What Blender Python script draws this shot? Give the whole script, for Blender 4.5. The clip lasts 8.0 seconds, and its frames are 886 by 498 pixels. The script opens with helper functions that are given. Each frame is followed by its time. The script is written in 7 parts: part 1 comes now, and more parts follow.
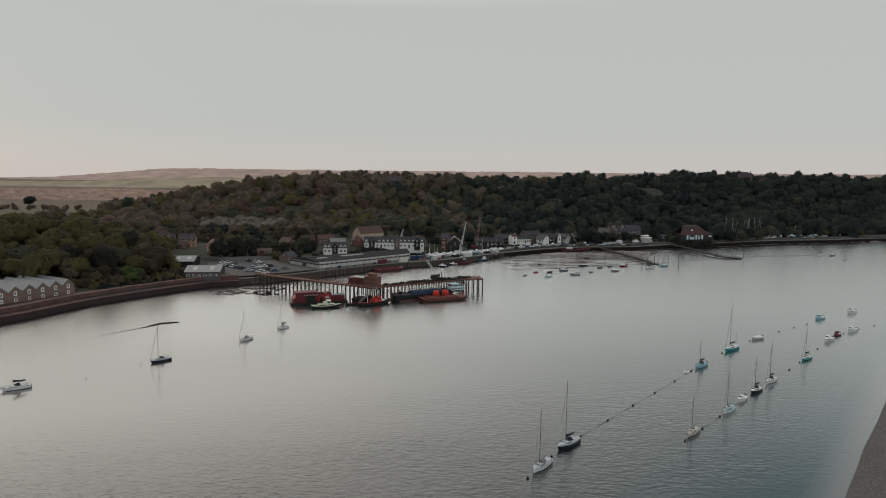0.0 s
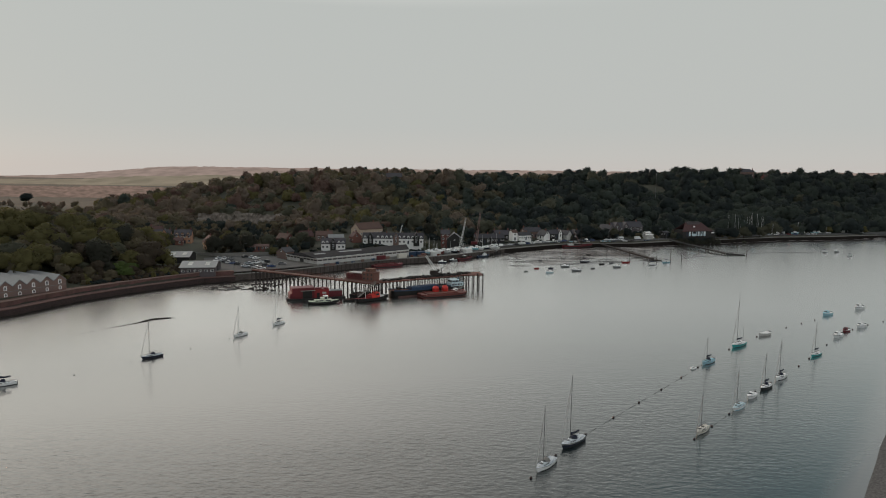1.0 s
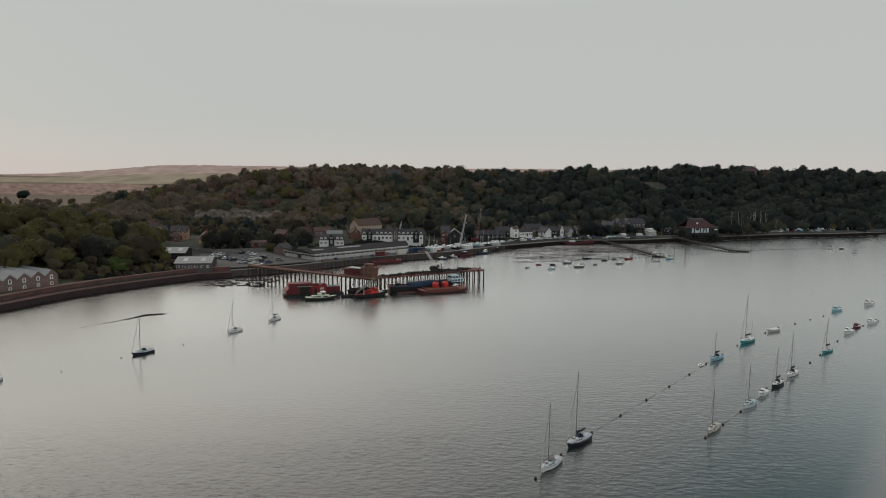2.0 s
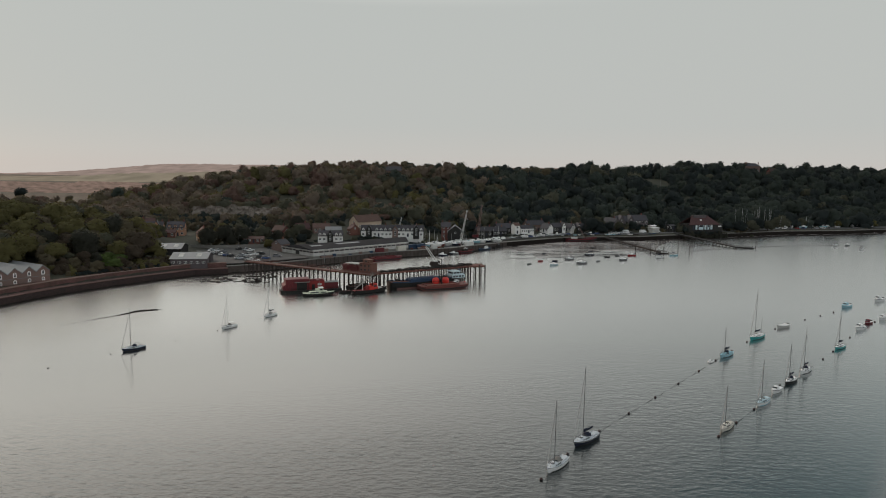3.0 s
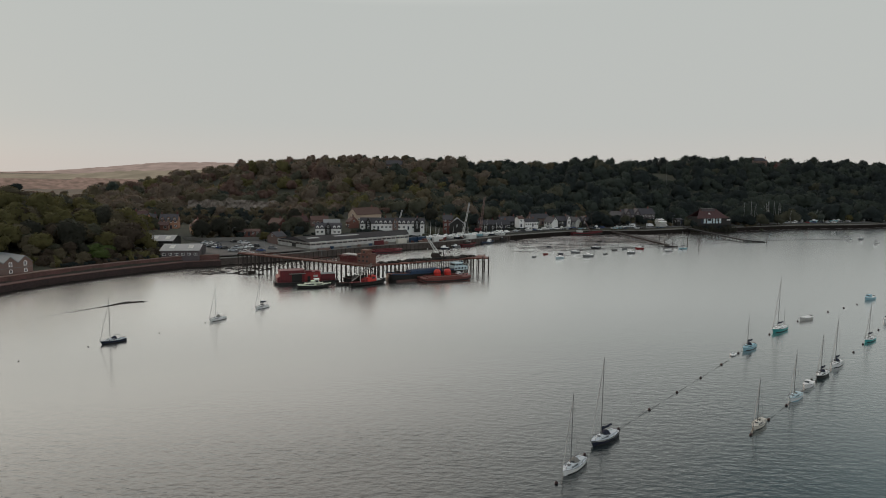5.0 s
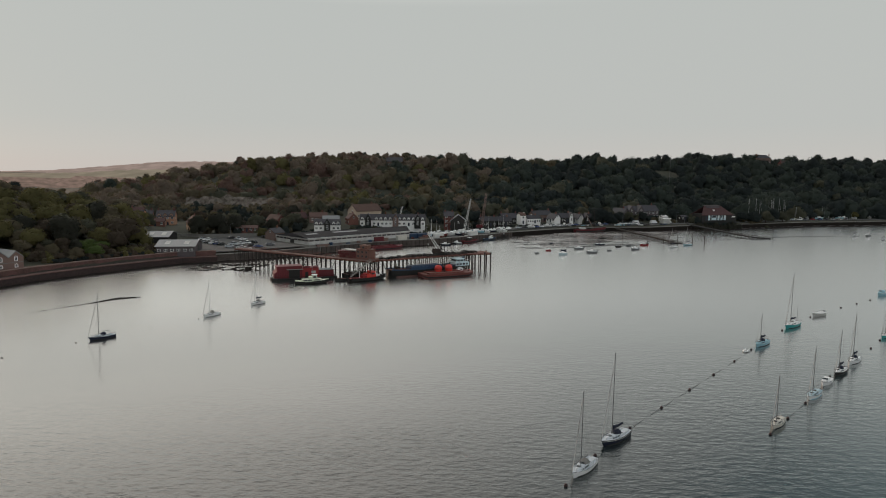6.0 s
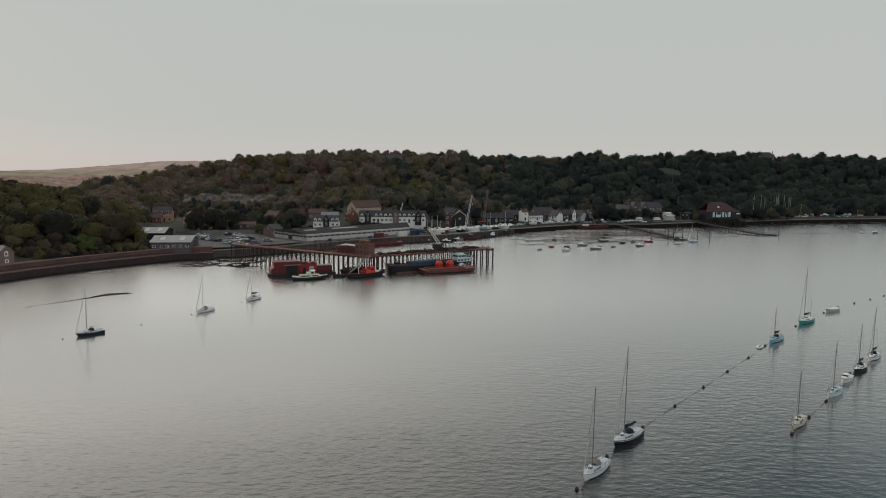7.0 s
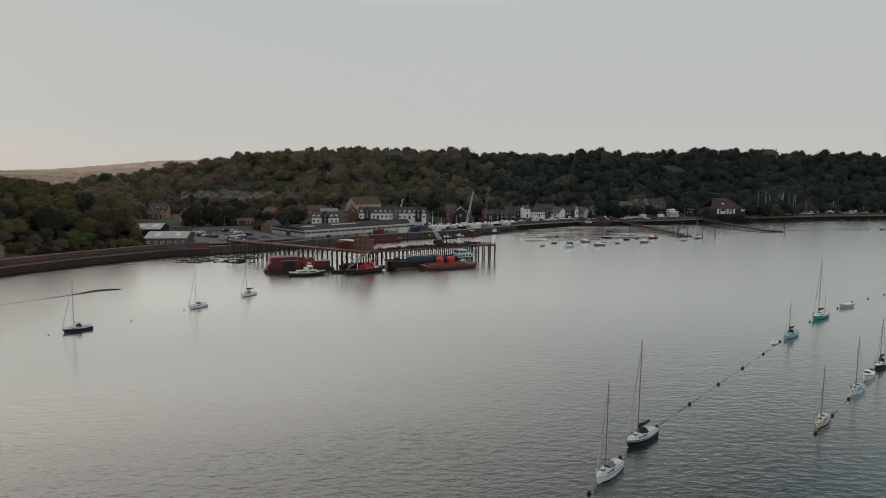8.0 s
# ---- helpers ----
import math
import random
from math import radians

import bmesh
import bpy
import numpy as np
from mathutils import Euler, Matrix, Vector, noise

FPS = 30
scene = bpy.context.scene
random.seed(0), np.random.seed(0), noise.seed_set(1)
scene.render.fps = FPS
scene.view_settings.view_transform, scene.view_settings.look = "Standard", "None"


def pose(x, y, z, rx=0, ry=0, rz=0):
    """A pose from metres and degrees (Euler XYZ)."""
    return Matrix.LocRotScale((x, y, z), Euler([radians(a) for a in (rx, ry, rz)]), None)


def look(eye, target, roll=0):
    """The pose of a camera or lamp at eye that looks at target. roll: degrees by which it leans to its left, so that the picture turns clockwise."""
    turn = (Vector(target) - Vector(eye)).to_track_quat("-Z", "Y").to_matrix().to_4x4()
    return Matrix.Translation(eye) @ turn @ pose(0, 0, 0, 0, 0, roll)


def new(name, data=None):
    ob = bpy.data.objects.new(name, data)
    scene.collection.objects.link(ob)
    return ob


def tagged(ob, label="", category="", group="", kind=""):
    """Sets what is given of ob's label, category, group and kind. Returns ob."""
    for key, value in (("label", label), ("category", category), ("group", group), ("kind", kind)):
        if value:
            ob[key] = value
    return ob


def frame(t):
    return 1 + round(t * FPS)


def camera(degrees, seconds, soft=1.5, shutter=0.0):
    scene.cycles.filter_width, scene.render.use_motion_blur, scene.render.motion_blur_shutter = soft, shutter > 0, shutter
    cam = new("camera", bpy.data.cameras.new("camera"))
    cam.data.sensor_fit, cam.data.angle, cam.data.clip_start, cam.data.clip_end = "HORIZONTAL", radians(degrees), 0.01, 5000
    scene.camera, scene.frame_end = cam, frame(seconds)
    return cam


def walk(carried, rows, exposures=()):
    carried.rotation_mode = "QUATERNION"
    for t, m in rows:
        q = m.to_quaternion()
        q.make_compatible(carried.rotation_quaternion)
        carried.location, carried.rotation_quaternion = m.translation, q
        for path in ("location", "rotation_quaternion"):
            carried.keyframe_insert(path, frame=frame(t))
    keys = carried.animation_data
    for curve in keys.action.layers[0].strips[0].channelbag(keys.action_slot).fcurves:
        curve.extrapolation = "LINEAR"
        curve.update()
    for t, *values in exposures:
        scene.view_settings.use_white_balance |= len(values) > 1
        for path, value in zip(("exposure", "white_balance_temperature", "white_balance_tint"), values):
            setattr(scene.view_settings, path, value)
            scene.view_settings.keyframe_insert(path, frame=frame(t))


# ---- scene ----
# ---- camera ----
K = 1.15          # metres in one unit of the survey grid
cam = camera(66.0, 8.0, soft=1.0)
PATH = [
    (0.0, (0.308, -4.664, 48.845), (2.053, 94.655, 37.324), 0.69),
    (0.5, (0.381, -2.335, 47.824), (2.159, 96.974, 36.222), 0.70),
    (1.0, (0.448, 0.046, 46.786), (2.242, 99.346, 35.114), 0.71),
    (1.5, (0.508, 2.472, 45.733), (2.302, 101.766, 34.002), 0.71),
    (3.0, (0.650, 9.968, 42.513), (2.369, 109.248, 30.655), 0.71),
    (3.5, (0.684, 12.519, 41.427), (2.360, 111.796, 29.542), 0.70),
    (4.0, (0.712, 15.086, 40.340), (2.337, 114.361, 28.432), 0.69),
    (4.5, (0.734, 17.664, 39.253), (2.304, 116.938, 27.327), 0.68),
    (6.0, (0.763, 25.398, 36.023), (2.156, 124.670, 24.060), 0.63),
    (6.5, (0.760, 27.957, 34.964), (2.096, 127.229, 22.991), 0.61),
    (7.0, (0.751, 30.497, 33.919), (2.035, 129.768, 21.936), 0.59),
    (7.5, (0.737, 33.011, 32.890), (1.973, 132.281, 20.896), 0.56),
    (8.0, (0.717, 35.494, 31.880), (1.913, 134.763, 19.872), 0.53),
]
walk(cam, [(t, look(Vector(eye) * K, Vector(target) * K, roll)) for t, eye, target, roll in PATH])

# ---- world, sun ----
SUN_AZ, SUN_EL = radians(-42), radians(8)      # azimuth from +y, minus is to the west
SUN_DIR = Vector((math.sin(SUN_AZ) * math.cos(SUN_EL), math.cos(SUN_AZ) * math.cos(SUN_EL), math.sin(SUN_EL)))
scene.view_settings.exposure = 0.0


def ramp(nt, fac, stops):
    n = nt.nodes.new("ShaderNodeValToRGB")
    e = n.color_ramp.elements
    while len(e) > 1:
        e.remove(e[-1])
    e[0].position, e[0].color = stops[0][0], (*stops[0][1], 1)
    for p, c in stops[1:]:
        k = e.new(p)
        k.color = (*c, 1)
    nt.links.new(fac, n.inputs[0])
    return n.outputs[0]


def math_node(nt, op, a, b=None, c=None, clamp=False):
    n = nt.nodes.new("ShaderNodeMath")
    n.operation, n.use_clamp = op, clamp
    for i, v in enumerate((a, b, c)):
        if v is None:
            continue
        if isinstance(v, (int, float)):
            n.inputs[i].default_value = v
        else:
            nt.links.new(v, n.inputs[i])
    return n.outputs[0]


def mix_rgb(nt, fac, a, b, blend="MIX"):
    n = nt.nodes.new("ShaderNodeMix")
    n.data_type, n.blend_type = "RGBA", blend
    for s, v in ((n.inputs[0], fac), (n.inputs[6], a), (n.inputs[7], b)):
        if isinstance(v, (int, float)):
            s.default_value = v
        elif isinstance(v, tuple):
            s.default_value = (*v, 1)
        else:
            nt.links.new(v, s)
    return n.outputs[2]


def make_world():
    w = bpy.data.worlds.new("dusk_sky")
    scene.world = w
    w.use_nodes = True
    nt = w.node_tree
    nt.nodes.clear()
    tc = nt.nodes.new("ShaderNodeTexCoord")
    sep = nt.nodes.new("ShaderNodeSeparateXYZ")
    nt.links.new(tc.outputs["Generated"], sep.inputs[0])
    low = ramp(nt, sep.outputs["Z"], [(0.0, (0.56, 0.53, 0.50)), (0.02, (0.55, 0.54, 0.512)), (0.06, (0.517, 0.53, 0.51)), (0.24, (0.507, 0.53, 0.51))])
    # overcast: brighter aloft, brightest on the side of the low sun, dim and blue away from it
    dot = nt.nodes.new("ShaderNodeVectorMath")
    dot.operation = "DOT_PRODUCT"
    nt.links.new(tc.outputs["Generated"], dot.inputs[0])
    dot.inputs[1].default_value = SUN_DIR
    high = ramp(nt, math_node(nt, "MULTIPLY_ADD", dot.outputs["Value"], 0.5, 0.5), [
        (0.0, (0.92, 0.95, 0.97)), (0.30, (0.60, 0.66, 0.69)), (0.55, (0.22, 0.26, 0.285)), (0.68, (0.19, 0.225, 0.245)), (0.79, (0.85, 0.87, 0.85)), (0.92, (2.0, 1.88, 1.72)), (1.0, (2.4, 2.25, 2.0))])
    veil = mix_rgb(nt, ramp(nt, sep.outputs["Z"], [(0.22, (0, 0, 0)), (0.32, (0.35,) * 3), (0.50, (1, 1, 1))]), low, high)
    sky = nt.nodes.new("ShaderNodeTexSky")
    sky.sky_type, sky.sun_disc = "NISHITA", False
    sky.sun_elevation, sky.sun_rotation = SUN_EL, SUN_AZ
    clear = nt.nodes.new("ShaderNodeBackground")
    nt.links.new(sky.outputs[0], clear.inputs[0])
    clear.inputs[1].default_value = 0.0009
    bg = nt.nodes.new("ShaderNodeBackground")
    nt.links.new(veil, bg.inputs[0])
    bg.inputs[1].default_value = 0.97
    add = nt.nodes.new("ShaderNodeAddShader")
    nt.links.new(clear.outputs[0], add.inputs[0])
    nt.links.new(bg.outputs[0], add.inputs[1])
    out = nt.nodes.new("ShaderNodeOutputWorld")
    nt.links.new(add.outputs[0], out.inputs[0])


make_world()
sun = new("sun", bpy.data.lights.new("sun", "SUN"))
sun.data.energy, sun.data.angle, sun.data.color = 1.0, radians(12), (1.0, 0.58, 0.40)
sun.matrix_world = look(Vector((0, 0, 200)), Vector((0, 0, 200)) - SUN_DIR)

# ---- materials ----
MATS = {}


def material(name, color, rough=0.7, metal=0.0, vary=0.25, grain=1.2, stain=0.12, bump=0.15, second=None, per_object=0.0, per_island=0.0, spec=0.4):
    """A painted, weathered or natural surface: base colour with grain and stains at two scales."""
    if name in MATS:
        return MATS[name]
    m = bpy.data.materials.new(name)
    m.use_nodes = True
    nt = m.node_tree
    b = nt.nodes["Principled BSDF"]
    fine = nt.nodes.new("ShaderNodeTexNoise")
    fine.inputs["Scale"].default_value, fine.inputs["Detail"].default_value = grain * 3, 4
    wide = nt.nodes.new("ShaderNodeTexNoise")
    wide.inputs["Scale"].default_value, wide.inputs["Detail"].default_value = stain, 5
    geo = nt.nodes.new("ShaderNodeNewGeometry")
    for n in (fine, wide):
        nt.links.new(geo.outputs["Position"], n.inputs["Vector"])
    dark = tuple(c * (1 - vary) for c in color)
    light = tuple(min(1, c * (1 + vary)) for c in color)
    c1 = ramp(nt, fine.outputs[0], [(0.3, dark), (0.7, light)])
    c2 = ramp(nt, wide.outputs[0], [(0.35, second or tuple(c * (1 - 0.8 * vary) for c in color)), (0.62, color)])
    col = mix_rgb(nt, 0.5, c1, c2)
    if per_object or per_island:
        if per_object:
            info = nt.nodes.new("ShaderNodeObjectInfo")
            rnd, amount = info.outputs["Random"], per_object
        else:
            rnd, amount = geo.outputs["Random Per Island"], per_island
        val = math_node(nt, "MULTIPLY_ADD", rnd, 2 * amount, 1 - amount)
        hsv = nt.nodes.new("ShaderNodeHueSaturation")
        nt.links.new(col, hsv.inputs["Color"])
        nt.links.new(val, hsv.inputs["Value"])
        nt.links.new(math_node(nt, "MULTIPLY_ADD", rnd, 0.06 * amount / 0.3, 0.5 - 0.03 * amount / 0.3), hsv.inputs["Hue"])
        col = hsv.outputs[0]
    nt.links.new(col, b.inputs["Base Color"])
    b.inputs["Roughness"].default_value, b.inputs["Metallic"].default_value = rough, metal
    b.inputs["Specular IOR Level"].default_value = spec
    if bump:
        bp = nt.nodes.new("ShaderNodeBump")
        bp.inputs["Strength"].default_value, bp.inputs["Distance"].default_value = bump, 0.05
        nt.links.new(fine.outputs[0], bp.inputs["Height"])
        nt.links.new(bp.outputs[0], b.inputs["Normal"])
    MATS[name] = m
    return m


def foliage(name, color, second, spread=0.05):
    """Leaves: colour by bough and by stretches of the wood, a little light through the leaf."""
    m = material(name, color, 0.8, vary=0.16, grain=0.045, stain=0.022, bump=0, second=second, per_island=spread, spec=0.12)
    nt = m.node_tree
    b = nt.nodes["Principled BSDF"]
    thin = nt.nodes.new("ShaderNodeBsdfTranslucent")
    nt.links.new(mix_rgb(nt, 1.0, b.inputs["Base Color"].links[0].from_socket, (1.25, 1.15, 0.8), "MULTIPLY"), thin.inputs["Color"])
    mx = nt.nodes.new("ShaderNodeMixShader")
    mx.inputs[0].default_value = 0.3
    nt.links.new(b.outputs[0], mx.inputs[1])
    nt.links.new(thin.outputs[0], mx.inputs[2])
    nt.links.new(mx.outputs[0], nt.nodes["Material Output"].inputs[0])
    return m


GLASS = material("window_glass", (0.03, 0.035, 0.04), 0.08, vary=0.1, bump=0, spec=0.6)
WHITE = material("white_gelcoat", (0.80, 0.80, 0.79), 0.35, vary=0.08, stain=0.8, per_object=0.08)
RENDER = material("white_render", (0.82, 0.81, 0.79), 0.8, vary=0.12, per_object=0.08)
CREAM = material("cream_paint", (0.62, 0.585, 0.52), 0.5, vary=0.1)
NAVY = material("navy_paint", (0.018, 0.022, 0.04), 0.35, vary=0.2)
BLACK = material("black_tar", (0.018, 0.017, 0.016), 0.6, vary=0.3)
TEAL = material("teal_paint", (0.05, 0.36, 0.36), 0.4, vary=0.12)
BLUE = material("pale_blue_paint", (0.30, 0.52, 0.60), 0.4, vary=0.12)
DBLUE = material("dark_blue_paint", (0.022, 0.05, 0.10), 0.5, vary=0.25)
RED = material("red_paint", (0.26, 0.022, 0.024), 0.5, vary=0.25, second=(0.15, 0.022, 0.022))
DKRED = material("dull_red_paint", (0.13, 0.016, 0.022), 0.6, vary=0.3, second=(0.075, 0.016, 0.018))
ORANGE = material("orange_red_paint", (0.56, 0.036, 0.026), 0.45, vary=0.15)
BARGERED = material("rust_red_paint", (0.16, 0.038, 0.031), 0.6, vary=0.35, second=(0.10, 0.04, 0.032))
RUST = material("rusty_steel", (0.17, 0.065, 0.048), 0.8, vary=0.4, second=(0.06, 0.03, 0.025))
GREENISH = material("pale_green_paint", (0.56, 0.59, 0.47), 0.4, vary=0.1)
CANVAS = material("navy_canvas", (0.014, 0.018, 0.035), 0.9, vary=0.2)
ALLOY = material("spar_alloy", (0.16, 0.16, 0.16), 0.45, 0.0, vary=0.1)
WSTEEL = material("white_steel", (0.62, 0.62, 0.60), 0.5, vary=0.15)
BUOY = material("red_buoy", (0.028, 0.010, 0.010), 0.6, vary=0.3, per_object=0.3)
ROPE = material("rope", (0.015, 0.013, 0.012), 0.9)
TIMBER = material("dark_wet_timber", (0.035, 0.026, 0.022), 0.75, vary=0.4, second=(0.02, 0.018, 0.016))
DECK = material("reddish_timber_deck", (0.165, 0.082, 0.066), 0.8, vary=0.3, second=(0.09, 0.052, 0.043))
BRICK = material("red_brick", (0.17, 0.075, 0.058), 0.85, vary=0.3, grain=3, second=(0.11, 0.062, 0.05), per_object=0.12)
YBRICK = material("orange_brick", (0.44, 0.25, 0.15), 0.85, vary=0.25, grain=3, per_object=0.12)
PALEBRICK = material("pale_tan_brick", (0.46, 0.36, 0.28), 0.85, vary=0.15, grain=3)
BROWNBRICK = material("brown_brick", (0.20, 0.13, 0.11), 0.85, vary=0.25, grain=3, second=(0.15, 0.11, 0.10))
SLATE = material("dark_slate", (0.042, 0.038, 0.045), 0.6, vary=0.25, stain=0.3, per_object=0.15)
TILE = material("red_clay_tile", (0.092, 0.047, 0.042), 0.8, vary=0.3, stain=0.3, per_object=0.2)
SHEET = material("grey_roof_sheet", (0.185, 0.19, 0.195), 0.5, vary=0.15, stain=0.2)
ASBEST = material("old_dark_roof_sheet", (0.042, 0.039, 0.042), 0.95, vary=0.3, stain=0.1, second=(0.026, 0.025, 0.024), spec=0.12)
CONCRETE = material("stained_concrete", (0.20, 0.19, 0.175), 0.85, vary=0.2, second=(0.15, 0.14, 0.13))
TARMAC = material("tarmac", (0.06, 0.06, 0.06), 0.85, vary=0.25, stain=0.08, second=(0.10, 0.095, 0.09))
CHALK = material("chalk", (0.22, 0.185, 0.16), 0.9, vary=0.5, grain=0.22, stain=0.12, second=(0.07, 0.062, 0.045))
BARK = material("bark", (0.07, 0.055, 0.045), 0.9, vary=0.3)
TYRE = material("tyre_rubber", (0.02, 0.02, 0.02), 0.8)
WALLBRICK = material("sea_wall_brick", (0.130, 0.066, 0.058), 0.85, vary=0.45, grain=0.7, second=(0.05, 0.036, 0.03), stain=0.28)
SEAWALL = material("stained_sea_wall", (0.042, 0.025, 0.023), 0.8, vary=0.45, grain=0.5, second=(0.025, 0.02, 0.018), stain=0.2)
QUAYWALL = material("grey_brown_quay_wall", (0.085, 0.068, 0.060), 0.85, vary=0.4, grain=0.5, second=(0.045, 0.036, 0.032), stain=0.25)
WEED = material("weedy_stone", (0.022, 0.018, 0.016), 0.95, vary=0.4, grain=0.6, stain=0.25, spec=0.1)
CARS = [material("car_" + n, c, 0.3, vary=0.04, bump=0) for n, c in (("white", (0.7, 0.7, 0.7)), ("silver", (0.4, 0.42, 0.44)), ("black", (0.02, 0.02, 0.022)), ("blue", (0.03, 0.06, 0.16)), ("red_car", (0.25, 0.02, 0.02)), ("grey", (0.15, 0.15, 0.16)))]
MAUVE = material("dull_mauve_brick", (0.105, 0.088, 0.092), 0.85, vary=0.25, grain=3, second=(0.075, 0.066, 0.07))
CRANE = material("faded_crane_paint", (0.26, 0.17, 0.15), 0.7, vary=0.25)
GRIMY = material("grimy_pale_wall", (0.50, 0.49, 0.47), 0.85, vary=0.3, stain=0.35, second=(0.22, 0.21, 0.19))
ICYDECK = material("pale_grey_deck", (0.58, 0.61, 0.64), 0.55, vary=0.14, grain=2.5, stain=0.9)
ICE = material("pale_ice_blue_paint", (0.50, 0.62, 0.66), 0.5, vary=0.1)
LEAF = foliage("leaves_mixed", (0.090, 0.090, 0.064), (0.066, 0.069, 0.054))
LEAF_WARM = foliage("leaves_olive", (0.122, 0.110, 0.046), (0.092, 0.084, 0.040))
LEAF_DARK = foliage("leaves_dark", (0.034, 0.043, 0.042), (0.028, 0.036, 0.036))
LEAF_HOLLY = foliage("leaves_holly_dark", (0.044, 0.044, 0.034), (0.034, 0.035, 0.028))
LEAF_UMBER = foliage("leaves_umber", (0.078, 0.060, 0.044), (0.056, 0.045, 0.034))
LEAF_OLIVE = foliage("leaves_dull_olive", (0.120, 0.101, 0.066), (0.092, 0.078, 0.056))
LEAF_GREEN = foliage("leaves_bright_green", (0.085, 0.118, 0.036), (0.060, 0.080, 0.028))
LEAF_PALE = foliage("leaves_silver", (0.19, 0.18, 0.155), (0.13, 0.125, 0.11))
# pale leaf colour standing in for haze over the far woods
LEAF_HAZE = foliage("leaves_haze_pale", (0.165, 0.130, 0.102), (0.130, 0.102, 0.082))
LEAF_BROWN = foliage("leaves_copper_brown", (0.140, 0.090, 0.074), (0.108, 0.070, 0.060))
LEAF_MID = foliage("leaves_mid_green", (0.054, 0.066, 0.056), (0.042, 0.054, 0.048))


def water_material():
    m = bpy.data.materials.new("estuary_water")
    m.use_nodes = True
    nt = m.node_tree
    b = nt.nodes["Principled BSDF"]
    geo = nt.nodes.new("ShaderNodeNewGeometry")

    def tex(scale, detail, sx, sy, turn):
        mp = nt.nodes.new("ShaderNodeMapping")
        mp.inputs["Scale"].default_value, mp.inputs["Rotation"].default_value = (sx, sy, 1), (0, 0, radians(turn))
        nt.links.new(geo.outputs["Position"], mp.inputs["Vector"])
        n = nt.nodes.new("ShaderNodeTexNoise")
        n.inputs["Scale"].default_value, n.inputs["Detail"].default_value = scale, detail
        nt.links.new(mp.outputs[0], n.inputs["Vector"])
        return n.outputs[0]

    ripple = tex(1.0, 4, 0.52, 1.0, 12)
    wavelet = tex(1.0, 3, 0.13, 0.26, -8)
    patch = tex(0.02, 3, 0.5, 1.6, 10)
    sep = nt.nodes.new("ShaderNodeSeparateXYZ")
    nt.links.new(geo.outputs["Position"], sep.inputs[0])
    h = math_node(nt, "ADD", math_node(nt, "MULTIPLY", ripple, 0.30), math_node(nt, "MULTIPLY", wavelet, 0.17))
    # distance off the shingle bank, in metres
    off = math_node(nt, "ADD", math_node(nt, "MULTIPLY_ADD", sep.outputs["X"], -0.782, -8.1), math_node(nt, "MULTIPLY", sep.outputs["Y"], 0.623))
    shelter = math_node(nt, "MULTIPLY_ADD", off, 0.0125, 0.03, clamp=True)
    # the wind dies towards the far shore and the west, where the river lies calm
    lee = math_node(nt, "MULTIPLY_ADD", math_node(nt, "MULTIPLY_ADD", sep.outputs["X"], 0.30, math_node(nt, "MULTIPLY", sep.outputs["Y"], -1.0)), 0.0115, 2.12, clamp=True)
    lee = math_node(nt, "MAXIMUM", lee, 0.09)
    force = math_node(nt, "MULTIPLY", math_node(nt, "MULTIPLY", lee, shelter), math_node(nt, "MULTIPLY_ADD", patch, 1.1, 0.1, clamp=True))
    bp = nt.nodes.new("ShaderNodeBump")
    bp.inputs["Distance"].default_value = 1.5
    nt.links.new(force, bp.inputs["Strength"])
    nt.links.new(h, bp.inputs["Height"])
    nt.nodes.remove(b)
    body = nt.nodes.new("ShaderNodeBsdfDiffuse")
    deep = ramp(nt, patch, [(0.3, (0.011, 0.013, 0.014)), (0.7, (0.019, 0.021, 0.021))])
    shoal = ramp(nt, math_node(nt, "MULTIPLY", off, 0.0125, clamp=True), [(0.0, (0.95,) * 3), (0.12, (0.8,) * 3), (0.28, (0.5,) * 3), (0.5, (0.15,) * 3), (0.9, (0.0,) * 3)])
    teal = mix_rgb(nt, shoal, deep, (0.030, 0.078, 0.090))
    margin = ramp(nt, math_node(nt, "MULTIPLY", off, 0.1, clamp=True), [(0.0, (1,) * 3), (0.3, (0.85,) * 3), (0.8, (0.0,) * 3)])
    nt.links.new(mix_rgb(nt, margin, teal, (0.19, 0.195, 0.195)), body.inputs["Color"])
    gloss = nt.nodes.new("ShaderNodeBsdfGlossy")
    # finer facets than the ripples: near at hand they can be told apart, far off they only blur
    nt.links.new(math_node(nt, "MINIMUM", math_node(nt, "MAXIMUM", math_node(nt, "MULTIPLY_ADD", sep.outputs["Y"], 0.0011, -0.015), 0.09), 0.23), gloss.inputs["Roughness"])
    gloss.inputs["Color"].default_value = (0.97, 0.97, 0.96, 1)
    nt.links.new(bp.outputs[0], gloss.inputs["Normal"])
    lw = nt.nodes.new("ShaderNodeLayerWeight")
    nt.links.new(bp.outputs[0], lw.inputs["Normal"])
    fac = ramp(nt, lw.outputs["Facing"], [(0.0, (0.02,) * 3), (0.35, (0.05,) * 3), (0.5, (0.08,) * 3), (0.62, (0.22,) * 3), (0.74, (0.51,) * 3), (0.82, (0.76,) * 3), (0.95, (0.93,) * 3)])
    mx = nt.nodes.new("ShaderNodeMixShader")
    nt.links.new(fac, mx.inputs[0])
    nt.links.new(body.outputs[0], mx.inputs[1])
    nt.links.new(gloss.outputs[0], mx.inputs[2])
    nt.links.new(mx.outputs[0], nt.nodes["Material Output"].inputs[0])
    return m


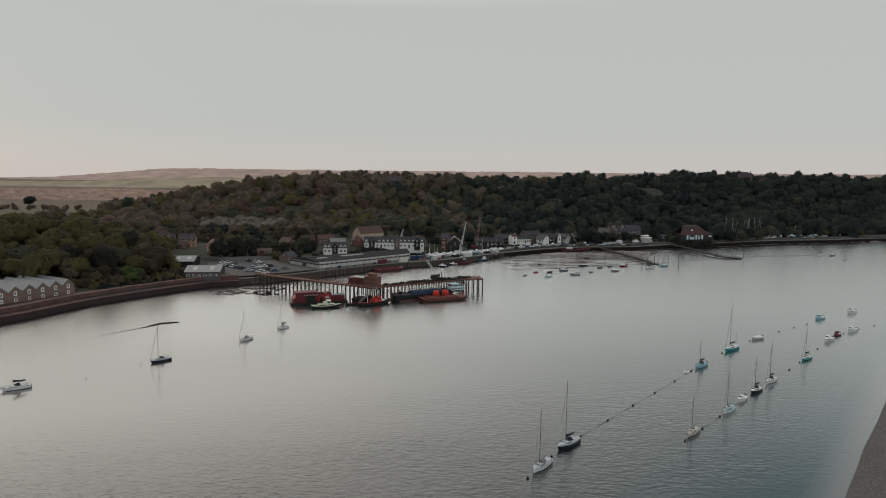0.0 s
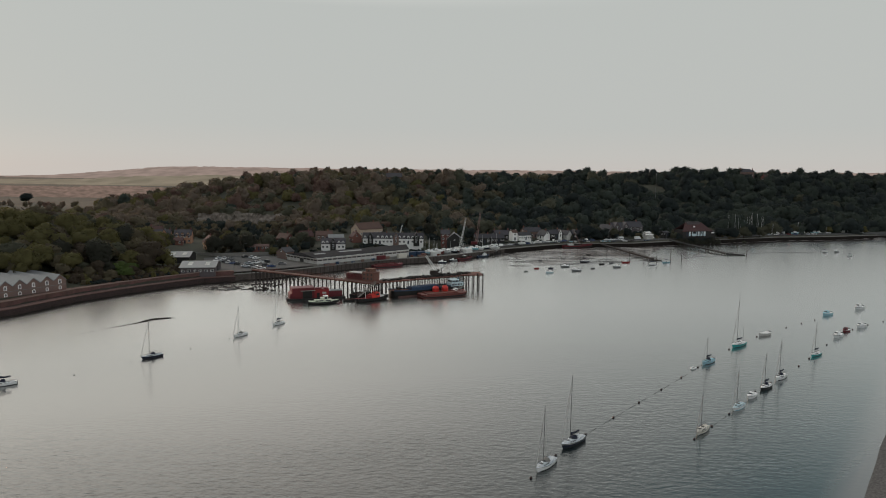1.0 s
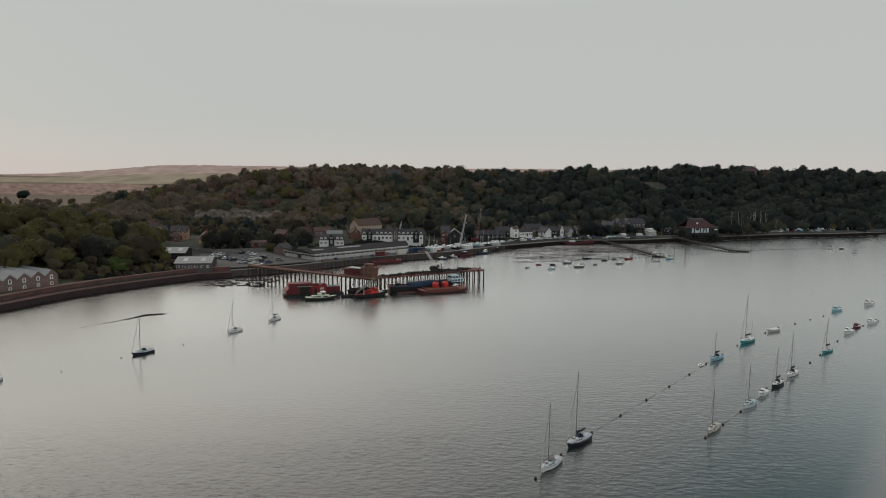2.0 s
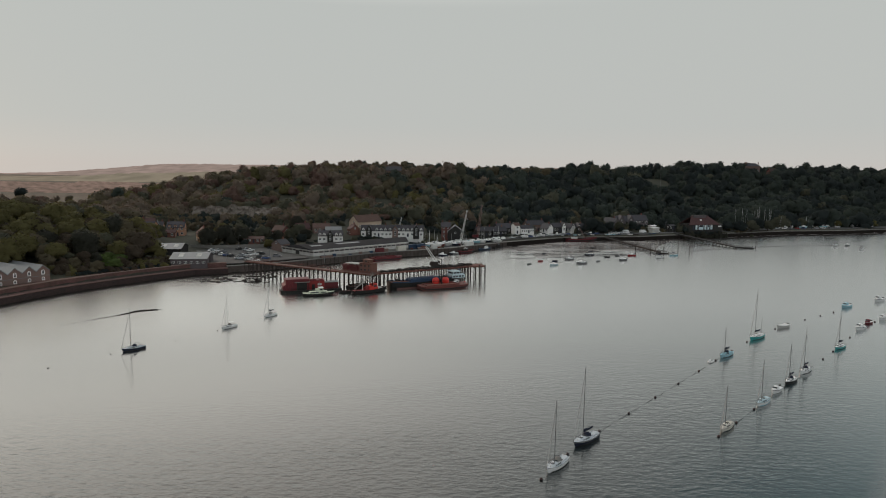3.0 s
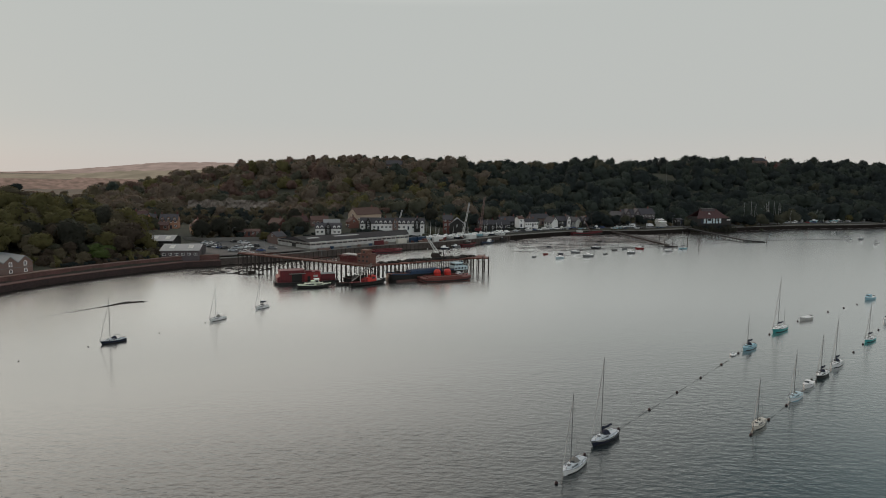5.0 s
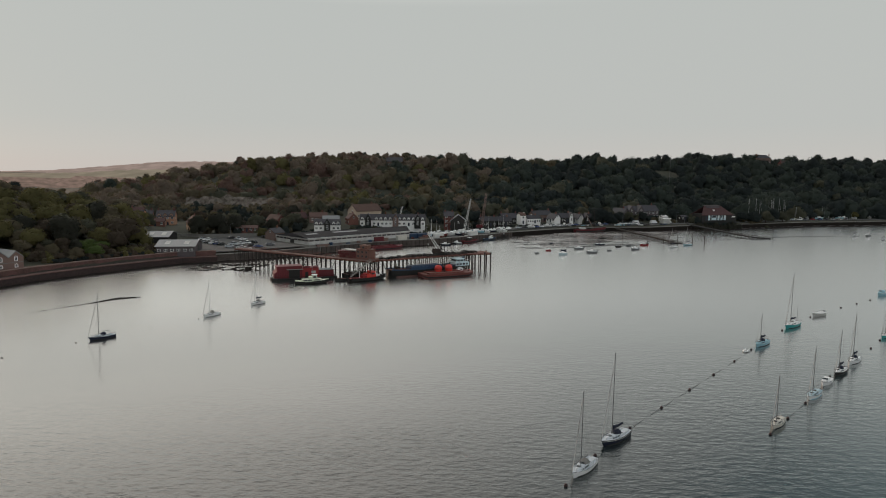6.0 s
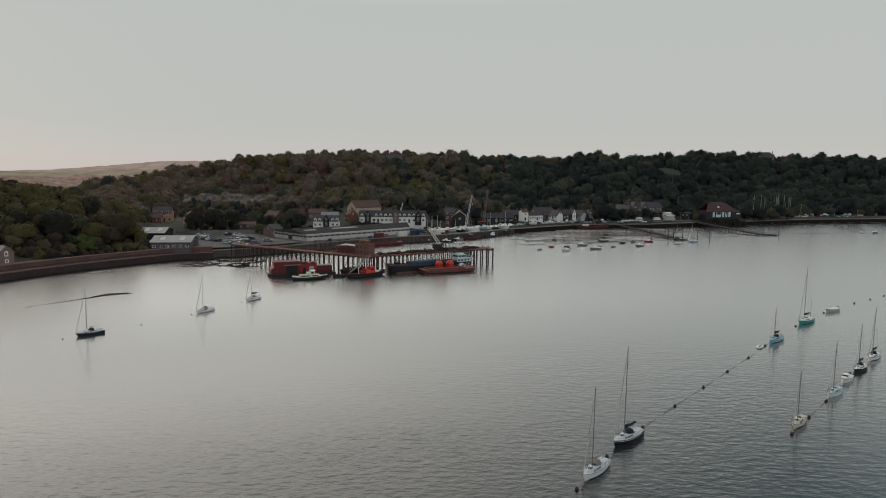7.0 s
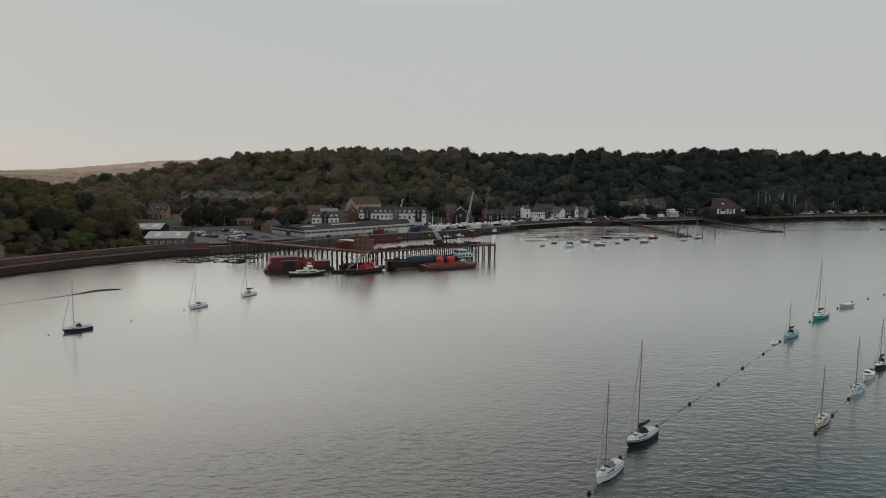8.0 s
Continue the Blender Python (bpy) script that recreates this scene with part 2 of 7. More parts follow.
def ground_material():
    """Mud near the water, wet and glossy at the edge; grass and earth above."""
    m = bpy.data.materials.new("shore_and_grass")
    m.use_nodes = True
    nt = m.node_tree
    b = nt.nodes["Principled BSDF"]
    geo = nt.nodes.new("ShaderNodeNewGeometry")
    sep = nt.nodes.new("ShaderNodeSeparateXYZ")
    nt.links.new(geo.outputs["Position"], sep.inputs[0])
    n1 = nt.nodes.new("ShaderNodeTexNoise")
    n1.inputs["Scale"].default_value, n1.inputs["Detail"].default_value = 0.05, 6
    n2 = nt.nodes.new("ShaderNodeTexNoise")
    n2.inputs["Scale"].default_value, n2.inputs["Detail"].default_value = 1.3, 5
    for n in (n1, n2):
        nt.links.new(geo.outputs["Position"], n.inputs["Vector"])
    mud = ramp(nt, n2.outputs[0], [(0.3, (0.13, 0.113, 0.105)), (0.7, (0.36, 0.33, 0.315))])
    # stony dark foreshore to the west, pale silt on the tidal flat
    stony = ramp(nt, n2.outputs[0], [(0.3, (0.022, 0.018, 0.016)), (0.7, (0.06, 0.05, 0.045))])
    mud = mix_rgb(nt, math_node(nt, "MULTIPLY_ADD", sep.outputs["X"], 0.04, -1.0, clamp=True), stony, mud)
    grass = ramp(nt, n1.outputs[0], [(0.35, (0.026, 0.027, 0.018)), (0.55, (0.040, 0.040, 0.024)), (0.7, (0.060, 0.053, 0.036))])
    z = math_node(nt, "ADD", sep.outputs["Z"], math_node(nt, "MULTIPLY_ADD", n2.outputs[0], 1.2, -0.6))
    fac = math_node(nt, "MULTIPLY_ADD", z, 1.0, -2.6, clamp=True)
    nt.links.new(mix_rgb(nt, fac, mud, grass), b.inputs["Base Color"])
    wet = math_node(nt, "MAXIMUM", math_node(nt, "MULTIPLY_ADD", z, 0.42, -0.05, clamp=True), 0.13)
    nt.links.new(wet, b.inputs["Roughness"])
    bp = nt.nodes.new("ShaderNodeBump")
    bp.inputs["Strength"].default_value, bp.inputs["Distance"].default_value = 0.3, 0.15
    nt.links.new(n2.outputs[0], bp.inputs["Height"])
    nt.links.new(bp.outputs[0], b.inputs["Normal"])
    return m


WATER, GROUND = water_material(), ground_material()
SHINGLE = material("shingle", (0.088, 0.085, 0.083), 0.9, vary=0.85, grain=0.8, stain=0.15, second=(0.072, 0.073, 0.072), bump=0.6)

# ---- mesh helpers ----


class Shape:
    """Vertices and faces of one mesh."""

    def __init__(self):
        self.v, self.f = [], []

    def add(self, verts, faces, m=None):
        k = len(self.v)
        self.v += [tuple(m @ Vector(p)) for p in verts] if m else [tuple(p) for p in verts]
        self.f += [tuple(i + k for i in f) for f in faces]
        return self

    def box(self, x0, y0, z0, x1, y1, z1, m=None):
        v = [(x, y, z) for z in (z0, z1) for y in (y0, y1) for x in (x0, x1)]
        return self.add(v, [(0, 2, 3, 1), (4, 5, 7, 6), (0, 1, 5, 4), (1, 3, 7, 5), (3, 2, 6, 7), (2, 0, 4, 6)], m)

    def rod(self, a, b, r0, r1=None, n=6):
        a, b = Vector(a), Vector(b)
        r1 = r0 if r1 is None else r1
        q = (b - a).to_track_quat("Z", "Y")
        v = []
        for p, r in ((a, r0), (b, r1)):
            v += [p + q @ Vector((r * math.cos(2 * math.pi * i / n), r * math.sin(2 * math.pi * i / n), 0)) for i in range(n)]
        f = [(i, (i + 1) % n, n + (i + 1) % n, n + i) for i in range(n)] + [tuple(range(n))[::-1], tuple(range(n, 2 * n))]
        return self.add(v, f)

    def prism(self, outline, z0, z1, m=None):
        """A flat outline (x, y), counter-clockwise, pulled up from z0 to z1."""
        n = len(outline)
        v = [(x, y, z0) for x, y in outline] + [(x, y, z1) for x, y in outline]
        f = [tuple(range(n))[::-1], tuple(range(n, 2 * n))] + [(i, (i + 1) % n, n + (i + 1) % n, n + i) for i in range(n)]
        return self.add(v, f, m)

    def loft(self, rings, caps=True):
        n = len(rings[0])
        v = [p for r in rings for p in r]
        f = []
        for k in range(len(rings) - 1):
            for i in range(n - 1):
                a = k * n + i
                f.append((a, a + 1, a + n + 1, a + n))
        if caps:
            f += [tuple(range(n))[::-1], tuple(range((len(rings) - 1) * n, len(rings) * n))]
        return self.add(v, f)

    def ball(self, c, rx, ry, rz, seg=8, rows=5):
        rings = [[(c[0] + rx * math.cos(2 * math.pi * i / seg) * math.sin(math.pi * (k + .02) / (rows + .04)),
                   c[1] + ry * math.sin(2 * math.pi * i / seg) * math.sin(math.pi * (k + .02) / (rows + .04)),
                   c[2] - rz * math.cos(math.pi * (k + .02) / (rows + .04))) for i in range(seg + 1)] for k in range(rows + 1)]
        return self.loft(rings, caps=False)

    def mesh(self, name, mat, smooth=False):
        me = bpy.data.meshes.new(name)
        me.from_pydata(self.v, [], self.f)
        me.materials.append(mat)
        if smooth:
            me.polygons.foreach_set("use_smooth", [True] * len(me.polygons))
        me.update()
        return me


def part(name, shape, mat, parent, label="", m=None, smooth=False):
    """One mesh object under a thing or under a part; shape may be ready mesh data."""
    me = shape if isinstance(shape, bpy.types.Mesh) else shape.mesh(name, mat, smooth)
    ob = new(name, me)
    ob.parent = parent
    if m is not None:
        ob.matrix_basis = m
    if label:
        tagged(ob, label)
    return ob


def thing(name, label, category, m=None, group="", kind="", shape=None, mat=None, smooth=False):
    ob = new(name, shape.mesh(name, mat, smooth) if shape else None)
    if m is not None:
        ob.matrix_basis = m
    return tagged(ob, label, category, group, kind)


def P(x, y, z=0.0):
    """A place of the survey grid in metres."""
    return Vector((x * K, y * K, z * K))


def at(x, y, z=0.0, turn=0.0):
    return pose(x * K, y * K, z * K, 0, 0, turn)


def heading(a, b):
    return math.degrees(math.atan2(b[1] - a[1], b[0] - a[0]))


# ---- ground ----
SHORE = [(-900, -500), (-320, -60), (-190, 90), (-150, 165), (-125, 213), (-122, 222), (-118, 231), (-108, 246), (-98, 259), (-89, 270), (-78, 275), (-68, 282), (-58, 290), (-50, 297),
         (-40, 307), (-28, 318), (-15, 328), (0, 337), (11, 344.5), (25, 358), (42, 375), (59, 388), (77, 401), (95, 407), (125, 412), (151, 425), (192, 441),
         (239, 461), (282, 470), (316, 482), (420, 512), (700, 590), (1500, 760), (4500, 1300)]
BANK = [(250, 4000), (500, 1300), (400, 480), (200, 242), (150, 192), (103, 140.5), (82, 115), (63.5, 92.5), (31, 52), (-9, 0), (-60, -80), (-120, -400)]
QUAY = 3.5
CREST = [(-900, 4), (-420, 4), (-331, 5), (-306, 7), (-260, 11), (-226, 18.5), (-177, 28), (-140, 33.5), (-110, 36), (-67, 38.5), (-20, 38), (33, 36), (90, 32), (127, 36), (180, 36), (241, 39), (298, 40), (395, 38), (445, 37), (900, 36), (4000, 36)]


def seg_dist(x, y, line):
    """Distance to a polyline, positive to the left of its direction."""
    best, sign = np.full(x.shape, 1e9), np.zeros(x.shape)
    for (ax, ay), (bx, by) in zip(line, line[1:]):
        dx, dy = bx - ax, by - ay
        t = np.clip(((x - ax) * dx + (y - ay) * dy) / (dx * dx + dy * dy), 0, 1)
        d = np.hypot(x - ax - t * dx, y - ay - t * dy)
        s = np.sign(dx * (y - ay) - dy * (x - ax))
        near = d < best - 1e-6
        best, sign = np.where(near, d, best), np.where(near, s, sign)
    return best * sign


def smooth(a, b, v):
    t = np.clip((v - a) / (b - a), 0, 1)
    return t * t * (3 - 2 * t)


def wavy(x, y, s, seed=0.0):
    return (np.sin(x / s + seed) * np.cos(y / s * 1.3 + 2 * seed) + 0.5 * np.sin(x / s * 2.3 + y / s * 1.7 + seed)) / 1.5


def crest_h(x):
    return np.interp(x, [c[0] for c in CREST], [c[1] for c in CREST])


def foot_y(x):
    return np.interp(x, [-500, -200, -130, -60, 0, 60, 120, 200, 300, 500, 900], [420, 395, 400, 402, 408, 432, 445, 462, 490, 545, 660])


def crest_y(x):
    return np.interp(x, [-500, -240, -150, 0, 130, 300, 450, 900], [600, 590, 590, 610, 640, 690, 720, 850])


def height(x, y):
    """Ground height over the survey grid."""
    x, y = np.asarray(x, float), np.asarray(y, float)
    d = seg_dist(x, y, SHORE)
    flat = smooth(30, 55, x) * (1 - smooth(118, 168, x))                  # mudflat below the village
    bed = -0.10 * np.abs(d) + 0.15
    mud = 0.64 - 0.0122 * np.abs(d) + 0.16 * wavy(x * .4 - y * .1, y - .4 * x, 5, 1.0) + 0.11 * wavy(x * .5, y - .4 * x, 2.6, 2.0) - 0.12 * smooth(0, 40, np.abs(d))
    under = np.maximum(-3.0, bed * (1 - flat) + np.maximum(bed, mud) * flat)
    low_quay = QUAY - 0.95 * smooth(-76, -64, x) * (1 - smooth(22, 44, x)) * (1 - smooth(34, 50, d))
    land = 0.15 + (low_quay - 0.15) * smooth(3.0, 6.5, d)
    h = np.where(d > 0, land, under)
    spit = np.exp(-((seg_dist(x, y, [(-120, 150), (-102.2, 175.9), (-95.8, 188.9), (-86.7, 200.4), (-83.5, 207.5), (-79, 208.4)])) / 0.9) ** 2)
    h = np.maximum(h, -0.4 + spit * np.interp(y, [140, 176, 189, 199, 204, 208, 209], [0.2, 0.25, 0.33, 0.40, 0.54, 0.60, 0.3]))
    patches = np.exp(-(((x + 77) / 9) ** 2 + ((y - 262) / 9) ** 2))
    h = np.maximum(h, -0.55 + 0.62 * patches + 0.3 * patches * wavy(x, y, 1.3, 0.4))
    hill = crest_h(x) * smooth(0, 1, np.clip((y - foot_y(x)) / (crest_y(x) - foot_y(x)), 0, 1) * 0.93)
    hill = np.where(y > crest_y(x), hill * (1 - 0.5 * smooth(0, 500, y - crest_y(x))), hill)
    quarry = smooth(-166, -158, x) * (1 - smooth(-102, -94, x)) * smooth(405, 425, y) * (1 - smooth(450.5, 454, y))
    hill = hill * (1 - 0.75 * quarry)
    wood = 13 * np.exp(-(((x + 172) / 52) ** 2 + ((y - 292) / 40) ** 2)) * (1 - smooth(-128, -106, x))
    hard = 1.7 * smooth(13, 22, d) * (0.7 * smooth(36, 50, x) + 0.3 * smooth(95, 125, x)) * (1 - smooth(225, 260, x))
    hard = hard + 2.9 * smooth(27, 37, d) * smooth(-72, -58, x) * (1 - smooth(2, 16, x))
    rise = hard + 2.5 * smooth(50, 85, d) + 3 * smooth(345, 420, y) * smooth(25, 60, d)
    h = h + np.where(d > 0, (hill + wood + rise * (1 - smooth(foot_y(x), foot_y(x) + 80, y))) * smooth(6, 20, d), 0)
    near = seg_dist(x, y, BANK)
    h = np.where(near > 0, np.maximum(h, np.minimum(0.2 * (near - 9.0), 3.2)), np.where(near > -12, np.maximum(h, np.minimum(0.1 * near - 1.0, 0)), h))
    return h


def axis(lo, hi, fine_lo, fine_hi, step, grow=1.25):
    a = list(np.arange(fine_lo, fine_hi, step))
    s, v = step, fine_hi
    while v < hi:
        a.append(v)
        s *= grow
        v += s
    a.append(hi)
    s, v = step, fine_lo - step
    low = []
    while v > lo:
        low.append(v)
        s *= grow
        v -= s
    low.append(lo)
    return np.array(low[::-1] + a)


def make_ground():
    xs, ys = axis(-3600, 3600, -180, 330, 2.2), axis(-900, 2330, 85, 480, 2.2)
    X, Y = np.meshgrid(xs, ys)
    Z = height(X, Y)
    n, m = len(xs), len(ys)
    me = bpy.data.meshes.new("ground")
    co = np.stack([X.ravel() * K, Y.ravel() * K, Z.ravel() * K], 1)
    idx = np.arange(n * m).reshape(m, n)
    quads = np.stack([idx[:-1, :-1], idx[:-1, 1:], idx[1:, 1:], idx[1:, :-1]], -1).reshape(-1, 4)
    me.from_pydata(co.tolist(), [], quads.tolist())
    me.materials.append(GROUND)
    me.polygons.foreach_set("use_smooth", [True] * len(me.polygons))
    tagged(new("ground", me), "muddy foreshore rising to grassy wooded hillside", "ground", kind="structure")


make_ground()
s = Shape()
s.add([(-4200, -1200, 0), (4200, -1200, 0), (4200, 2600, 0), (-4200, 2600, 0)], [(0, 1, 2, 3)])
thing("water", "calm grey tidal river with fine ripples", "water", kind="structure", shape=s, mat=WATER)


def make_shingle():
    line = [Vector((x, y)) for x, y in BANK[2:11]]
    pts = []
    for a, b in zip(line, line[1:]):
        n = max(2, int((b - a).length / 1.5))
        pts += [(a.lerp(b, i / n), Vector(((b - a).y, -(b - a).x)).normalized()) for i in range(n)]
    s = Shape()
    rings = []
    for p, nrm in pts:
        ring = []
        for o in (-3, -1.2, -0.4, 0.3, 1, 1.8, 3.2, 5, 8, 12, 18, 26):
            q = p - nrm * o + nrm * (0.5 * float(smooth(82, 112, p.y)) + 0.2 * noise.noise((p.x * 0.06, p.y * 0.06, 0)) + 0.05 * noise.noise((p.x * .3, p.y * .3, 3)))
            ring.append((q.x * K, q.y * K, K * (0.03 + min(0.2 * o, 4.0)) + (0.012 if o < 1.5 else 0.08) * noise.noise((q.x * 0.4, q.y * 0.4, 1))))
        rings.append(ring)
    s.loft(rings, caps=False)
    thing("shingle_bank", "grey shingle bank sloping into the river", "bank", kind="structure", shape=s, mat=SHINGLE, smooth=True)


make_shingle()


def offset_line(line, d):
    """A polyline shifted to the left by d."""
    out = []
    for i, (x, y) in enumerate(line):
        a, b = Vector(line[max(0, i - 1)]), Vector(line[min(len(line) - 1, i + 1)])
        t = (b - a).normalized()
        out.append((x - t.y * d, y + t.x * d))
    return out


def wall_along(name, label, line, thick, z0, z1, mat, cap=None):
    s = Shape()
    inner = offset_line(line, thick)
    rings = [[(a[0] * K, a[1] * K, z0 * K), (a[0] * K, a[1] * K, z1 * K), (b[0] * K, b[1] * K, z1 * K), (b[0] * K, b[1] * K, z0 * K), (a[0] * K, a[1] * K, z0 * K)] for a, b in zip(line, inner)]
    s.loft(rings)
    w = thing(name, label, "sea wall", kind="structure", shape=s, mat=mat)
    if cap:
        c = Shape()
        o, i2 = offset_line(line, -0.12), offset_line(line, thick + 0.12)
        c.loft([[(a[0] * K, a[1] * K, z1 * K), (a[0] * K, a[1] * K, z1 * K + 0.25), (b[0] * K, b[1] * K, z1 * K + 0.25), (b[0] * K, b[1] * K, z1 * K), (a[0] * K, a[1] * K, z1 * K)] for a, b in zip(o, i2)])
        part("coping", c, cap, w)
    return w


LEFT = [(-190, 95), (-152, 170), (-128.5, 212), (-125, 222), (-120, 233), (-110.5, 248), (-100.5, 261), (-91, 272), (-79.5, 277)]
wall_along("wall_west", "dark weedy sea wall with pale stone coping", offset_line(LEFT, -1.6), 0.9, -0.8, 2.2, SEAWALL, WALLBRICK)
wall_along("wall_west_upper", "reddish brick retaining wall behind the ledge", offset_line(LEFT, 2.6), 0.6, 1.5, 3.95, WALLBRICK, BROWNBRICK)
wall_along("wall_quay", "dark timber and concrete quay wall", offset_line([(-79.5, 277), (-68, 284), (-58, 292), (-50, 299), (-40, 309), (-28, 320), (-15, 330), (0, 339), (11, 346.5), (25, 360), (42, 377)], 0.6), 1.2, -0.5, 2.72, QUAYWALL, CONCRETE)
wall_along("wall_village", "low dark stone river wall", offset_line([(42, 377), (59, 390), (77, 403), (95, 409), (125, 414), (151, 427), (192, 443), (239, 463), (282, 472), (316, 484), (420, 514), (700, 592)], 1.0), 0.8, -0.3, 2.6, WEED, CONCRETE)


def sheet_on_ground(name, label, category, outline, z, mat, thick=0.25):
    s = Shape()
    s.prism([(x * K, y * K) for x, y in outline], z * K - thick, z * K)
    return thing(name, label, category, kind="structure", shape=s, mat=mat)


# made-up ground: car park, quay and the river road
sheet_on_ground("car_park", "worn tarmac car park beside the shed", "car park", [(-88, 276.5), (-78, 280.5), (-68, 287), (-58, 295), (-51.5, 301), (-66, 314), (-68, 318), (-80, 336), (-110, 330), (-100, 303)], 3.62, TARMAC)
sheet_on_ground("quay", "stained concrete quay along the warehouse", "quay", [(-58, 294.5), (-50, 301.5), (-40, 311), (-28, 322), (-15, 332), (0, 341), (11, 348.5), (25, 362), (42, 379), (36, 392), (0, 372), (-14, 362), (-48, 306)], 2.64, TARMAC, 2.2)
sheet_on_ground("ledge_west", "stained ledge on top of the sea wall", "ledge", offset_line(LEFT, -0.7) + offset_line(LEFT, 2.6)[::-1], 2.25, WALLBRICK, 1.0)
sheet_on_ground("pavement_west", "reddish path behind the sea wall", "path", offset_line(LEFT[1:], 3.2) + offset_line(LEFT[1:], 7.5)[::-1], 3.7, DECK, 1.5)
sheet_on_ground("road", "grey village road behind the river wall", "road", offset_line([(42, 379), (59, 392), (77, 405), (95, 411), (125, 416), (151, 429), (192, 445), (239, 465), (282, 474), (316, 486), (420, 516)], 3) + offset_line([(42, 379), (59, 392), (77, 405), (95, 411), (125, 416), (151, 429), (192, 445), (239, 465), (282, 474), (316, 486), (420, 516)], 11)[::-1], 3.66, TARMAC, 2.0)

MUD = material("wet_dark_mud", (0.032, 0.027, 0.024), 0.45, vary=0.35, grain=0.8, stain=0.2)


def mud_bank(name, label, line, widths, top, seed, mat=None):
    """A low bank of mud just above the water along a line; widths in metres."""
    s = Shape()
    rings = []
    n = len(line) - 1
    for k in range(n * 8 + 1):
        u = k / 8
        i = min(int(u), n - 1)
        f = u - i
        a, b = P(*line[i]), P(*line[i + 1])
        w = (widths[i] * (1 - f) + widths[i + 1] * f) * (1 + 0.5 * noise.noise((k * .5, seed, 0)))
        c = a.lerp(b, f)
        t = Vector((-(b - a).y, (b - a).x, 0)).normalized()
        c = c + t * 0.6 * noise.noise((k * .35, seed, 5))
        h = top * (1 + .6 * noise.noise((k * .7, seed, 9))) - .19 * max(0.0, 1 - w / .45)
        rings.append([tuple(c - t * w + Vector((0, 0, -.12))), tuple(c - t * w * .5 + Vector((0, 0, h * .7))), tuple(c + Vector((0, 0, h))), tuple(c + t * w * .5 + Vector((0, 0, h * .6))), tuple(c + t * w + Vector((0, 0, -.12)))])
    s.loft(rings, caps=False)
    thing(name, label, "mud bank", kind="structure", shape=s, mat=mat or MUD, smooth=True)


mud_bank("mud_bank", "thin dark mud spit just above the water", [(-97.6, 185.2), (-92.8, 193.2), (-87.6, 199.6), (-83.9, 206.4), (-79.4, 208.0)], [.05, .10, .28, 2.3, 1.5], .20, 1, WEED)
mud_bank("mud_bank", "thin dark mud bank off the jetty", [(128, 358), (150, 374), (176, 387), (205, 397.5), (224, 400), (236, 404)], [.2, .5, .5, 1.4, 1.2, .2], .14, 2)
mr = random.Random(19)
flat_edge = [(40, 331), (50, 332), (64, 337), (79, 344), (94, 348), (109, 351.5), (120, 354)]
for k in range(34):                                                       # broken edge and runnels of the tidal flat
    u = mr.uniform(0, len(flat_edge) - 1.01)
    a, b = flat_edge[int(u)], flat_edge[int(u) + 1]
    x, y = a[0] + (b[0] - a[0]) * (u % 1), a[1] + (b[1] - a[1]) * (u % 1) + (mr.uniform(-3, 3) if k < 20 else mr.uniform(4, 30))
    n = mr.uniform(3, 9)
    mud_bank("mud_bank", "low dark mud ridge on the tidal flat", [(x - n, y - n * .22), (x, y + mr.uniform(-.5, .5)), (x + n, y + n * .3)], [.15, mr.uniform(.4, 1.3), .2], .17 if k < 20 else max(.2, float(height([x], [y])[0]) + .18), 40 + k)
mud_bank("mud_bank", "dark stony foreshore at the foot of the village wall", [(44, 375), (59, 386.5), (77, 399.5), (95, 405.5), (125, 410.5), (151, 423.5), (192, 439.5), (239, 459.5), (282, 468.5), (316, 480.5)], [1.6, 2.2, 2.6, 1.8, 2.4, 1.6, 1.8, 1.4, 1.5, 1.2], .75, 90, WEED)
mud_bank("mud_bank", "dark weedy stones along the foot of the sea wall", offset_line(LEFT, -2.3), [1.1, .9, 1.0, .8, 1.2, .9, .7, 1.3, .6], .45, 7, WEED)
rb = random.Random(31)
for k in range(64):
    x, y = -84 + rb.uniform(0, 24), 255 + rb.uniform(0, 17)
    y = min(y, 268 + (x + 86) * .25)
    mud_bank("mud_bank", "small dark weedy mud patch beside the pier", [(x, y), (x + rb.uniform(.5, 1), y + rb.uniform(-.3, .5)), (x + rb.uniform(1.2, 2.4), y + rb.uniform(-.2, .9))], [.25, rb.uniform(.3, .7), .25], .3, k, WEED)

# chalk face of the old quarry


def chalk_face():
    s = Shape()
    rings = []
    for i in range(41):
        x = -154 + i * 1.4
        y = 452 + 3 * math.sin(i * 0.35) + 1.5 * noise.noise((i * 0.5, 0, 0))
        top = 16.2 + 2.4 * noise.noise((i * 0.3, 4, 0)) - 0.04 * abs(i - 18)
        rings.append([(x * K + noise.noise((i * .9, k * .7, 2)), (y + k * 0.35) * K + 2.4 * noise.noise((i * .55, k * .45, 7)) + noise.noise((i * 1.3, k * .9, 3)), (6.5 + (top - 6.5) * k / 7) * K) for k in range(8)])
    s.loft(rings, caps=False)
    thing("cliff", "pale chalk quarry face below the trees", "cliff", kind="structure", shape=s, mat=CHALK)


chalk_face()


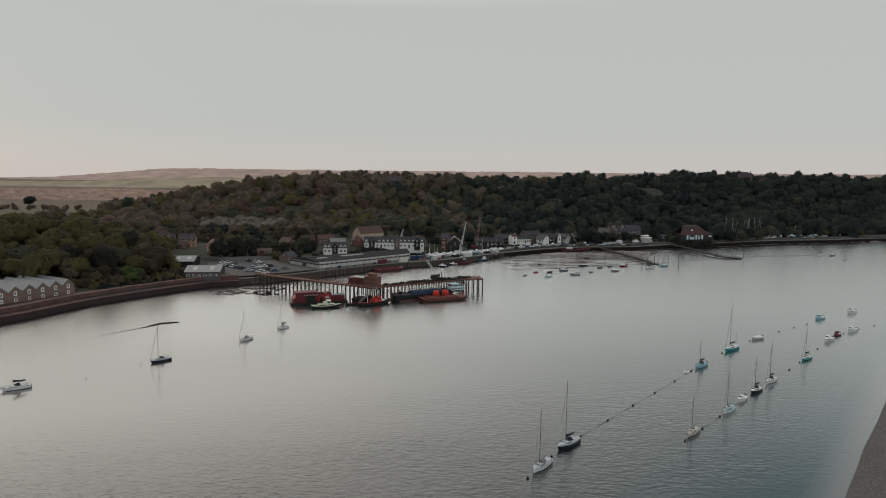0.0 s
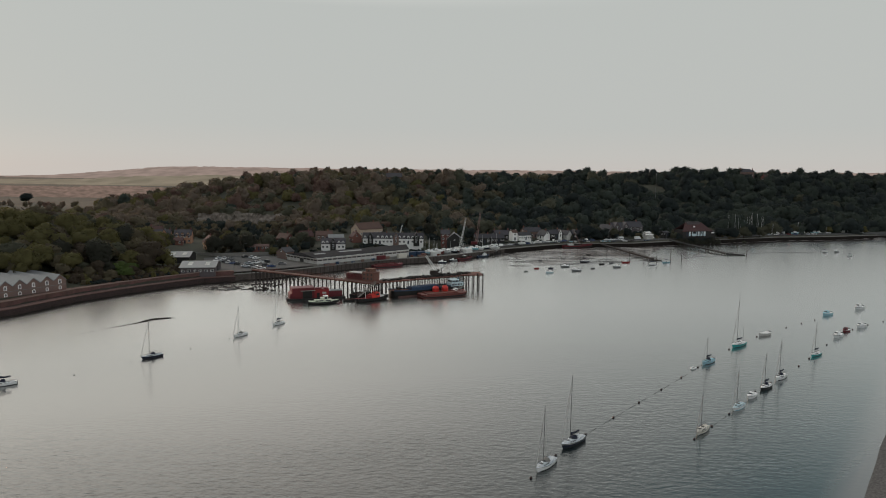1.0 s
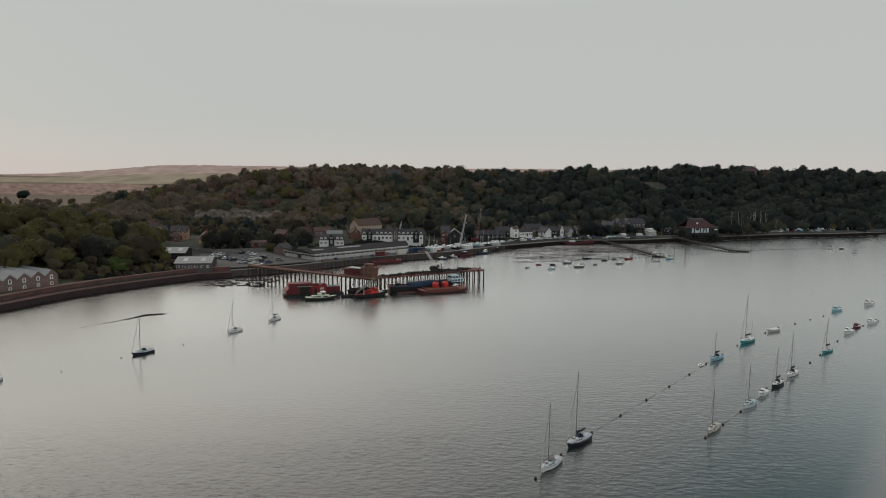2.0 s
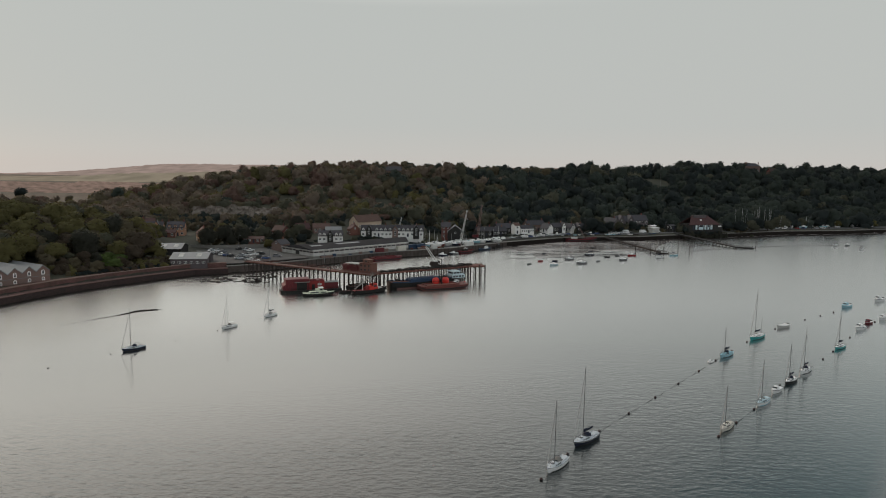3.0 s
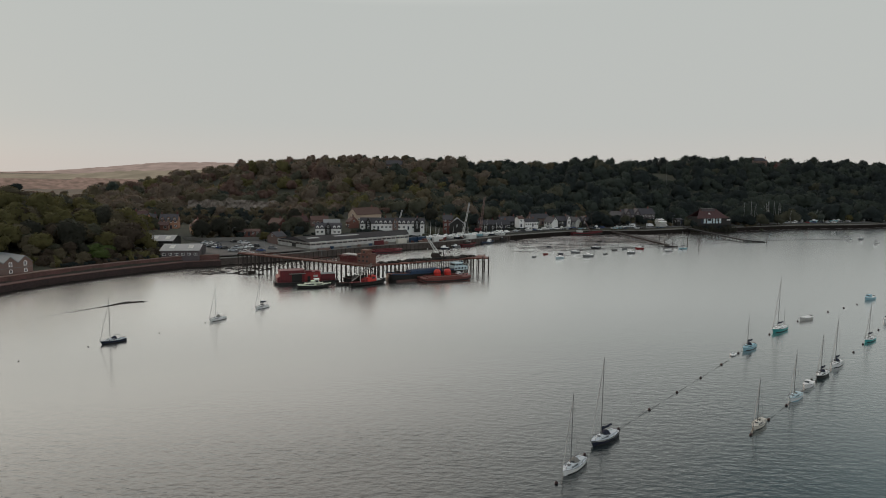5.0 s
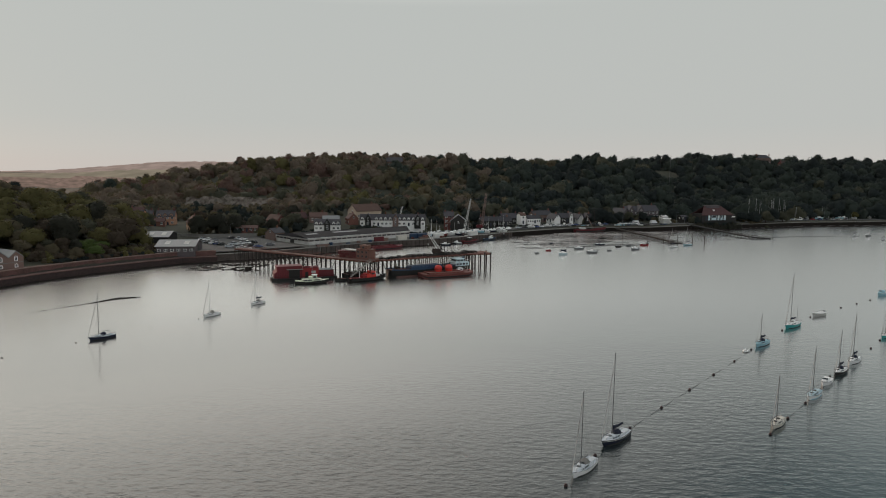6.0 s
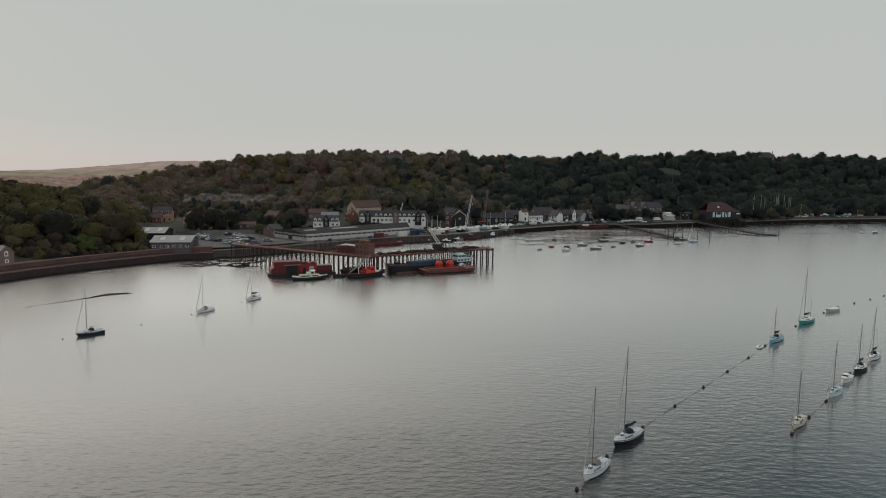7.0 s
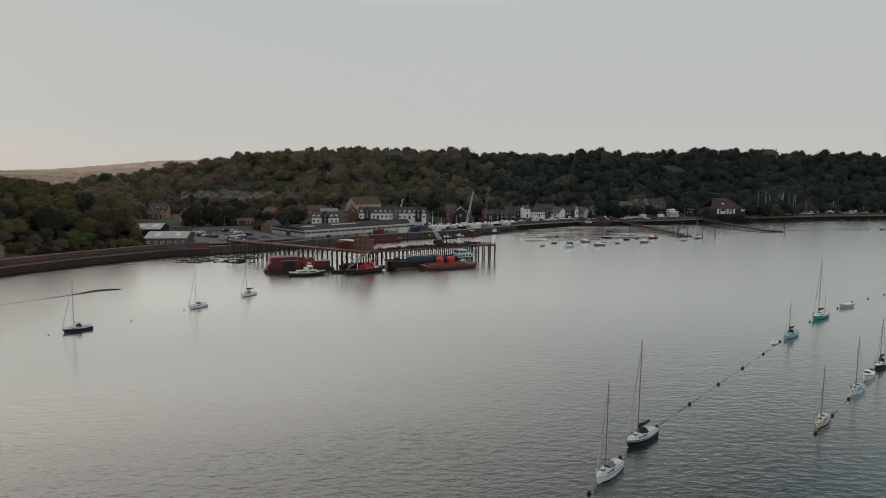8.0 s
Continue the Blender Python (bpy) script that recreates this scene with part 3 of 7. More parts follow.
# distant hills beyond the fields; evening haze is painted in as a glowing colour
def backdrop(name, label, y, tops, color, emit, bumps=1.0):
    m = bpy.data.materials.new(name)
    m.use_nodes = True
    nt = m.node_tree
    b = nt.nodes["Principled BSDF"]
    tc = nt.nodes.new("ShaderNodeNewGeometry")
    n = nt.nodes.new("ShaderNodeTexNoise")
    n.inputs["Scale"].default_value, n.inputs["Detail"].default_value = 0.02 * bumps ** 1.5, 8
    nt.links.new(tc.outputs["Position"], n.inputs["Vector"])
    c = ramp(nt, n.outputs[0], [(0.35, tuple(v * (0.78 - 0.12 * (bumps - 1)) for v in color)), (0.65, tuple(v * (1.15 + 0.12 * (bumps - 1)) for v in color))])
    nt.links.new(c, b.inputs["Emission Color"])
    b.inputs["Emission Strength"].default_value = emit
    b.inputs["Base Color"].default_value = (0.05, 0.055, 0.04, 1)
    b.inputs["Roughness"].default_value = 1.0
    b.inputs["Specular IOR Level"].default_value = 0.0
    s = Shape()
    xs = np.linspace(tops[0][0], tops[-1][0], 420)
    hs = np.interp(xs, [t[0] for t in tops], [t[1] for t in tops])
    rings = []
    for x, h in zip(xs, hs):
        h = h + 2.0 * noise.noise((x * 0.01, 0, y)) + bumps * (2.6 * noise.noise((x * 0.045, 3, y)) + 1.5 * noise.noise((x * 0.13, 5, y)))
        rings.append([(x, y - 0.1 * y, 0.0), (x, y - 0.05 * y, h * 0.55), (x, y, h), (x, y + 200, h * 0.7)])
    s.loft(rings, caps=False)
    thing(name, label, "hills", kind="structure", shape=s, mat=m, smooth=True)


# each farther layer glows paler, as thicker haze would look
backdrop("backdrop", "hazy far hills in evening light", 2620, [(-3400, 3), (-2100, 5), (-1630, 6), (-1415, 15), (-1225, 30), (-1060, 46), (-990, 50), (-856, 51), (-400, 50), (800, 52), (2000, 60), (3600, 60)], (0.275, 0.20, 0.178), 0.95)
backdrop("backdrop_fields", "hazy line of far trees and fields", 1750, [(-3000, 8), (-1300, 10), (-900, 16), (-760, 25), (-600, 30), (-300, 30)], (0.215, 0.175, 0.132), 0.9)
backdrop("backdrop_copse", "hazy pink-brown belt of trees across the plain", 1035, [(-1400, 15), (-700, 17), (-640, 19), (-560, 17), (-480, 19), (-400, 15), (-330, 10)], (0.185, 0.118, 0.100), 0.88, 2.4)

# ---- trees ----


def crown_arrays(seed, r, h, lobes, leaves, leaf, top=0.8):
    """One crown round the origin (base at z=0): lumpy lobes and many leaf clumps on them, shaded as soft rounded boughs.
    Returns the triangles' corners and their normals, both (n, 3, 3)."""
    rng = np.random.default_rng(seed)
    tris, nrms = [], []
    cen = []
    for i in range(lobes):
        a, q = rng.uniform(0, 2 * math.pi), math.sqrt(rng.uniform(0, 1)) * 0.66
        z = rng.uniform(0.22, top)
        rad = rng.uniform(0.28, 0.50) * (1.12 - 0.5 * abs(z - 0.45))
        cen.append((q * r * math.cos(a) * (1.15 - z * .6), q * r * math.sin(a) * (1.15 - z * .6), z * h, rad * r))
    cen.append((0, 0, 0.50 * h, 0.62 * r))
    middle = np.array((0, 0, 0.30 * h))
    u, v = 7, 4
    for cx, cy, cz, cr in cen:
        g = np.zeros((v + 1, u, 3))
        for k in range(v + 1):
            for i in range(u):
                th, ph = math.pi * k / v, 2 * math.pi * (i + 0.5 * (k % 2)) / u
                rr = cr * rng.uniform(0.78, 1.0) * 0.9
                g[k, i] = (cx + rr * math.sin(th) * math.cos(ph), cy + rr * math.sin(th) * math.sin(ph), cz + rr * math.cos(th) * 0.85)
        g[0], g[v] = g[0].mean(0), g[v].mean(0)
        for k in range(v):
            for i in range(u):
                j = (i + 1) % u
                if k > 0:
                    tris.append((g[k, i], g[k + 1, i], g[k, j]))
                if k < v - 1:
                    tris.append((g[k, j], g[k + 1, i], g[k + 1, j]))
        nrms += [np.array(t) - (cx, cy, cz) for t in tris[len(nrms):]]
    tris, nrms = np.array(tris), np.array(nrms)
    cen = np.array(cen)
    w = cen[:, 3] ** 2
    pick = rng.choice(len(cen), leaves, p=w / w.sum())
    d = rng.normal(size=(leaves, 3))
    d /= np.linalg.norm(d, axis=1)[:, None]
    d[:, 2] = np.where(d[:, 2] < -0.4, -d[:, 2], d[:, 2])
    p = cen[pick, :3] + d * cen[pick, 3:4] * rng.uniform(0.86, 1.12, (leaves, 1)) * (1, 1, 0.88)
    t1 = np.cross(d, rng.normal(size=(leaves, 3)))
    t1 /= np.linalg.norm(t1, axis=1)[:, None] + 1e-9
    nrm = d + 0.3 * rng.normal(size=(leaves, 3))
    nrm /= np.linalg.norm(nrm, axis=1)[:, None]
    t1 = np.cross(nrm, t1)
    t1 /= np.linalg.norm(t1, axis=1)[:, None] + 1e-9
    t2 = np.cross(nrm, t1)
    s = leaf * rng.uniform(0.6, 1.3, (leaves, 1))
    cards = np.stack([p + s * t1, p - 0.5 * s * t1 + 0.8 * s * t2, p - 0.5 * s * t1 - 0.8 * s * t2], 1)
    soft = np.repeat((d + 0.16 * rng.normal(size=(leaves, 3)))[:, None, :], 3, 1)
    tris, nrms = np.concatenate([tris, cards]), np.concatenate([nrms, soft])
    nrms = nrms / (np.linalg.norm(nrms, axis=-1, keepdims=True) + 1e-9)
    out = tris - middle
    out = out / (np.linalg.norm(out, axis=-1, keepdims=True) + 1e-9)
    nrms = nrms * 0.62 + out * 0.38
    return tris, nrms / (np.linalg.norm(nrms, axis=-1, keepdims=True) + 1e-9)


def tri_mesh(name, tris, nrms, mats, index=None):
    n = len(tris)
    me = bpy.data.meshes.new(name)
    me.vertices.add(3 * n)
    me.vertices.foreach_set("co", np.ascontiguousarray(tris, dtype=np.float32).ravel())
    me.loops.add(3 * n)
    me.loops.foreach_set("vertex_index", np.arange(3 * n, dtype=np.int32))
    me.polygons.add(n)
    me.polygons.foreach_set("loop_start", np.arange(0, 3 * n, 3, dtype=np.int32))
    for m in mats:
        me.materials.append(m)
    if index is not None:
        me.polygons.foreach_set("material_index", index.astype(np.int32))
    me.update(calc_edges=True)
    me.polygons.foreach_set("use_smooth", [True] * n)
    soft = me.attributes.new("custom_normal", "FLOAT_VECTOR", "POINT")
    soft.data.foreach_set("vector", np.ascontiguousarray(nrms, dtype=np.float32).ravel())
    return me


def turned(a, ca, sa):
    return np.stack([a[..., 0] * ca - a[..., 1] * sa, a[..., 0] * sa + a[..., 1] * ca, a[..., 2]], -1)


CROWNS = [crown_arrays(10 + i, 1.0, (1.5, 1.7, 1.4, 1.9)[i % 4], 9 + i % 3, 430, 0.08, (0.8, 0.7, 0.85)[i % 3]) for i in range(9)]


SHRUBS = [crown_arrays(40 + i, 1.0, 1.45, 3, 170, 0.12) for i in range(6)]


def wood(name, label, places, rng, mats, mix, crowns=CROWNS):
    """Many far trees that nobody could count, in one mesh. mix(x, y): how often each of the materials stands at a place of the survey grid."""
    out, nrm, idx = [], [], []
    for x, y, z, r in places:
        c, cn = crowns[rng.integers(len(crowns))]
        a = rng.uniform(0, 2 * math.pi)
        ca, sa = math.cos(a), math.sin(a)
        tall = rng.uniform(0.8, 1.25)
        out.append(turned(c * (r, r, r * tall), ca, sa) + (x, y, z))
        nrm.append(turned(cn, ca, sa))
        w = np.maximum(np.array(mix(x / K, y / K), float), 0)
        idx.append(np.full(len(c), rng.choice(len(mats), p=w / w.sum())))
    me = tri_mesh(name, np.concatenate(out), np.concatenate(nrm), mats, np.concatenate(idx))
    tagged(new(name, me), label, "woodland", kind="stuff")


def jitter_places(x0, x1, y0, y1, step, rng, keep, rmin, rmax, sink=0.25):
    xs, ys = np.meshgrid(np.arange(x0, x1, step), np.arange(y0, y1, step))
    xs, ys = (xs + rng.uniform(-.45, .45, xs.shape) * step).ravel(), (ys + rng.uniform(-.45, .45, ys.shape) * step).ravel()
    ok = keep(xs, ys)
    xs, ys = xs[ok], ys[ok]
    zs = height(xs, ys)
    rs = rng.uniform(rmin, rmax, len(xs))
    return [(x * K, y * K, z * K - sink * r, r) for x, y, z, r in zip(xs, ys, zs, rs)]


def clearing(x, y):
    """1 on the bare copper-brown slopes among the hillside trees."""
    a = seg_dist(x, y, [(-112, 478), (-102, 487), (-92, 500), (-80, 516)])
    b = seg_dist(x, y, [(-44, 496), (-30, 487), (-17, 466)])
    return np.maximum(np.exp(-(a / 7) ** 2), np.exp(-(b / 6) ** 2))


def hillside():
    rng = np.random.default_rng(3)

    def keep(x, y):
        c = (y > foot_y(x) + 3) & (y < crest_y(x) + 16)
        c &= ~((x > -160) & (x < -96) & (y > 404) & (y < 465))                       # below the chalk
        c &= ~((x > 182) & (x < 208) & (y > 597) & (y < 618))                         # a field on the slope
        c &= (np.abs(x) < 0.72 * y + 20) & (x > -0.485 * y)
        return c

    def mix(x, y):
        # haze painted as paler, warmer leaves westward; dark cool greens eastward, in stands
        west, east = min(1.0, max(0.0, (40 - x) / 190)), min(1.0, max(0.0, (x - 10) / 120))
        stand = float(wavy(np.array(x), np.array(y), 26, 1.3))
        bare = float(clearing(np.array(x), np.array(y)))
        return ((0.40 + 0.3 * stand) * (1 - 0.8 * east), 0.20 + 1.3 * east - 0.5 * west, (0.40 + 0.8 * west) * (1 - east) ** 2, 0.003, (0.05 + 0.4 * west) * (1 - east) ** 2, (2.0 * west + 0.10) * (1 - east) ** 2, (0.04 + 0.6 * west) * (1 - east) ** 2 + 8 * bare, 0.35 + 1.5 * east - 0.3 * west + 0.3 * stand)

    places = jitter_places(-420, 560, 395, 760, 9.2, rng, keep, 5.0, 10.2, 0.5)
    bare = clearing(np.array([p[0] / K for p in places]), np.array([p[1] / K for p in places]))
    size = np.array([wavy(np.array(p[0]), np.array(p[1]), 33, 4.0) for p in places])
    places = [(x, y, z, min(r * (1 if x < 60 else (0.75, 0.9, 1.0, 1.25)[int(7 * x + 3 * y) % 4]) * (1 - 0.62 * b) * (1 + 0.16 * q), (6.8 if x < 60 else 8.6) if y / K > crest_y(x / K) - 40 else 6.0 if abs(x / K - 194) < 18 and 545 < y / K < 600 else 12)) for (x, y, z, r), b, q in zip(places, bare, size)]
    wood("hillside_wood", "dense mixed woodland covering the hillside", places, rng, [LEAF, LEAF_DARK, LEAF_OLIVE, LEAF_PALE, LEAF_WARM, LEAF_HAZE, LEAF_BROWN, LEAF_MID], mix)

    def keep_tail(x, y):
        return (x < -0.485 * y) & (x > -0.75 * y) & (y > 345) & (y < 530) & (seg_dist(x, y, SHORE) > 30)

    wood("low_wood", "low trees where the hill runs out into the plain", jitter_places(-420, -150, 345, 530, 7.5, rng, keep_tail, 3.4, 5.6, 0.4), rng, [LEAF_WARM, LEAF_HAZE, LEAF_OLIVE, LEAF_BROWN], lambda x, y: (0.4, 0.3, 0.4, 0.2))

    def keep_far(x, y):
        c = (np.abs(x) < 0.72 * y + 60) & (y > 540)
        hedge = np.abs(wavy(x, y, 60, 2.0)) < 0.25
        open_field = (x < -0.48 * y) & (y > 690)
        return c & hedge & (x < -0.485 * y) & ~open_field

    # the haze over these fields is put into the pale leaf colour
    wood("distant_wood", "hazy hedgerows and copses across far fields", jitter_places(-900, -250, 540, 1000, 15, rng, keep_far, 3.0, 5.0, 0.2), rng, [LEAF_HAZE, LEAF_OLIVE, LEAF_BROWN], lambda x, y: (0.5, 0.3, 0.2), SHRUBS)


hillside()

FIELD = material("dry_grass_field", (0.24, 0.20, 0.105), 0.9, vary=0.2, grain=0.05, stain=0.01, second=(0.18, 0.17, 0.09))


def field(outline):
    """A pasture lying on the plain."""
    s = Shape()
    s.prism([(x * K, y * K) for x, y in outline], 0, 4.6 * K)
    thing("field", "pale dry grass field beyond the wood", "field", kind="structure", shape=s, mat=FIELD)


field([(-720, 730), (-420, 715), (-392, 730), (-400, 800), (-440, 835), (-720, 840)])
field([(-1000, 930), (-420, 910), (-330, 935), (-380, 1180), (-1000, 1120)])

TREE_MESHES = {}


def tree(x, y, r, h, leaf_mat, label, seed):
    """A single tree: trunk with limbs, crown of clumps. r: crown radius, h: full height, metres."""
    key = (seed % 6, leaf_mat.name)
    if key not in TREE_MESHES:
        tr = Shape()
        tr.rod((0, 0, -0.1), (0.02, 0, 0.5), 0.05, 0.032, 7)
        rng = random.Random(seed)
        for i in range(5):
            a = i * 1.26 + rng.uniform(-.3, .3)
            tr.rod((0.01, 0, 0.28 + 0.05 * i), (0.3 * math.cos(a), 0.3 * math.sin(a), 0.55 + 0.06 * i), 0.022, 0.008, 5)
        cr, cn = crown_arrays(100 + seed % 6, 0.5, 0.82, 15, 2000, 0.038)
        cr[..., 2] += 0.06
        TREE_MESHES[key] = (tr.mesh("trunk", BARK), tri_mesh("crown", cr, cn, [leaf_mat]))
    t = thing("tree", label, "tree", group="waterside trees")
    z = float(height([x], [y])[0])
    t.matrix_basis = pose(x * K, y * K, z * K - 0.15, 0, 0, seed * 47 % 360)
    t.scale = (2 * r, 2 * r, h)
    part("trunk", TREE_MESHES[key][0], BARK, t)
    part("crown", TREE_MESHES[key][1], leaf_mat, t)
    return t


def left_wood():
    rng = random.Random(8)
    lab = {LEAF_WARM.name: "olive green broadleaf tree with a full crown", LEAF.name: "mid green broadleaf tree with a full crown", LEAF_DARK.name: "dark green broadleaf tree with a dense crown", LEAF_PALE.name: "silvery pale green willow with a loose crown",
           LEAF_OLIVE.name: "dull olive broadleaf tree with a wide crown", LEAF_UMBER.name: "dark brownish broadleaf tree with a dense crown", LEAF_GREEN.name: "bright green broadleaf tree with a round crown", LEAF_BROWN.name: "copper brown broadleaf tree with a dense crown", LEAF_HOLLY.name: "very dark green broadleaf tree with a dense crown"}
    for i in range(20):
        for j in range(17):
            x, y = -212 + i * 5.7 + rng.uniform(-2.4, 2.4), 222 + j * 6.2 + rng.uniform(-2.4, 2.4)
            d = float(seg_dist(np.array([x]), np.array([y]), SHORE)[0])
            if d < 13 or x > -103 or (x > -122 and y > 290) or x < -0.68 * y - 5 or (x > -144 and y > 325):
                continue
            if y < 246 and d < 42:
                continue
            if -109 < x < -84 and y > 268:
                continue
            inland = min(1.0, max(0.0, (d - 18) / 45))
            m = rng.choice([LEAF_WARM, LEAF_WARM, LEAF_OLIVE, LEAF_WARM, LEAF]) if rng.random() < 0.35 + 0.5 * inland else rng.choice([LEAF_UMBER, LEAF_UMBER, LEAF_HOLLY, LEAF_OLIVE, LEAF])
            r = rng.uniform(4.2, 8.4) * (0.5 if d < 18 else 0.72 if d < 26 else 1)
            tree(x, y, r, r * rng.uniform(1.5, 1.95), m, lab[m.name], rng.randrange(1000))
    # blossom and bright bushes on the bank, a lone tree on the far field
    for x, y, r, h, m in ((-126.0, 275.6, 3.2, 5.5, LEAF_PALE), (-122.4, 276.5, 3.6, 5.5, LEAF_PALE), (-121.4, 261.0, 4.2, 5.2, LEAF_GREEN), (-120.3, 266.1, 4.2, 5.2, LEAF_GREEN), (-117.1, 267.0, 4.2, 5.2, LEAF_GREEN), (-116.2, 259.8, 4.2, 5.2, LEAF_GREEN), (-126.7, 301.7, 8.5, 15, LEAF_WARM), (-412.0, 702.0, 9, 13, LEAF_DARK)):
        tree(x, y, r, h, m, lab[m.name], rng.randrange(1000))
    # trees between the houses
    by_the_sheds = ((-104, 330, 6.5, 13, LEAF_DARK), (-97, 336, 7, 14, LEAF_DARK), (-91, 344, 6, 12, LEAF_DARK), (-84, 352, 5.5, 11, LEAF), (-76, 348, 5.5, 10, LEAF_DARK), (-70, 352, 5, 10, LEAF), (-76, 333, 3.6, 6, LEAF_WARM), (-68, 360, 6, 11, LEAF),
                    (-62, 350, 4, 8, LEAF_DARK), (-98, 365, 5, 8, LEAF), (-110, 372, 5, 7, LEAF_WARM), (-120, 378, 5, 7, LEAF_UMBER), (-84, 372, 5, 9, LEAF_UMBER), (-72, 380, 6, 12, LEAF_DARK), (-60, 388, 5, 11, LEAF), (-146, 352, 5, 11, LEAF_WARM),
                    (-140, 368, 5, 12, LEAF), (-128, 334, 4, 9, LEAF))
    by_the_village = ((-28, 358, 2.2, 4, LEAF_DARK), (-16, 360, 2.0, 3.5, LEAF_DARK), (-38, 352, 2.4, 4.5, LEAF), (0, 398, 5, 10, LEAF_DARK), (12, 402, 5, 10, LEAF), (24, 410, 5, 11, LEAF_DARK), (40, 424, 5, 10, LEAF), (50, 428, 5, 11, LEAF_DARK),
                      (66, 438, 5, 10, LEAF), (98, 424, 7, 13, LEAF_DARK), (104, 430, 6, 12, LEAF), (92, 440, 5, 10, LEAF), (110, 427, 4.5, 9, LEAF_DARK), (117, 431, 4, 8, LEAF), (127, 435, 4, 7.5, LEAF_DARK), (104, 424, 5, 10, LEAF_DARK),
                      (128, 446, 5, 11, LEAF_DARK))
    by_the_club = ((150, 448, 5, 9, LEAF_DARK), (186, 452, 5, 9, LEAF), (194, 452, 5.5, 9, LEAF_DARK), (203, 452, 6, 10, LEAF_DARK), (212, 456, 6, 10, LEAF), (219, 460, 6, 11, LEAF_DARK), (226, 462, 5, 9, LEAF), (262, 486, 5, 9, LEAF),
                   (290, 490, 4, 7, LEAF_WARM), (318, 496, 5, 8, LEAF_WARM), (246, 482, 5, 10, LEAF_DARK), (276, 490, 5, 10, LEAF_DARK), (304, 500, 5, 9, LEAF))
    for x, y, r, h, m in by_the_sheds + by_the_village + by_the_club:
        if m is LEAF_DARK and x < 20:
            m = LEAF_HOLLY
        tree(x, y, r, h, m, lab[m.name], rng.randrange(1000))


left_wood()


def hedge(name, label, line, w, h, mat, seed):
    """A strip of bushes: clumps along a line."""
    rng = np.random.default_rng(seed)
    out, nrm = [], []
    for a, b in zip(line, line[1:]):
        n = max(1, int(math.dist(a, b) * K / (w * 0.7)))
        for i in range(n):
            x, y = a[0] + (b[0] - a[0]) * (i + rng.uniform(0, 1)) / n, a[1] + (b[1] - a[1]) * (i + rng.uniform(0, 1)) / n
            z = float(height([x], [y])[0])
            r = w * rng.uniform(0.6, 1.1)
            c, cn = SHRUBS[rng.integers(len(SHRUBS))]
            out.append(c * (r, r, r * h / w) + np.array((x * K, y * K, z * K - 0.3 * r)))
            nrm.append(cn)
    tagged(new(name, tri_mesh(name, np.concatenate(out), np.concatenate(nrm), [mat])), label, "hedge", kind="stuff")


hedge("bushes", "bright green bushes on the bank behind the wall", [(-121.4, 258.0), (-117.1, 264.0)], 3.4, 3.0, LEAF_GREEN, 1)
hedge("bushes", "dark scrub behind the river path", [(-122, 245), (-114, 257), (-107, 265), (-100, 272)], 1.6, 1.4, LEAF_DARK, 2)
hedge("hedge", "dark hedge below the white houses", [(-56, 343), (-40, 352), (-30, 362), (-4, 366)], 1.6, 1.2, LEAF_DARK, 3)
hedge("shore_scrub", "rough green scrub along the river bank", [(180, 452), (200, 458), (214, 463)], 2.2, 1.5, LEAF, 4)
hedge("shore_scrub", "rough scrub behind the boatyard", [(-2, 388), (30, 402), (60, 424), (120, 440), (160, 452)], 3, 3, LEAF_DARK, 5)


def undergrowth():
    rng = np.random.default_rng(17)

    def keep_bank(x, y):
        d = seg_dist(x, y, SHORE)
        return (d > 8.5) & (d < 26) & (y > 240) & (x < -101) & ~((y < 250) & (d < 12))

    def keep_village(x, y):
        return (x < -62) & (x > -0.68 * y) & (y > 334 + 0.0 * x) & (y < 408) & ~((x > -144) & (x < -104) & (y < 372)) | ((x > -62) & (x < 212) & (y > foot_y(x) - 16) & (y < foot_y(x) + 6))

    wood("undergrowth", "dark scrub and brambles behind the river path", jitter_places(-185, -100, 230, 300, 2.6, rng, keep_bank, 1.3, 2.6, 0.3), rng, [LEAF_UMBER, LEAF_OLIVE, LEAF_WARM], lambda x, y: (0.6, 0.2, 0.2))
    wood("quarry_scrub", "scrub on the floor of the chalk quarry", jitter_places(-164, -92, 404, 448, 4.2, rng, lambda x, y: y > 0, 2.4, 4.6, 0.25), rng, [LEAF_DARK, LEAF_OLIVE], lambda x, y: (0.4, 0.6), SHRUBS)
    wood("garden_scrub", "garden shrubs and small trees between the houses", jitter_places(-210, 420, 330, 560, 4.6, rng, keep_village, 1.6, 3.6, 0.3), rng, [LEAF_DARK, LEAF, LEAF_OLIVE], lambda x, y: (0.45, 0.35, 0.2), SHRUBS)


undergrowth()

hedge("street_hedge", "low dark hedge between the street and cottages", offset_line([(34, 377), (59, 395), (77, 407), (95, 412), (125, 419)], 11.5), 1.0, .8, LEAF_DARK, 8)
hedge("terrace_hedge", "dark hedge and shrubs below the white terrace", [(-60, 337), (-41, 342), (-36, 361), (-3, 363.5)], 1.5, 1.4, LEAF_DARK, 9)
hedge("lawn_shrubs", "shrubs on the slope beside the terrace", [(-4, 364), (2, 368), (6, 372), (-2, 376), (-10, 380)], 2.2, 2.4, LEAF, 11)
hedge("lawn_shrubs", "dark shrubs behind the boatyard", [(0, 362), (5, 366), (10, 371), (22, 380), (34, 392)], 1.6, 1.6, LEAF_DARK, 12)


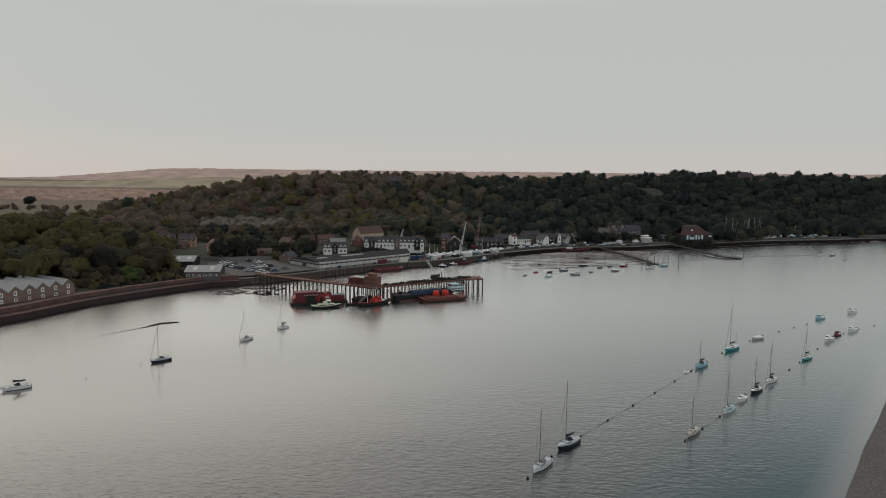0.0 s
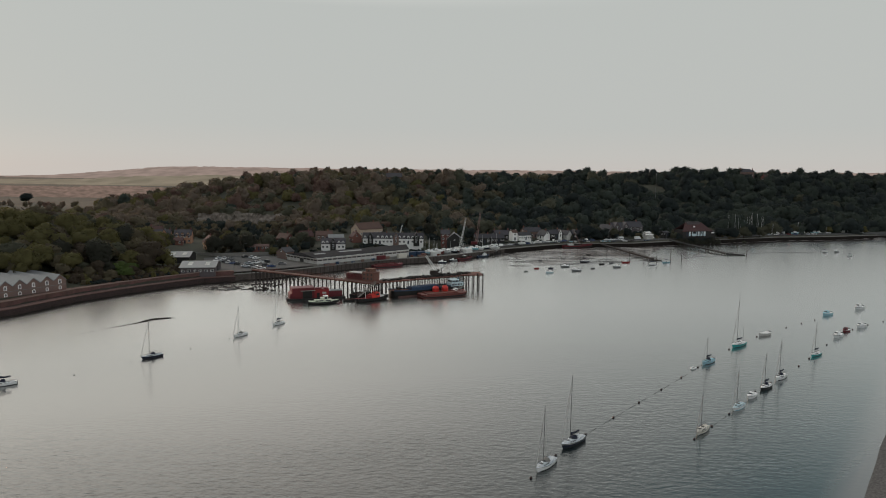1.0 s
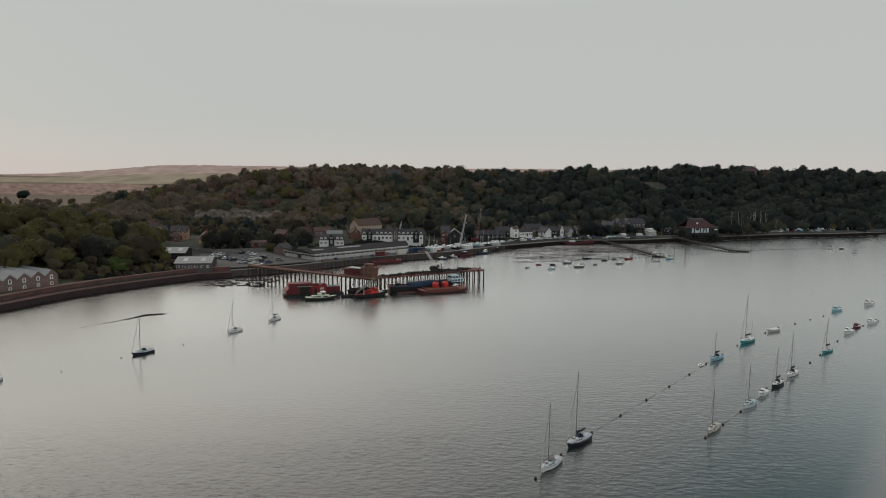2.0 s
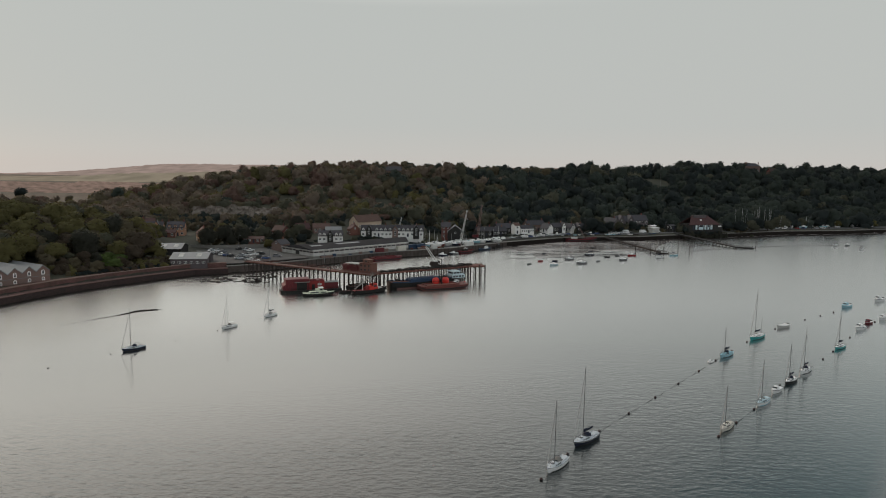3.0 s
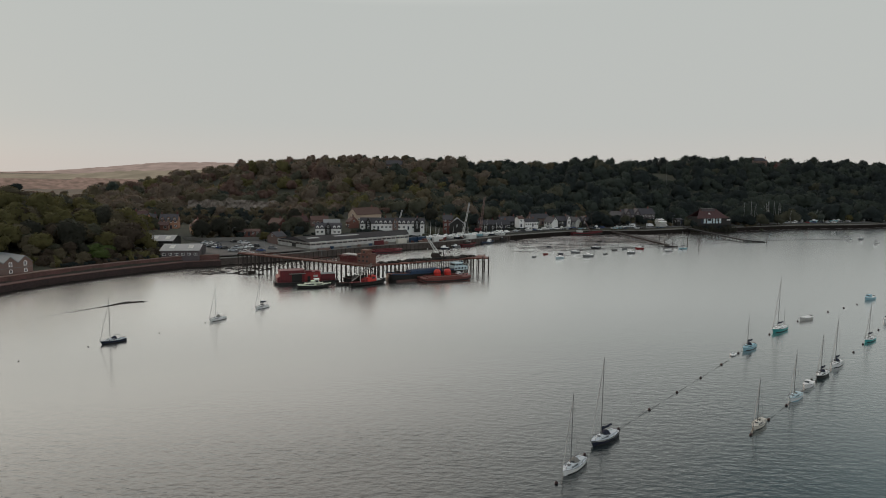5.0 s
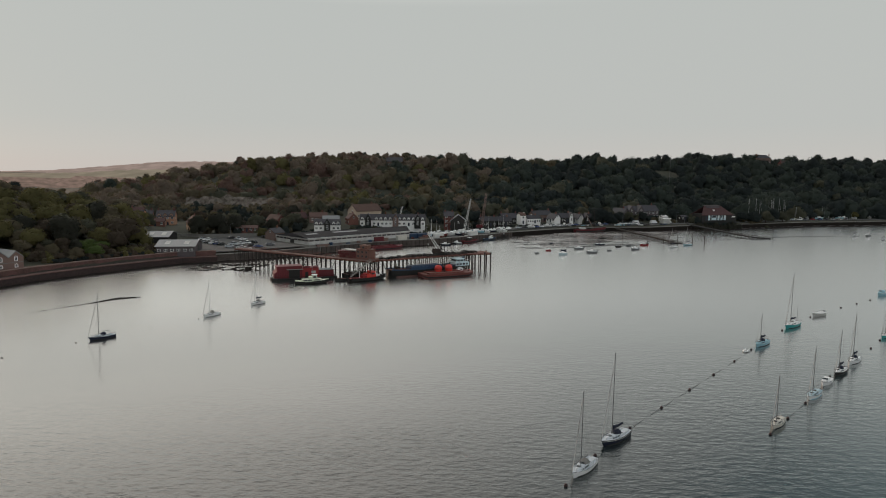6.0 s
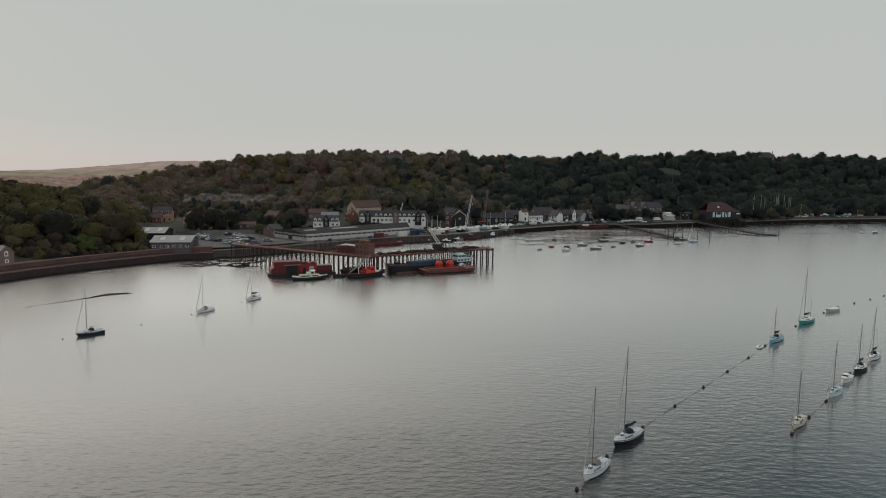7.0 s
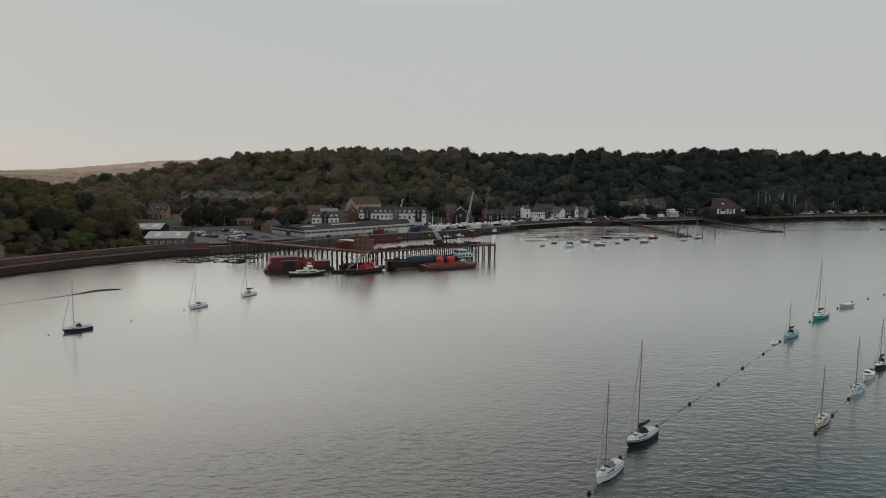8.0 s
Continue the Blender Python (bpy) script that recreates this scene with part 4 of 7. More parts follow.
def quay_fenders():
    wall = bpy.data.objects["wall_quay"]
    line = [(-66, 284.8), (-58, 291.4), (-50, 298.4), (-40, 308.4), (-28, 319.4), (-15, 329.4), (0, 338.4), (11, 346), (25, 359.4), (42, 376.4)]
    me = Shape().rod((0, 0, -1.2), (0, 0, 3.5), .17, .15, 6).mesh("fender_post", TIMBER)
    for a, b in zip(line, line[1:]):
        n = int(math.dist(a, b) * K / 2.4)
        for i in range(n):
            p = P(a[0] + (b[0] - a[0]) * i / n, a[1] + (b[1] - a[1]) * i / n)
            part("fender_post", me, None, wall, m=pose(p.x, p.y, -.5 + .5 * ((i * 7) % 3) * .4))


quay_fenders()
hedge("club_hedge", "dark bushes on the bank below the clubhouse", [(156, 431), (164, 432), (172, 432), (180, 435), (188, 438)], 2.8, 4.2, LEAF_HOLLY, 15)
hedge("club_hedge", "dark shrubs in front of the clubhouse", [(158, 434.5), (164, 435), (170, 434.5), (178, 436), (184, 439)], 2.4, 4.4, LEAF_DARK, 14)

# ---- houses ----
WIN = Shape().box(-0.5, -0.06, 0, 0.5, 0.05, 1).mesh("window", RENDER)
PANE = Shape().box(-0.42, -0.075, 0.08, -0.04, -0.05, 0.92).box(0.04, -0.075, 0.08, 0.42, -0.05, 0.92).mesh("pane", GLASS)
DWIN = Shape().box(-0.5, -0.04, 0, 0.5, 0.05, 1).mesh("window_dark", BROWNBRICK)


def window(parent, x, y, z, w, h, turn=0.0, dark=False):
    o = part("window", DWIN if dark else WIN, None, parent, m=pose(x, y, z, 0, 0, turn) @ Matrix.Diagonal((w, 1, h, 1)))
    part("pane", PANE, None, o)
    return o


def roof_shape(w, d, eave, ridge, over=0.35, t=0.18, hip=0.0):
    s = Shape()
    hw, hd = w / 2 + over, d / 2 + over
    dz = (ridge - eave) * over / (d / 2)
    e = eave - dz
    a = [(-hw, -hd, e), (hw, -hd, e), (hw - hip, 0, ridge), (-hw + hip, 0, ridge), (-hw, hd, e), (hw, hd, e)]
    b = [(x, y, z + t) for x, y, z in a]
    s.add(a + b, [(6, 7, 8, 9), (9, 8, 11, 10), (0, 3, 2, 1), (3, 4, 5, 2), (0, 1, 7, 6), (4, 10, 11, 5), (1, 2, 8, 7), (2, 5, 11, 8), (3, 0, 6, 9), (4, 3, 9, 10)])
    return s


def gable_wall(w, d, eave, ridge, hip=0.0):
    s = Shape()
    if hip:
        return s.box(-w / 2, -d / 2, -3.5, w / 2, d / 2, eave)
    o = [(-d / 2, -3.5), (d / 2, -3.5), (d / 2, eave), (0, ridge - 0.02), (-d / 2, eave)]
    v = [(-w / 2, y, z) for y, z in o] + [(w / 2, y, z) for y, z in o]
    return s.add(v, [(0, 4, 3, 2, 1), (5, 6, 7, 8, 9)] + [(i, (i + 1) % 5, 5 + (i + 1) % 5, 5 + i) for i in range(5)])


def house(x, y, z, w, d, eave, ridge, turn, wall, roof, label, cols=4, rows=2, hip=0.0, chimneys=1, door=True, dormers=0, gables=(), category="house", ends=True, name="house"):
    """A house with its front to local -y; sizes in metres; gables: (place along the front, width, material) of cross gables."""
    z = max(z, float(height([x], [y])[0]) - 0.1)
    h = thing(name, label, category, m=at(x, y, z, turn), group="village houses")
    part("wall", gable_wall(w, d, eave, ridge, hip), wall, h)
    rf = part("roof", roof_shape(w, d, eave, ridge, hip=hip), roof, h)
    for i in range(chimneys):
        cx = -w / 2 + 0.6 + (w - 1.2) * (i / max(1, chimneys - 1) if chimneys > 1 else 0.8)
        part("chimney", Shape().box(cx - .4, -.3, ridge - 1.0, cx + .4, .3, ridge + 1.1).box(cx - .15, -.15, ridge + 1.1, cx + .15, .15, ridge + 1.5), BRICK, rf)
    step = w / cols
    for k in range(rows):
        zz = 0.9 + k * 2.6
        if zz + 1.0 > eave:
            break
        for i in range(cols):
            xx = -w / 2 + step * (i + .5)
            if any(abs(xx - g[0]) < g[1] / 2 for g in gables):
                continue
            if door and k == 0 and i == cols // 2:
                part("door", Shape().box(xx - .5, -d / 2 - .08, 0, xx + .5, -d / 2 + .02, 2.05), NAVY, h)
            else:
                window(h, xx, -d / 2, zz, min(1.3, step * .55), 1.25)
    if ends and not hip:
        for sx, tr in ((1, 90), (-1, -90)):
            window(h, sx * w / 2, 0, 0.9 + 2.6 * (rows - 1), 1.0, 1.2, tr)
    for i in range(dormers):
        xx = -w / 2 + w * (i + .5) / dormers
        if any(abs(xx - g[0]) < g[1] / 2 + 0.4 for g in gables):
            continue
        dm = part("dormer", Shape().add([(xx - .75, -d / 2 + .05, eave - .5), (xx + .75, -d / 2 + .05, eave - .5), (xx + .75, -d / 2 + .05, eave + 1.0), (xx, -d / 2 + .05, eave + 1.7), (xx - .75, -d / 2 + .05, eave + 1.0),
                                          (xx - .75, 0, eave - .5), (xx + .75, 0, eave - .5), (xx + .75, 0, eave + 1.0), (xx, 0, eave + 1.7), (xx - .75, 0, eave + 1.0)],
                                         [(0, 1, 2, 3, 4), (1, 6, 7, 2), (2, 7, 8, 3), (3, 8, 9, 4), (4, 9, 5, 0)]), wall, rf)
        window(dm, xx, -d / 2 + .04, eave - .1, 0.9, 1.0)
        part("dormer_roof", Shape().add([(xx - .95, -d / 2 - .15, eave + .85), (xx, -d / 2 - .15, eave + 1.75), (xx + .95, -d / 2 - .15, eave + .85), (xx - .95, .2, eave + .85), (xx, .2, eave + 1.75), (xx + .95, .2, eave + .85),
                                         (xx - .95, -d / 2 - .15, eave + 1.0), (xx, -d / 2 - .15, eave + 1.9), (xx + .95, -d / 2 - .15, eave + 1.0), (xx - .95, .2, eave + 1.0), (xx, .2, eave + 1.9), (xx + .95, .2, eave + 1.0)],
                                        [(6, 7, 10, 9), (7, 8, 11, 10), (0, 1, 7, 6), (1, 2, 8, 7), (0, 3, 4, 1), (1, 4, 5, 2), (0, 6, 9, 3), (2, 5, 11, 8)]), roof, rf)
    for gx, gw, gm in gables:
        top = eave + (ridge - eave) * 0.95
        g = part("gable", Shape().add([(gx - gw / 2, -d / 2 - .7, -1.2), (gx + gw / 2, -d / 2 - .7, -1.2), (gx + gw / 2, -d / 2 - .7, eave + .4), (gx, -d / 2 - .7, top + .6), (gx - gw / 2, -d / 2 - .7, eave + .4),
                                       (gx - gw / 2, 0, -1.2), (gx + gw / 2, 0, -1.2), (gx + gw / 2, 0, eave + .4), (gx, 0, top + .6), (gx - gw / 2, 0, eave + .4)],
                                      [(0, 1, 2, 3, 4), (1, 6, 7, 2), (2, 7, 8, 3), (3, 8, 9, 4), (4, 9, 5, 0)]), gm, h)
        for zz in (0.9, eave - 1.4, eave + .5):
            window(g, gx, -d / 2 - .7, zz, 1.1, 1.1)
        part("bargeboard", Shape().add([(gx - gw / 2 - .3, -d / 2 - .85, eave + .1), (gx, -d / 2 - .85, top + .55), (gx + gw / 2 + .3, -d / 2 - .85, eave + .1), (gx - gw / 2 - .3, -d / 2 - .85, eave + .45), (gx, -d / 2 - .85, top + .95), (gx + gw / 2 + .3, -d / 2 - .85, eave + .45),
                                         (gx - gw / 2 - .3, .3, eave + .1), (gx, .3, top + .55), (gx + gw / 2 + .3, .3, eave + .1), (gx - gw / 2 - .3, .3, eave + .45), (gx, .3, top + .95), (gx + gw / 2 + .3, .3, eave + .45)],
                                        [(0, 1, 4, 3), (1, 2, 5, 4), (3, 4, 10, 9), (4, 5, 11, 10), (0, 3, 9, 6), (2, 8, 11, 5), (0, 6, 7, 1), (1, 7, 8, 2)]), roof, h)
    return h


# white waterside terraces with dark gables
house(-49, 345, 5.8, 13.6, 7.5, 3.4, 6.0, 6, RENDER, SLATE, "white rendered houses with slate roof and black gable", cols=6, dormers=6, gables=((0, 3.2, BLACK),), chimneys=0)
house(-28.0, 368, 6.3, 18.6, 8, 3.6, 6.6, 2, RENDER, SLATE, "white rendered terrace with slate roof and black gable", cols=8, dormers=7, gables=((-4.6, 3.4, BLACK),), chimneys=1)
house(-11.8, 368.6, 6.3, 18.6, 8, 3.6, 6.6, 2, RENDER, SLATE, "white rendered terrace with slate roof and dark gable", cols=7, dormers=7, gables=((5.0, 3.6, BLACK), (-7.6, 3.4, BROWNBRICK)), chimneys=1)
house(-40.5, 369, 5.6, 5.5, 6, 3.6, 6.2, -62, BRICK, TILE, "red brick house with clay tile roof", cols=3, chimneys=1)
house(-36, 388, 5.4, 19, 9, 4.4, 8.2, 44, PALEBRICK, TILE, "long pale-walled house with brown tile roof", cols=7, chimneys=1)
house(-58, 372, 5.0, 10, 7, 3.0, 5.2, 20, BROWNBRICK, TILE, "brick house with red tile roof among trees", cols=4)
house(-50, 362, 6.0, 9, 6, 4.0, 5.6, 10, BRICK, SHEET, "brick house with pale roof", cols=3, chimneys=0)
house(-77, 362, 6.0, 8, 7, 3.8, 6.6, -30, BRICK, TILE, "small brick house half hidden by trees", cols=3)
house(-68, 372, 6.4, 8, 7, 3.8, 6.8, 35, BRICK, TILE, "small brick house half hidden by trees", cols=3)
# orange brick terraces by the wood
house(-141, 356, 5.2, 13.5, 8, 4.8, 7.8, 12, YBRICK, SLATE, "orange brick terrace with slate roof and dormers", cols=6, dormers=5, gables=((3.6, 3.8, YBRICK),), chimneys=2)
house(-147, 371, 6.4, 10, 8, 5, 8.2, 30, BRICK, TILE, "red brick terrace with tile roof", cols=5, dormers=0, chimneys=2)
house(-129, 358, 6, 9.5, 8, 5, 8, 10, YBRICK, SLATE, "orange brick house with slate roof", cols=4, dormers=3, chimneys=2)
house(-110.5, 343, 5.2, 6, 7, 4.6, 7.8, -60, YBRICK, TILE, "orange brick gable-ended house beside dark trees", cols=2)
house(-130, 343, 6.0, 13, 5, 2.6, 4.2, 16, BRICK, TILE, "low red brick garages with tile roof", cols=4, rows=1, chimneys=0, category="garage")
house(-86, 343, 5.0, 11, 5, 2.3, 3.4, 8, BRICK, TILE, "low brick outbuilding behind the car park", cols=5, rows=1, chimneys=0, category="outbuilding")
# village street
house(8.5, 381, 4.5, 5.5, 8, 7.2, 9.6, 0, BRICK, SLATE, "tall red brick house by the boatyard", cols=2, rows=3, chimneys=2)
house(13.5, 379, 4.2, 8.5, 9, 5.0, 8.4, 90, BLACK, SHEET, "dark boat shed with white gable trim", cols=2, chimneys=0, category="shed")
house(30, 397, 4.2, 10, 7, 3.4, 5.8, 14, BLACK, SLATE, "black boarded house with slate roof", cols=4, chimneys=2)
house(39, 401, 4.2, 10, 6, 3.0, 5.6, 22, BLACK, SLATE, "low black weatherboarded building with white windows", cols=8, rows=1, chimneys=1)
house(43, 412, 4.8, 12, 8, 3.4, 6.2, 24, BLACK, SLATE, "dark boarded house behind the street", cols=5, chimneys=2)
house(49.6, 405, 5.0, 3.8, 5, 5.4, 7.0, 24, RENDER, TILE, "white rendered tower house with red roof", cols=1, rows=3, chimneys=0)
house(56, 409.5, 5.0, 10, 6, 3.2, 5.0, 24, RENDER, SLATE, "white rendered inn with balcony front", cols=6, chimneys=1, category="inn")
house(63, 424, 5.2, 14, 8, 4.2, 6.8, 24, BROWNBRICK, SLATE, "brick terrace with slate roof", cols=6, chimneys=2)
house(70, 418, 5.0, 7, 6.4, 2.4, 5.6, -50, RENDER, SLATE, "white gable-ended cottage with slate roof", cols=3)
house(77, 421, 5.0, 10, 6.5, 3.2, 5.8, 24, BLACK, SLATE, "dark cottages with white gables and slate roof", cols=5, gables=((2.8, 2.6, RENDER),))
house(84.5, 423, 5.0, 7, 6, 2.4, 5.4, -48, GRIMY, SLATE, "small pale gabled cottage with slate roof", cols=3)
house(90.5, 425, 5.0, 7, 6, 2.8, 5.2, 22, BLACK, SLATE, "dark cottage with white gable end", cols=3, gables=((-1.6, 2.4, BLACK),))
house(123, 443, 5.6, 15, 9, 5.2, 8.8, 16, MAUVE, SLATE, "grey brick houses with slate roof", cols=5, gables=((-4, 4.4, MAUVE), (3.5, 4.4, MAUVE)))
house(133, 448, 5.8, 14, 9, 5.4, 9.0, 16, MAUVE, SLATE, "grey brick house with slate roof", cols=5)
house(114, 438, 5.2, 10, 8, 4.6, 8.2, -50, MAUVE, SLATE, "grey house with steep slate roof", cols=3)
house(139.5, 433, 5.3, 6.0, 5, 1.6, 1.8, 24, GRIMY, RENDER, "white flat-roofed clubhouse block", cols=5, rows=1, chimneys=0, category="building")
house(139.0, 434.0, 6.8, 4.2, 3.6, 1.3, 1.6, 24, GRIMY, RENDER, "white upper cabin of the clubhouse", cols=3, rows=1, chimneys=0, category="building")


def clubhouse():
    """Wide low clubhouse: hipped dark red roof over a row of tall pale panels with dark doorways."""
    h = thing("clubhouse", "low clubhouse with dark red hipped roof and pale panels", "clubhouse", m=at(171.2, 441.0, 5.5, 16) @ Matrix.Diagonal((1.42, 1.3, 1.5, 1)), group="village houses")
    part("wall", Shape().box(-8.6, -4, -4.5, 8.6, 4, 2.9), BLACK, h)
    rf = part("roof", roof_shape(17.2, 8, 2.9, 6.3, over=.6, hip=4.2), TILE, h)
    part("rooflight", Shape().box(-1.2, -2.6, 4.3, -.3, -1.9, 4.95), RENDER, rf)
    for k, (x0, x1) in enumerate(((-4.9, -3.8), (-3.0, -.2), (.5, 1.6), (2.3, 3.4), (4.1, 5.3))):
        pn = part("front_panel", Shape().box(x0, -4.16, .1, x1, -3.98, 2.6), ICE, h, "pale blue-white painted panel")
        part("panel_window", Shape().box(x0 + .3, -4.2, 1.3, x1 - .3, -4.14, 2.3), GLASS if k % 2 else RENDER, pn)
    part("ridge_cabin", Shape().box(-4.2, -1.0, 5.3, 3.4, 1.2, 6.7).box(-4.4, -1.2, 6.7, 3.6, 1.4, 6.85), MAUVE, rf)
    part("side_wing", Shape().box(8.62, -3.2, -4.5, 12.0, 3.4, 2.2).box(8.62, -3.5, 2.2, 12.3, 3.7, 2.4), BLACK, h)
    part("wing_sign", Shape().box(9.4, -3.3, 1.3, 11.4, -3.19, 1.8), RENDER, h)
    part("door", Shape().box(-6.4, -4.08, 0, -5.4, -3.98, 2.1), NAVY, h)


clubhouse()
house(153, 441, 5.2, 5, 4, 2.6, 3.4, 20, BLACK, SLATE, "small dark sailing hut", cols=2, rows=1, chimneys=0, category="hut")
house(322, 655, 34, 7, 7, 7, 9.5, 10, BRICK, TILE, "brick house on the wooded hilltop", cols=3, chimneys=2)
house(309, 668, 34, 14, 10, 9, 12, -8, BROWNBRICK, SLATE, "large slate-roofed house on the wooded hilltop", cols=5, chimneys=2, hip=4)
house(-30, 560, 31, 14, 9, 6.5, 10, 0, BROWNBRICK, SLATE, "house with slate roof among hillside trees", cols=4, chimneys=2)


# ---- sawtooth brick works on the left bank ----
def sawtooth(ax, ay, bx, by, bays, depth):
    """A row of gabled bays along the line from a to b (survey grid)."""
    a, b = P(ax, ay, QUAY), P(bx, by, QUAY)
    n = (b - a).length / bays
    w = thing("gabled_works", "row of brown brick workshops with grey sheet roofs", "workshop", m=Matrix.Translation(a) @ pose(0, 0, 0, 0, 0, heading(a, b)))
    eave, ridge = 4.0, 6.2
    for i in range(bays):
        x0, x1 = i * n, (i + 1) * n
        xm = (x0 + x1) / 2
        bay = part("bay", Shape().add([(x0, 0, -1), (x1, 0, -1), (x1, 0, eave), (xm, 0, ridge), (x0, 0, eave), (x0, depth, -1), (x1, depth, -1), (x1, depth, eave), (xm, depth, ridge), (x0, depth, eave)],
                                      [(0, 1, 2, 3, 4), (9, 8, 7, 6, 5), (1, 6, 7, 2), (4, 9, 5, 0)]), BROWNBRICK, w)
        part("roof", Shape().add([(x0, -.3, eave), (xm, -.3, ridge), (x1, -.3, eave), (x0, depth + .3, eave), (xm, depth + .3, ridge), (x1, depth + .3, eave),
                                  (x0, -.3, eave + .25), (xm, -.3, ridge + .25), (x1, -.3, eave + .25), (x0, depth + .3, eave + .25), (xm, depth + .3, ridge + .25), (x1, depth + .3, eave + .25)],
                                 [(6, 7, 10, 9), (7, 8, 11, 10), (0, 1, 7, 6), (1, 2, 8, 7), (3, 9, 10, 4), (4, 10, 11, 5), (0, 3, 4, 1), (1, 4, 5, 2)]), SHEET, w, "grey corrugated sheet roof")
        for zz, hh in ((0.7, 0.7), (3.0, 1.1)):
            window(bay, xm, 0, zz, .8, hh)
            sr = Shape().box(xm - .6, -.07, zz - .12, xm - .4, .03, zz + hh).box(xm + .4, -.07, zz - .12, xm + .6, .03, zz + hh).box(xm - .6, -.07, zz - .25, xm + .6, .03, zz - .1)
            for k in range(6):                                            # voussoirs of the arch
                a0, a1 = math.pi * k / 6, math.pi * (k + 1) / 6
                o = [(xm + q * math.cos(a), zz + hh + .8 * q * math.sin(a)) for q, a in ((.4, a0), (.6, a0), (.6, a1), (.4, a1))]
                sr.add([(px, -.07, pz) for px, pz in o] + [(px, .03, pz) for px, pz in o], [(0, 1, 2, 3), (0, 4, 5, 1), (1, 5, 6, 2), (2, 6, 7, 3), (3, 7, 4, 0)])
            part("window_surround", sr, RENDER, bay)
    part("string_course", Shape().box(0, -.06, 2.2, bays * n, .02, 2.4), CONCRETE, w)
    return w


sawtooth(-149.5, 198.6, -126.2, 236.5, 10, 26)


# ---- sheds by the car park ----
def shed(x, y, z, w, d, eave, ridge, turn, wall, roof, label, lights=0, opens=3):
    h = thing("shed", label, "shed", m=at(x, y, z, turn), group="waterside sheds")
    part("wall", gable_wall(w, d, eave, ridge), wall, h)
    rf = part("roof", roof_shape(w, d, eave, ridge, over=0.5, t=0.15), roof, h)
    for i in range(lights):
        xx = -w / 2 + w * (i + .5) / lights
        sl = (ridge - eave) / (d / 2)
        part("rooflight", Shape().add([(xx - 1, -d * .35, ridge - sl * d * .35 + .22), (xx + 1, -d * .35, ridge - sl * d * .35 + .22), (xx + 1, -d * .12, ridge - sl * d * .12 + .22), (xx - 1, -d * .12, ridge - sl * d * .12 + .22),
                                       (xx - 1, -d * .35, ridge - sl * d * .35 + .1), (xx + 1, -d * .35, ridge - sl * d * .35 + .1), (xx + 1, -d * .12, ridge - sl * d * .12 + .1), (xx - 1, -d * .12, ridge - sl * d * .12 + .1)],
                                      [(0, 1, 2, 3), (0, 4, 5, 1), (1, 5, 6, 2), (2, 6, 7, 3), (3, 7, 4, 0)]), GRIMY, rf)
    for i in range(opens):
        window(h, -w / 2 + w * (i + .5) / opens, -d / 2, 0.9, min(1.5, w / opens * .5), 1.0)
    part("door", Shape().box(w / 2 - .02, -1.5, -.5, w / 2 + .08, 1.5, 2.8), BLACK, h)
    return h


shed(-94.5, 281, 3.5, 15.5, 17, 3.0, 4.9, 8, MAUVE, SHEET, "low brick shed with pale grey sheet roof", lights=2, opens=6)
shed(-115, 308, 3.5, 17, 18, 3.6, 5.4, 8, BLACK, SHEET, "dark shed with grey roof and rooflights", lights=3, opens=0)


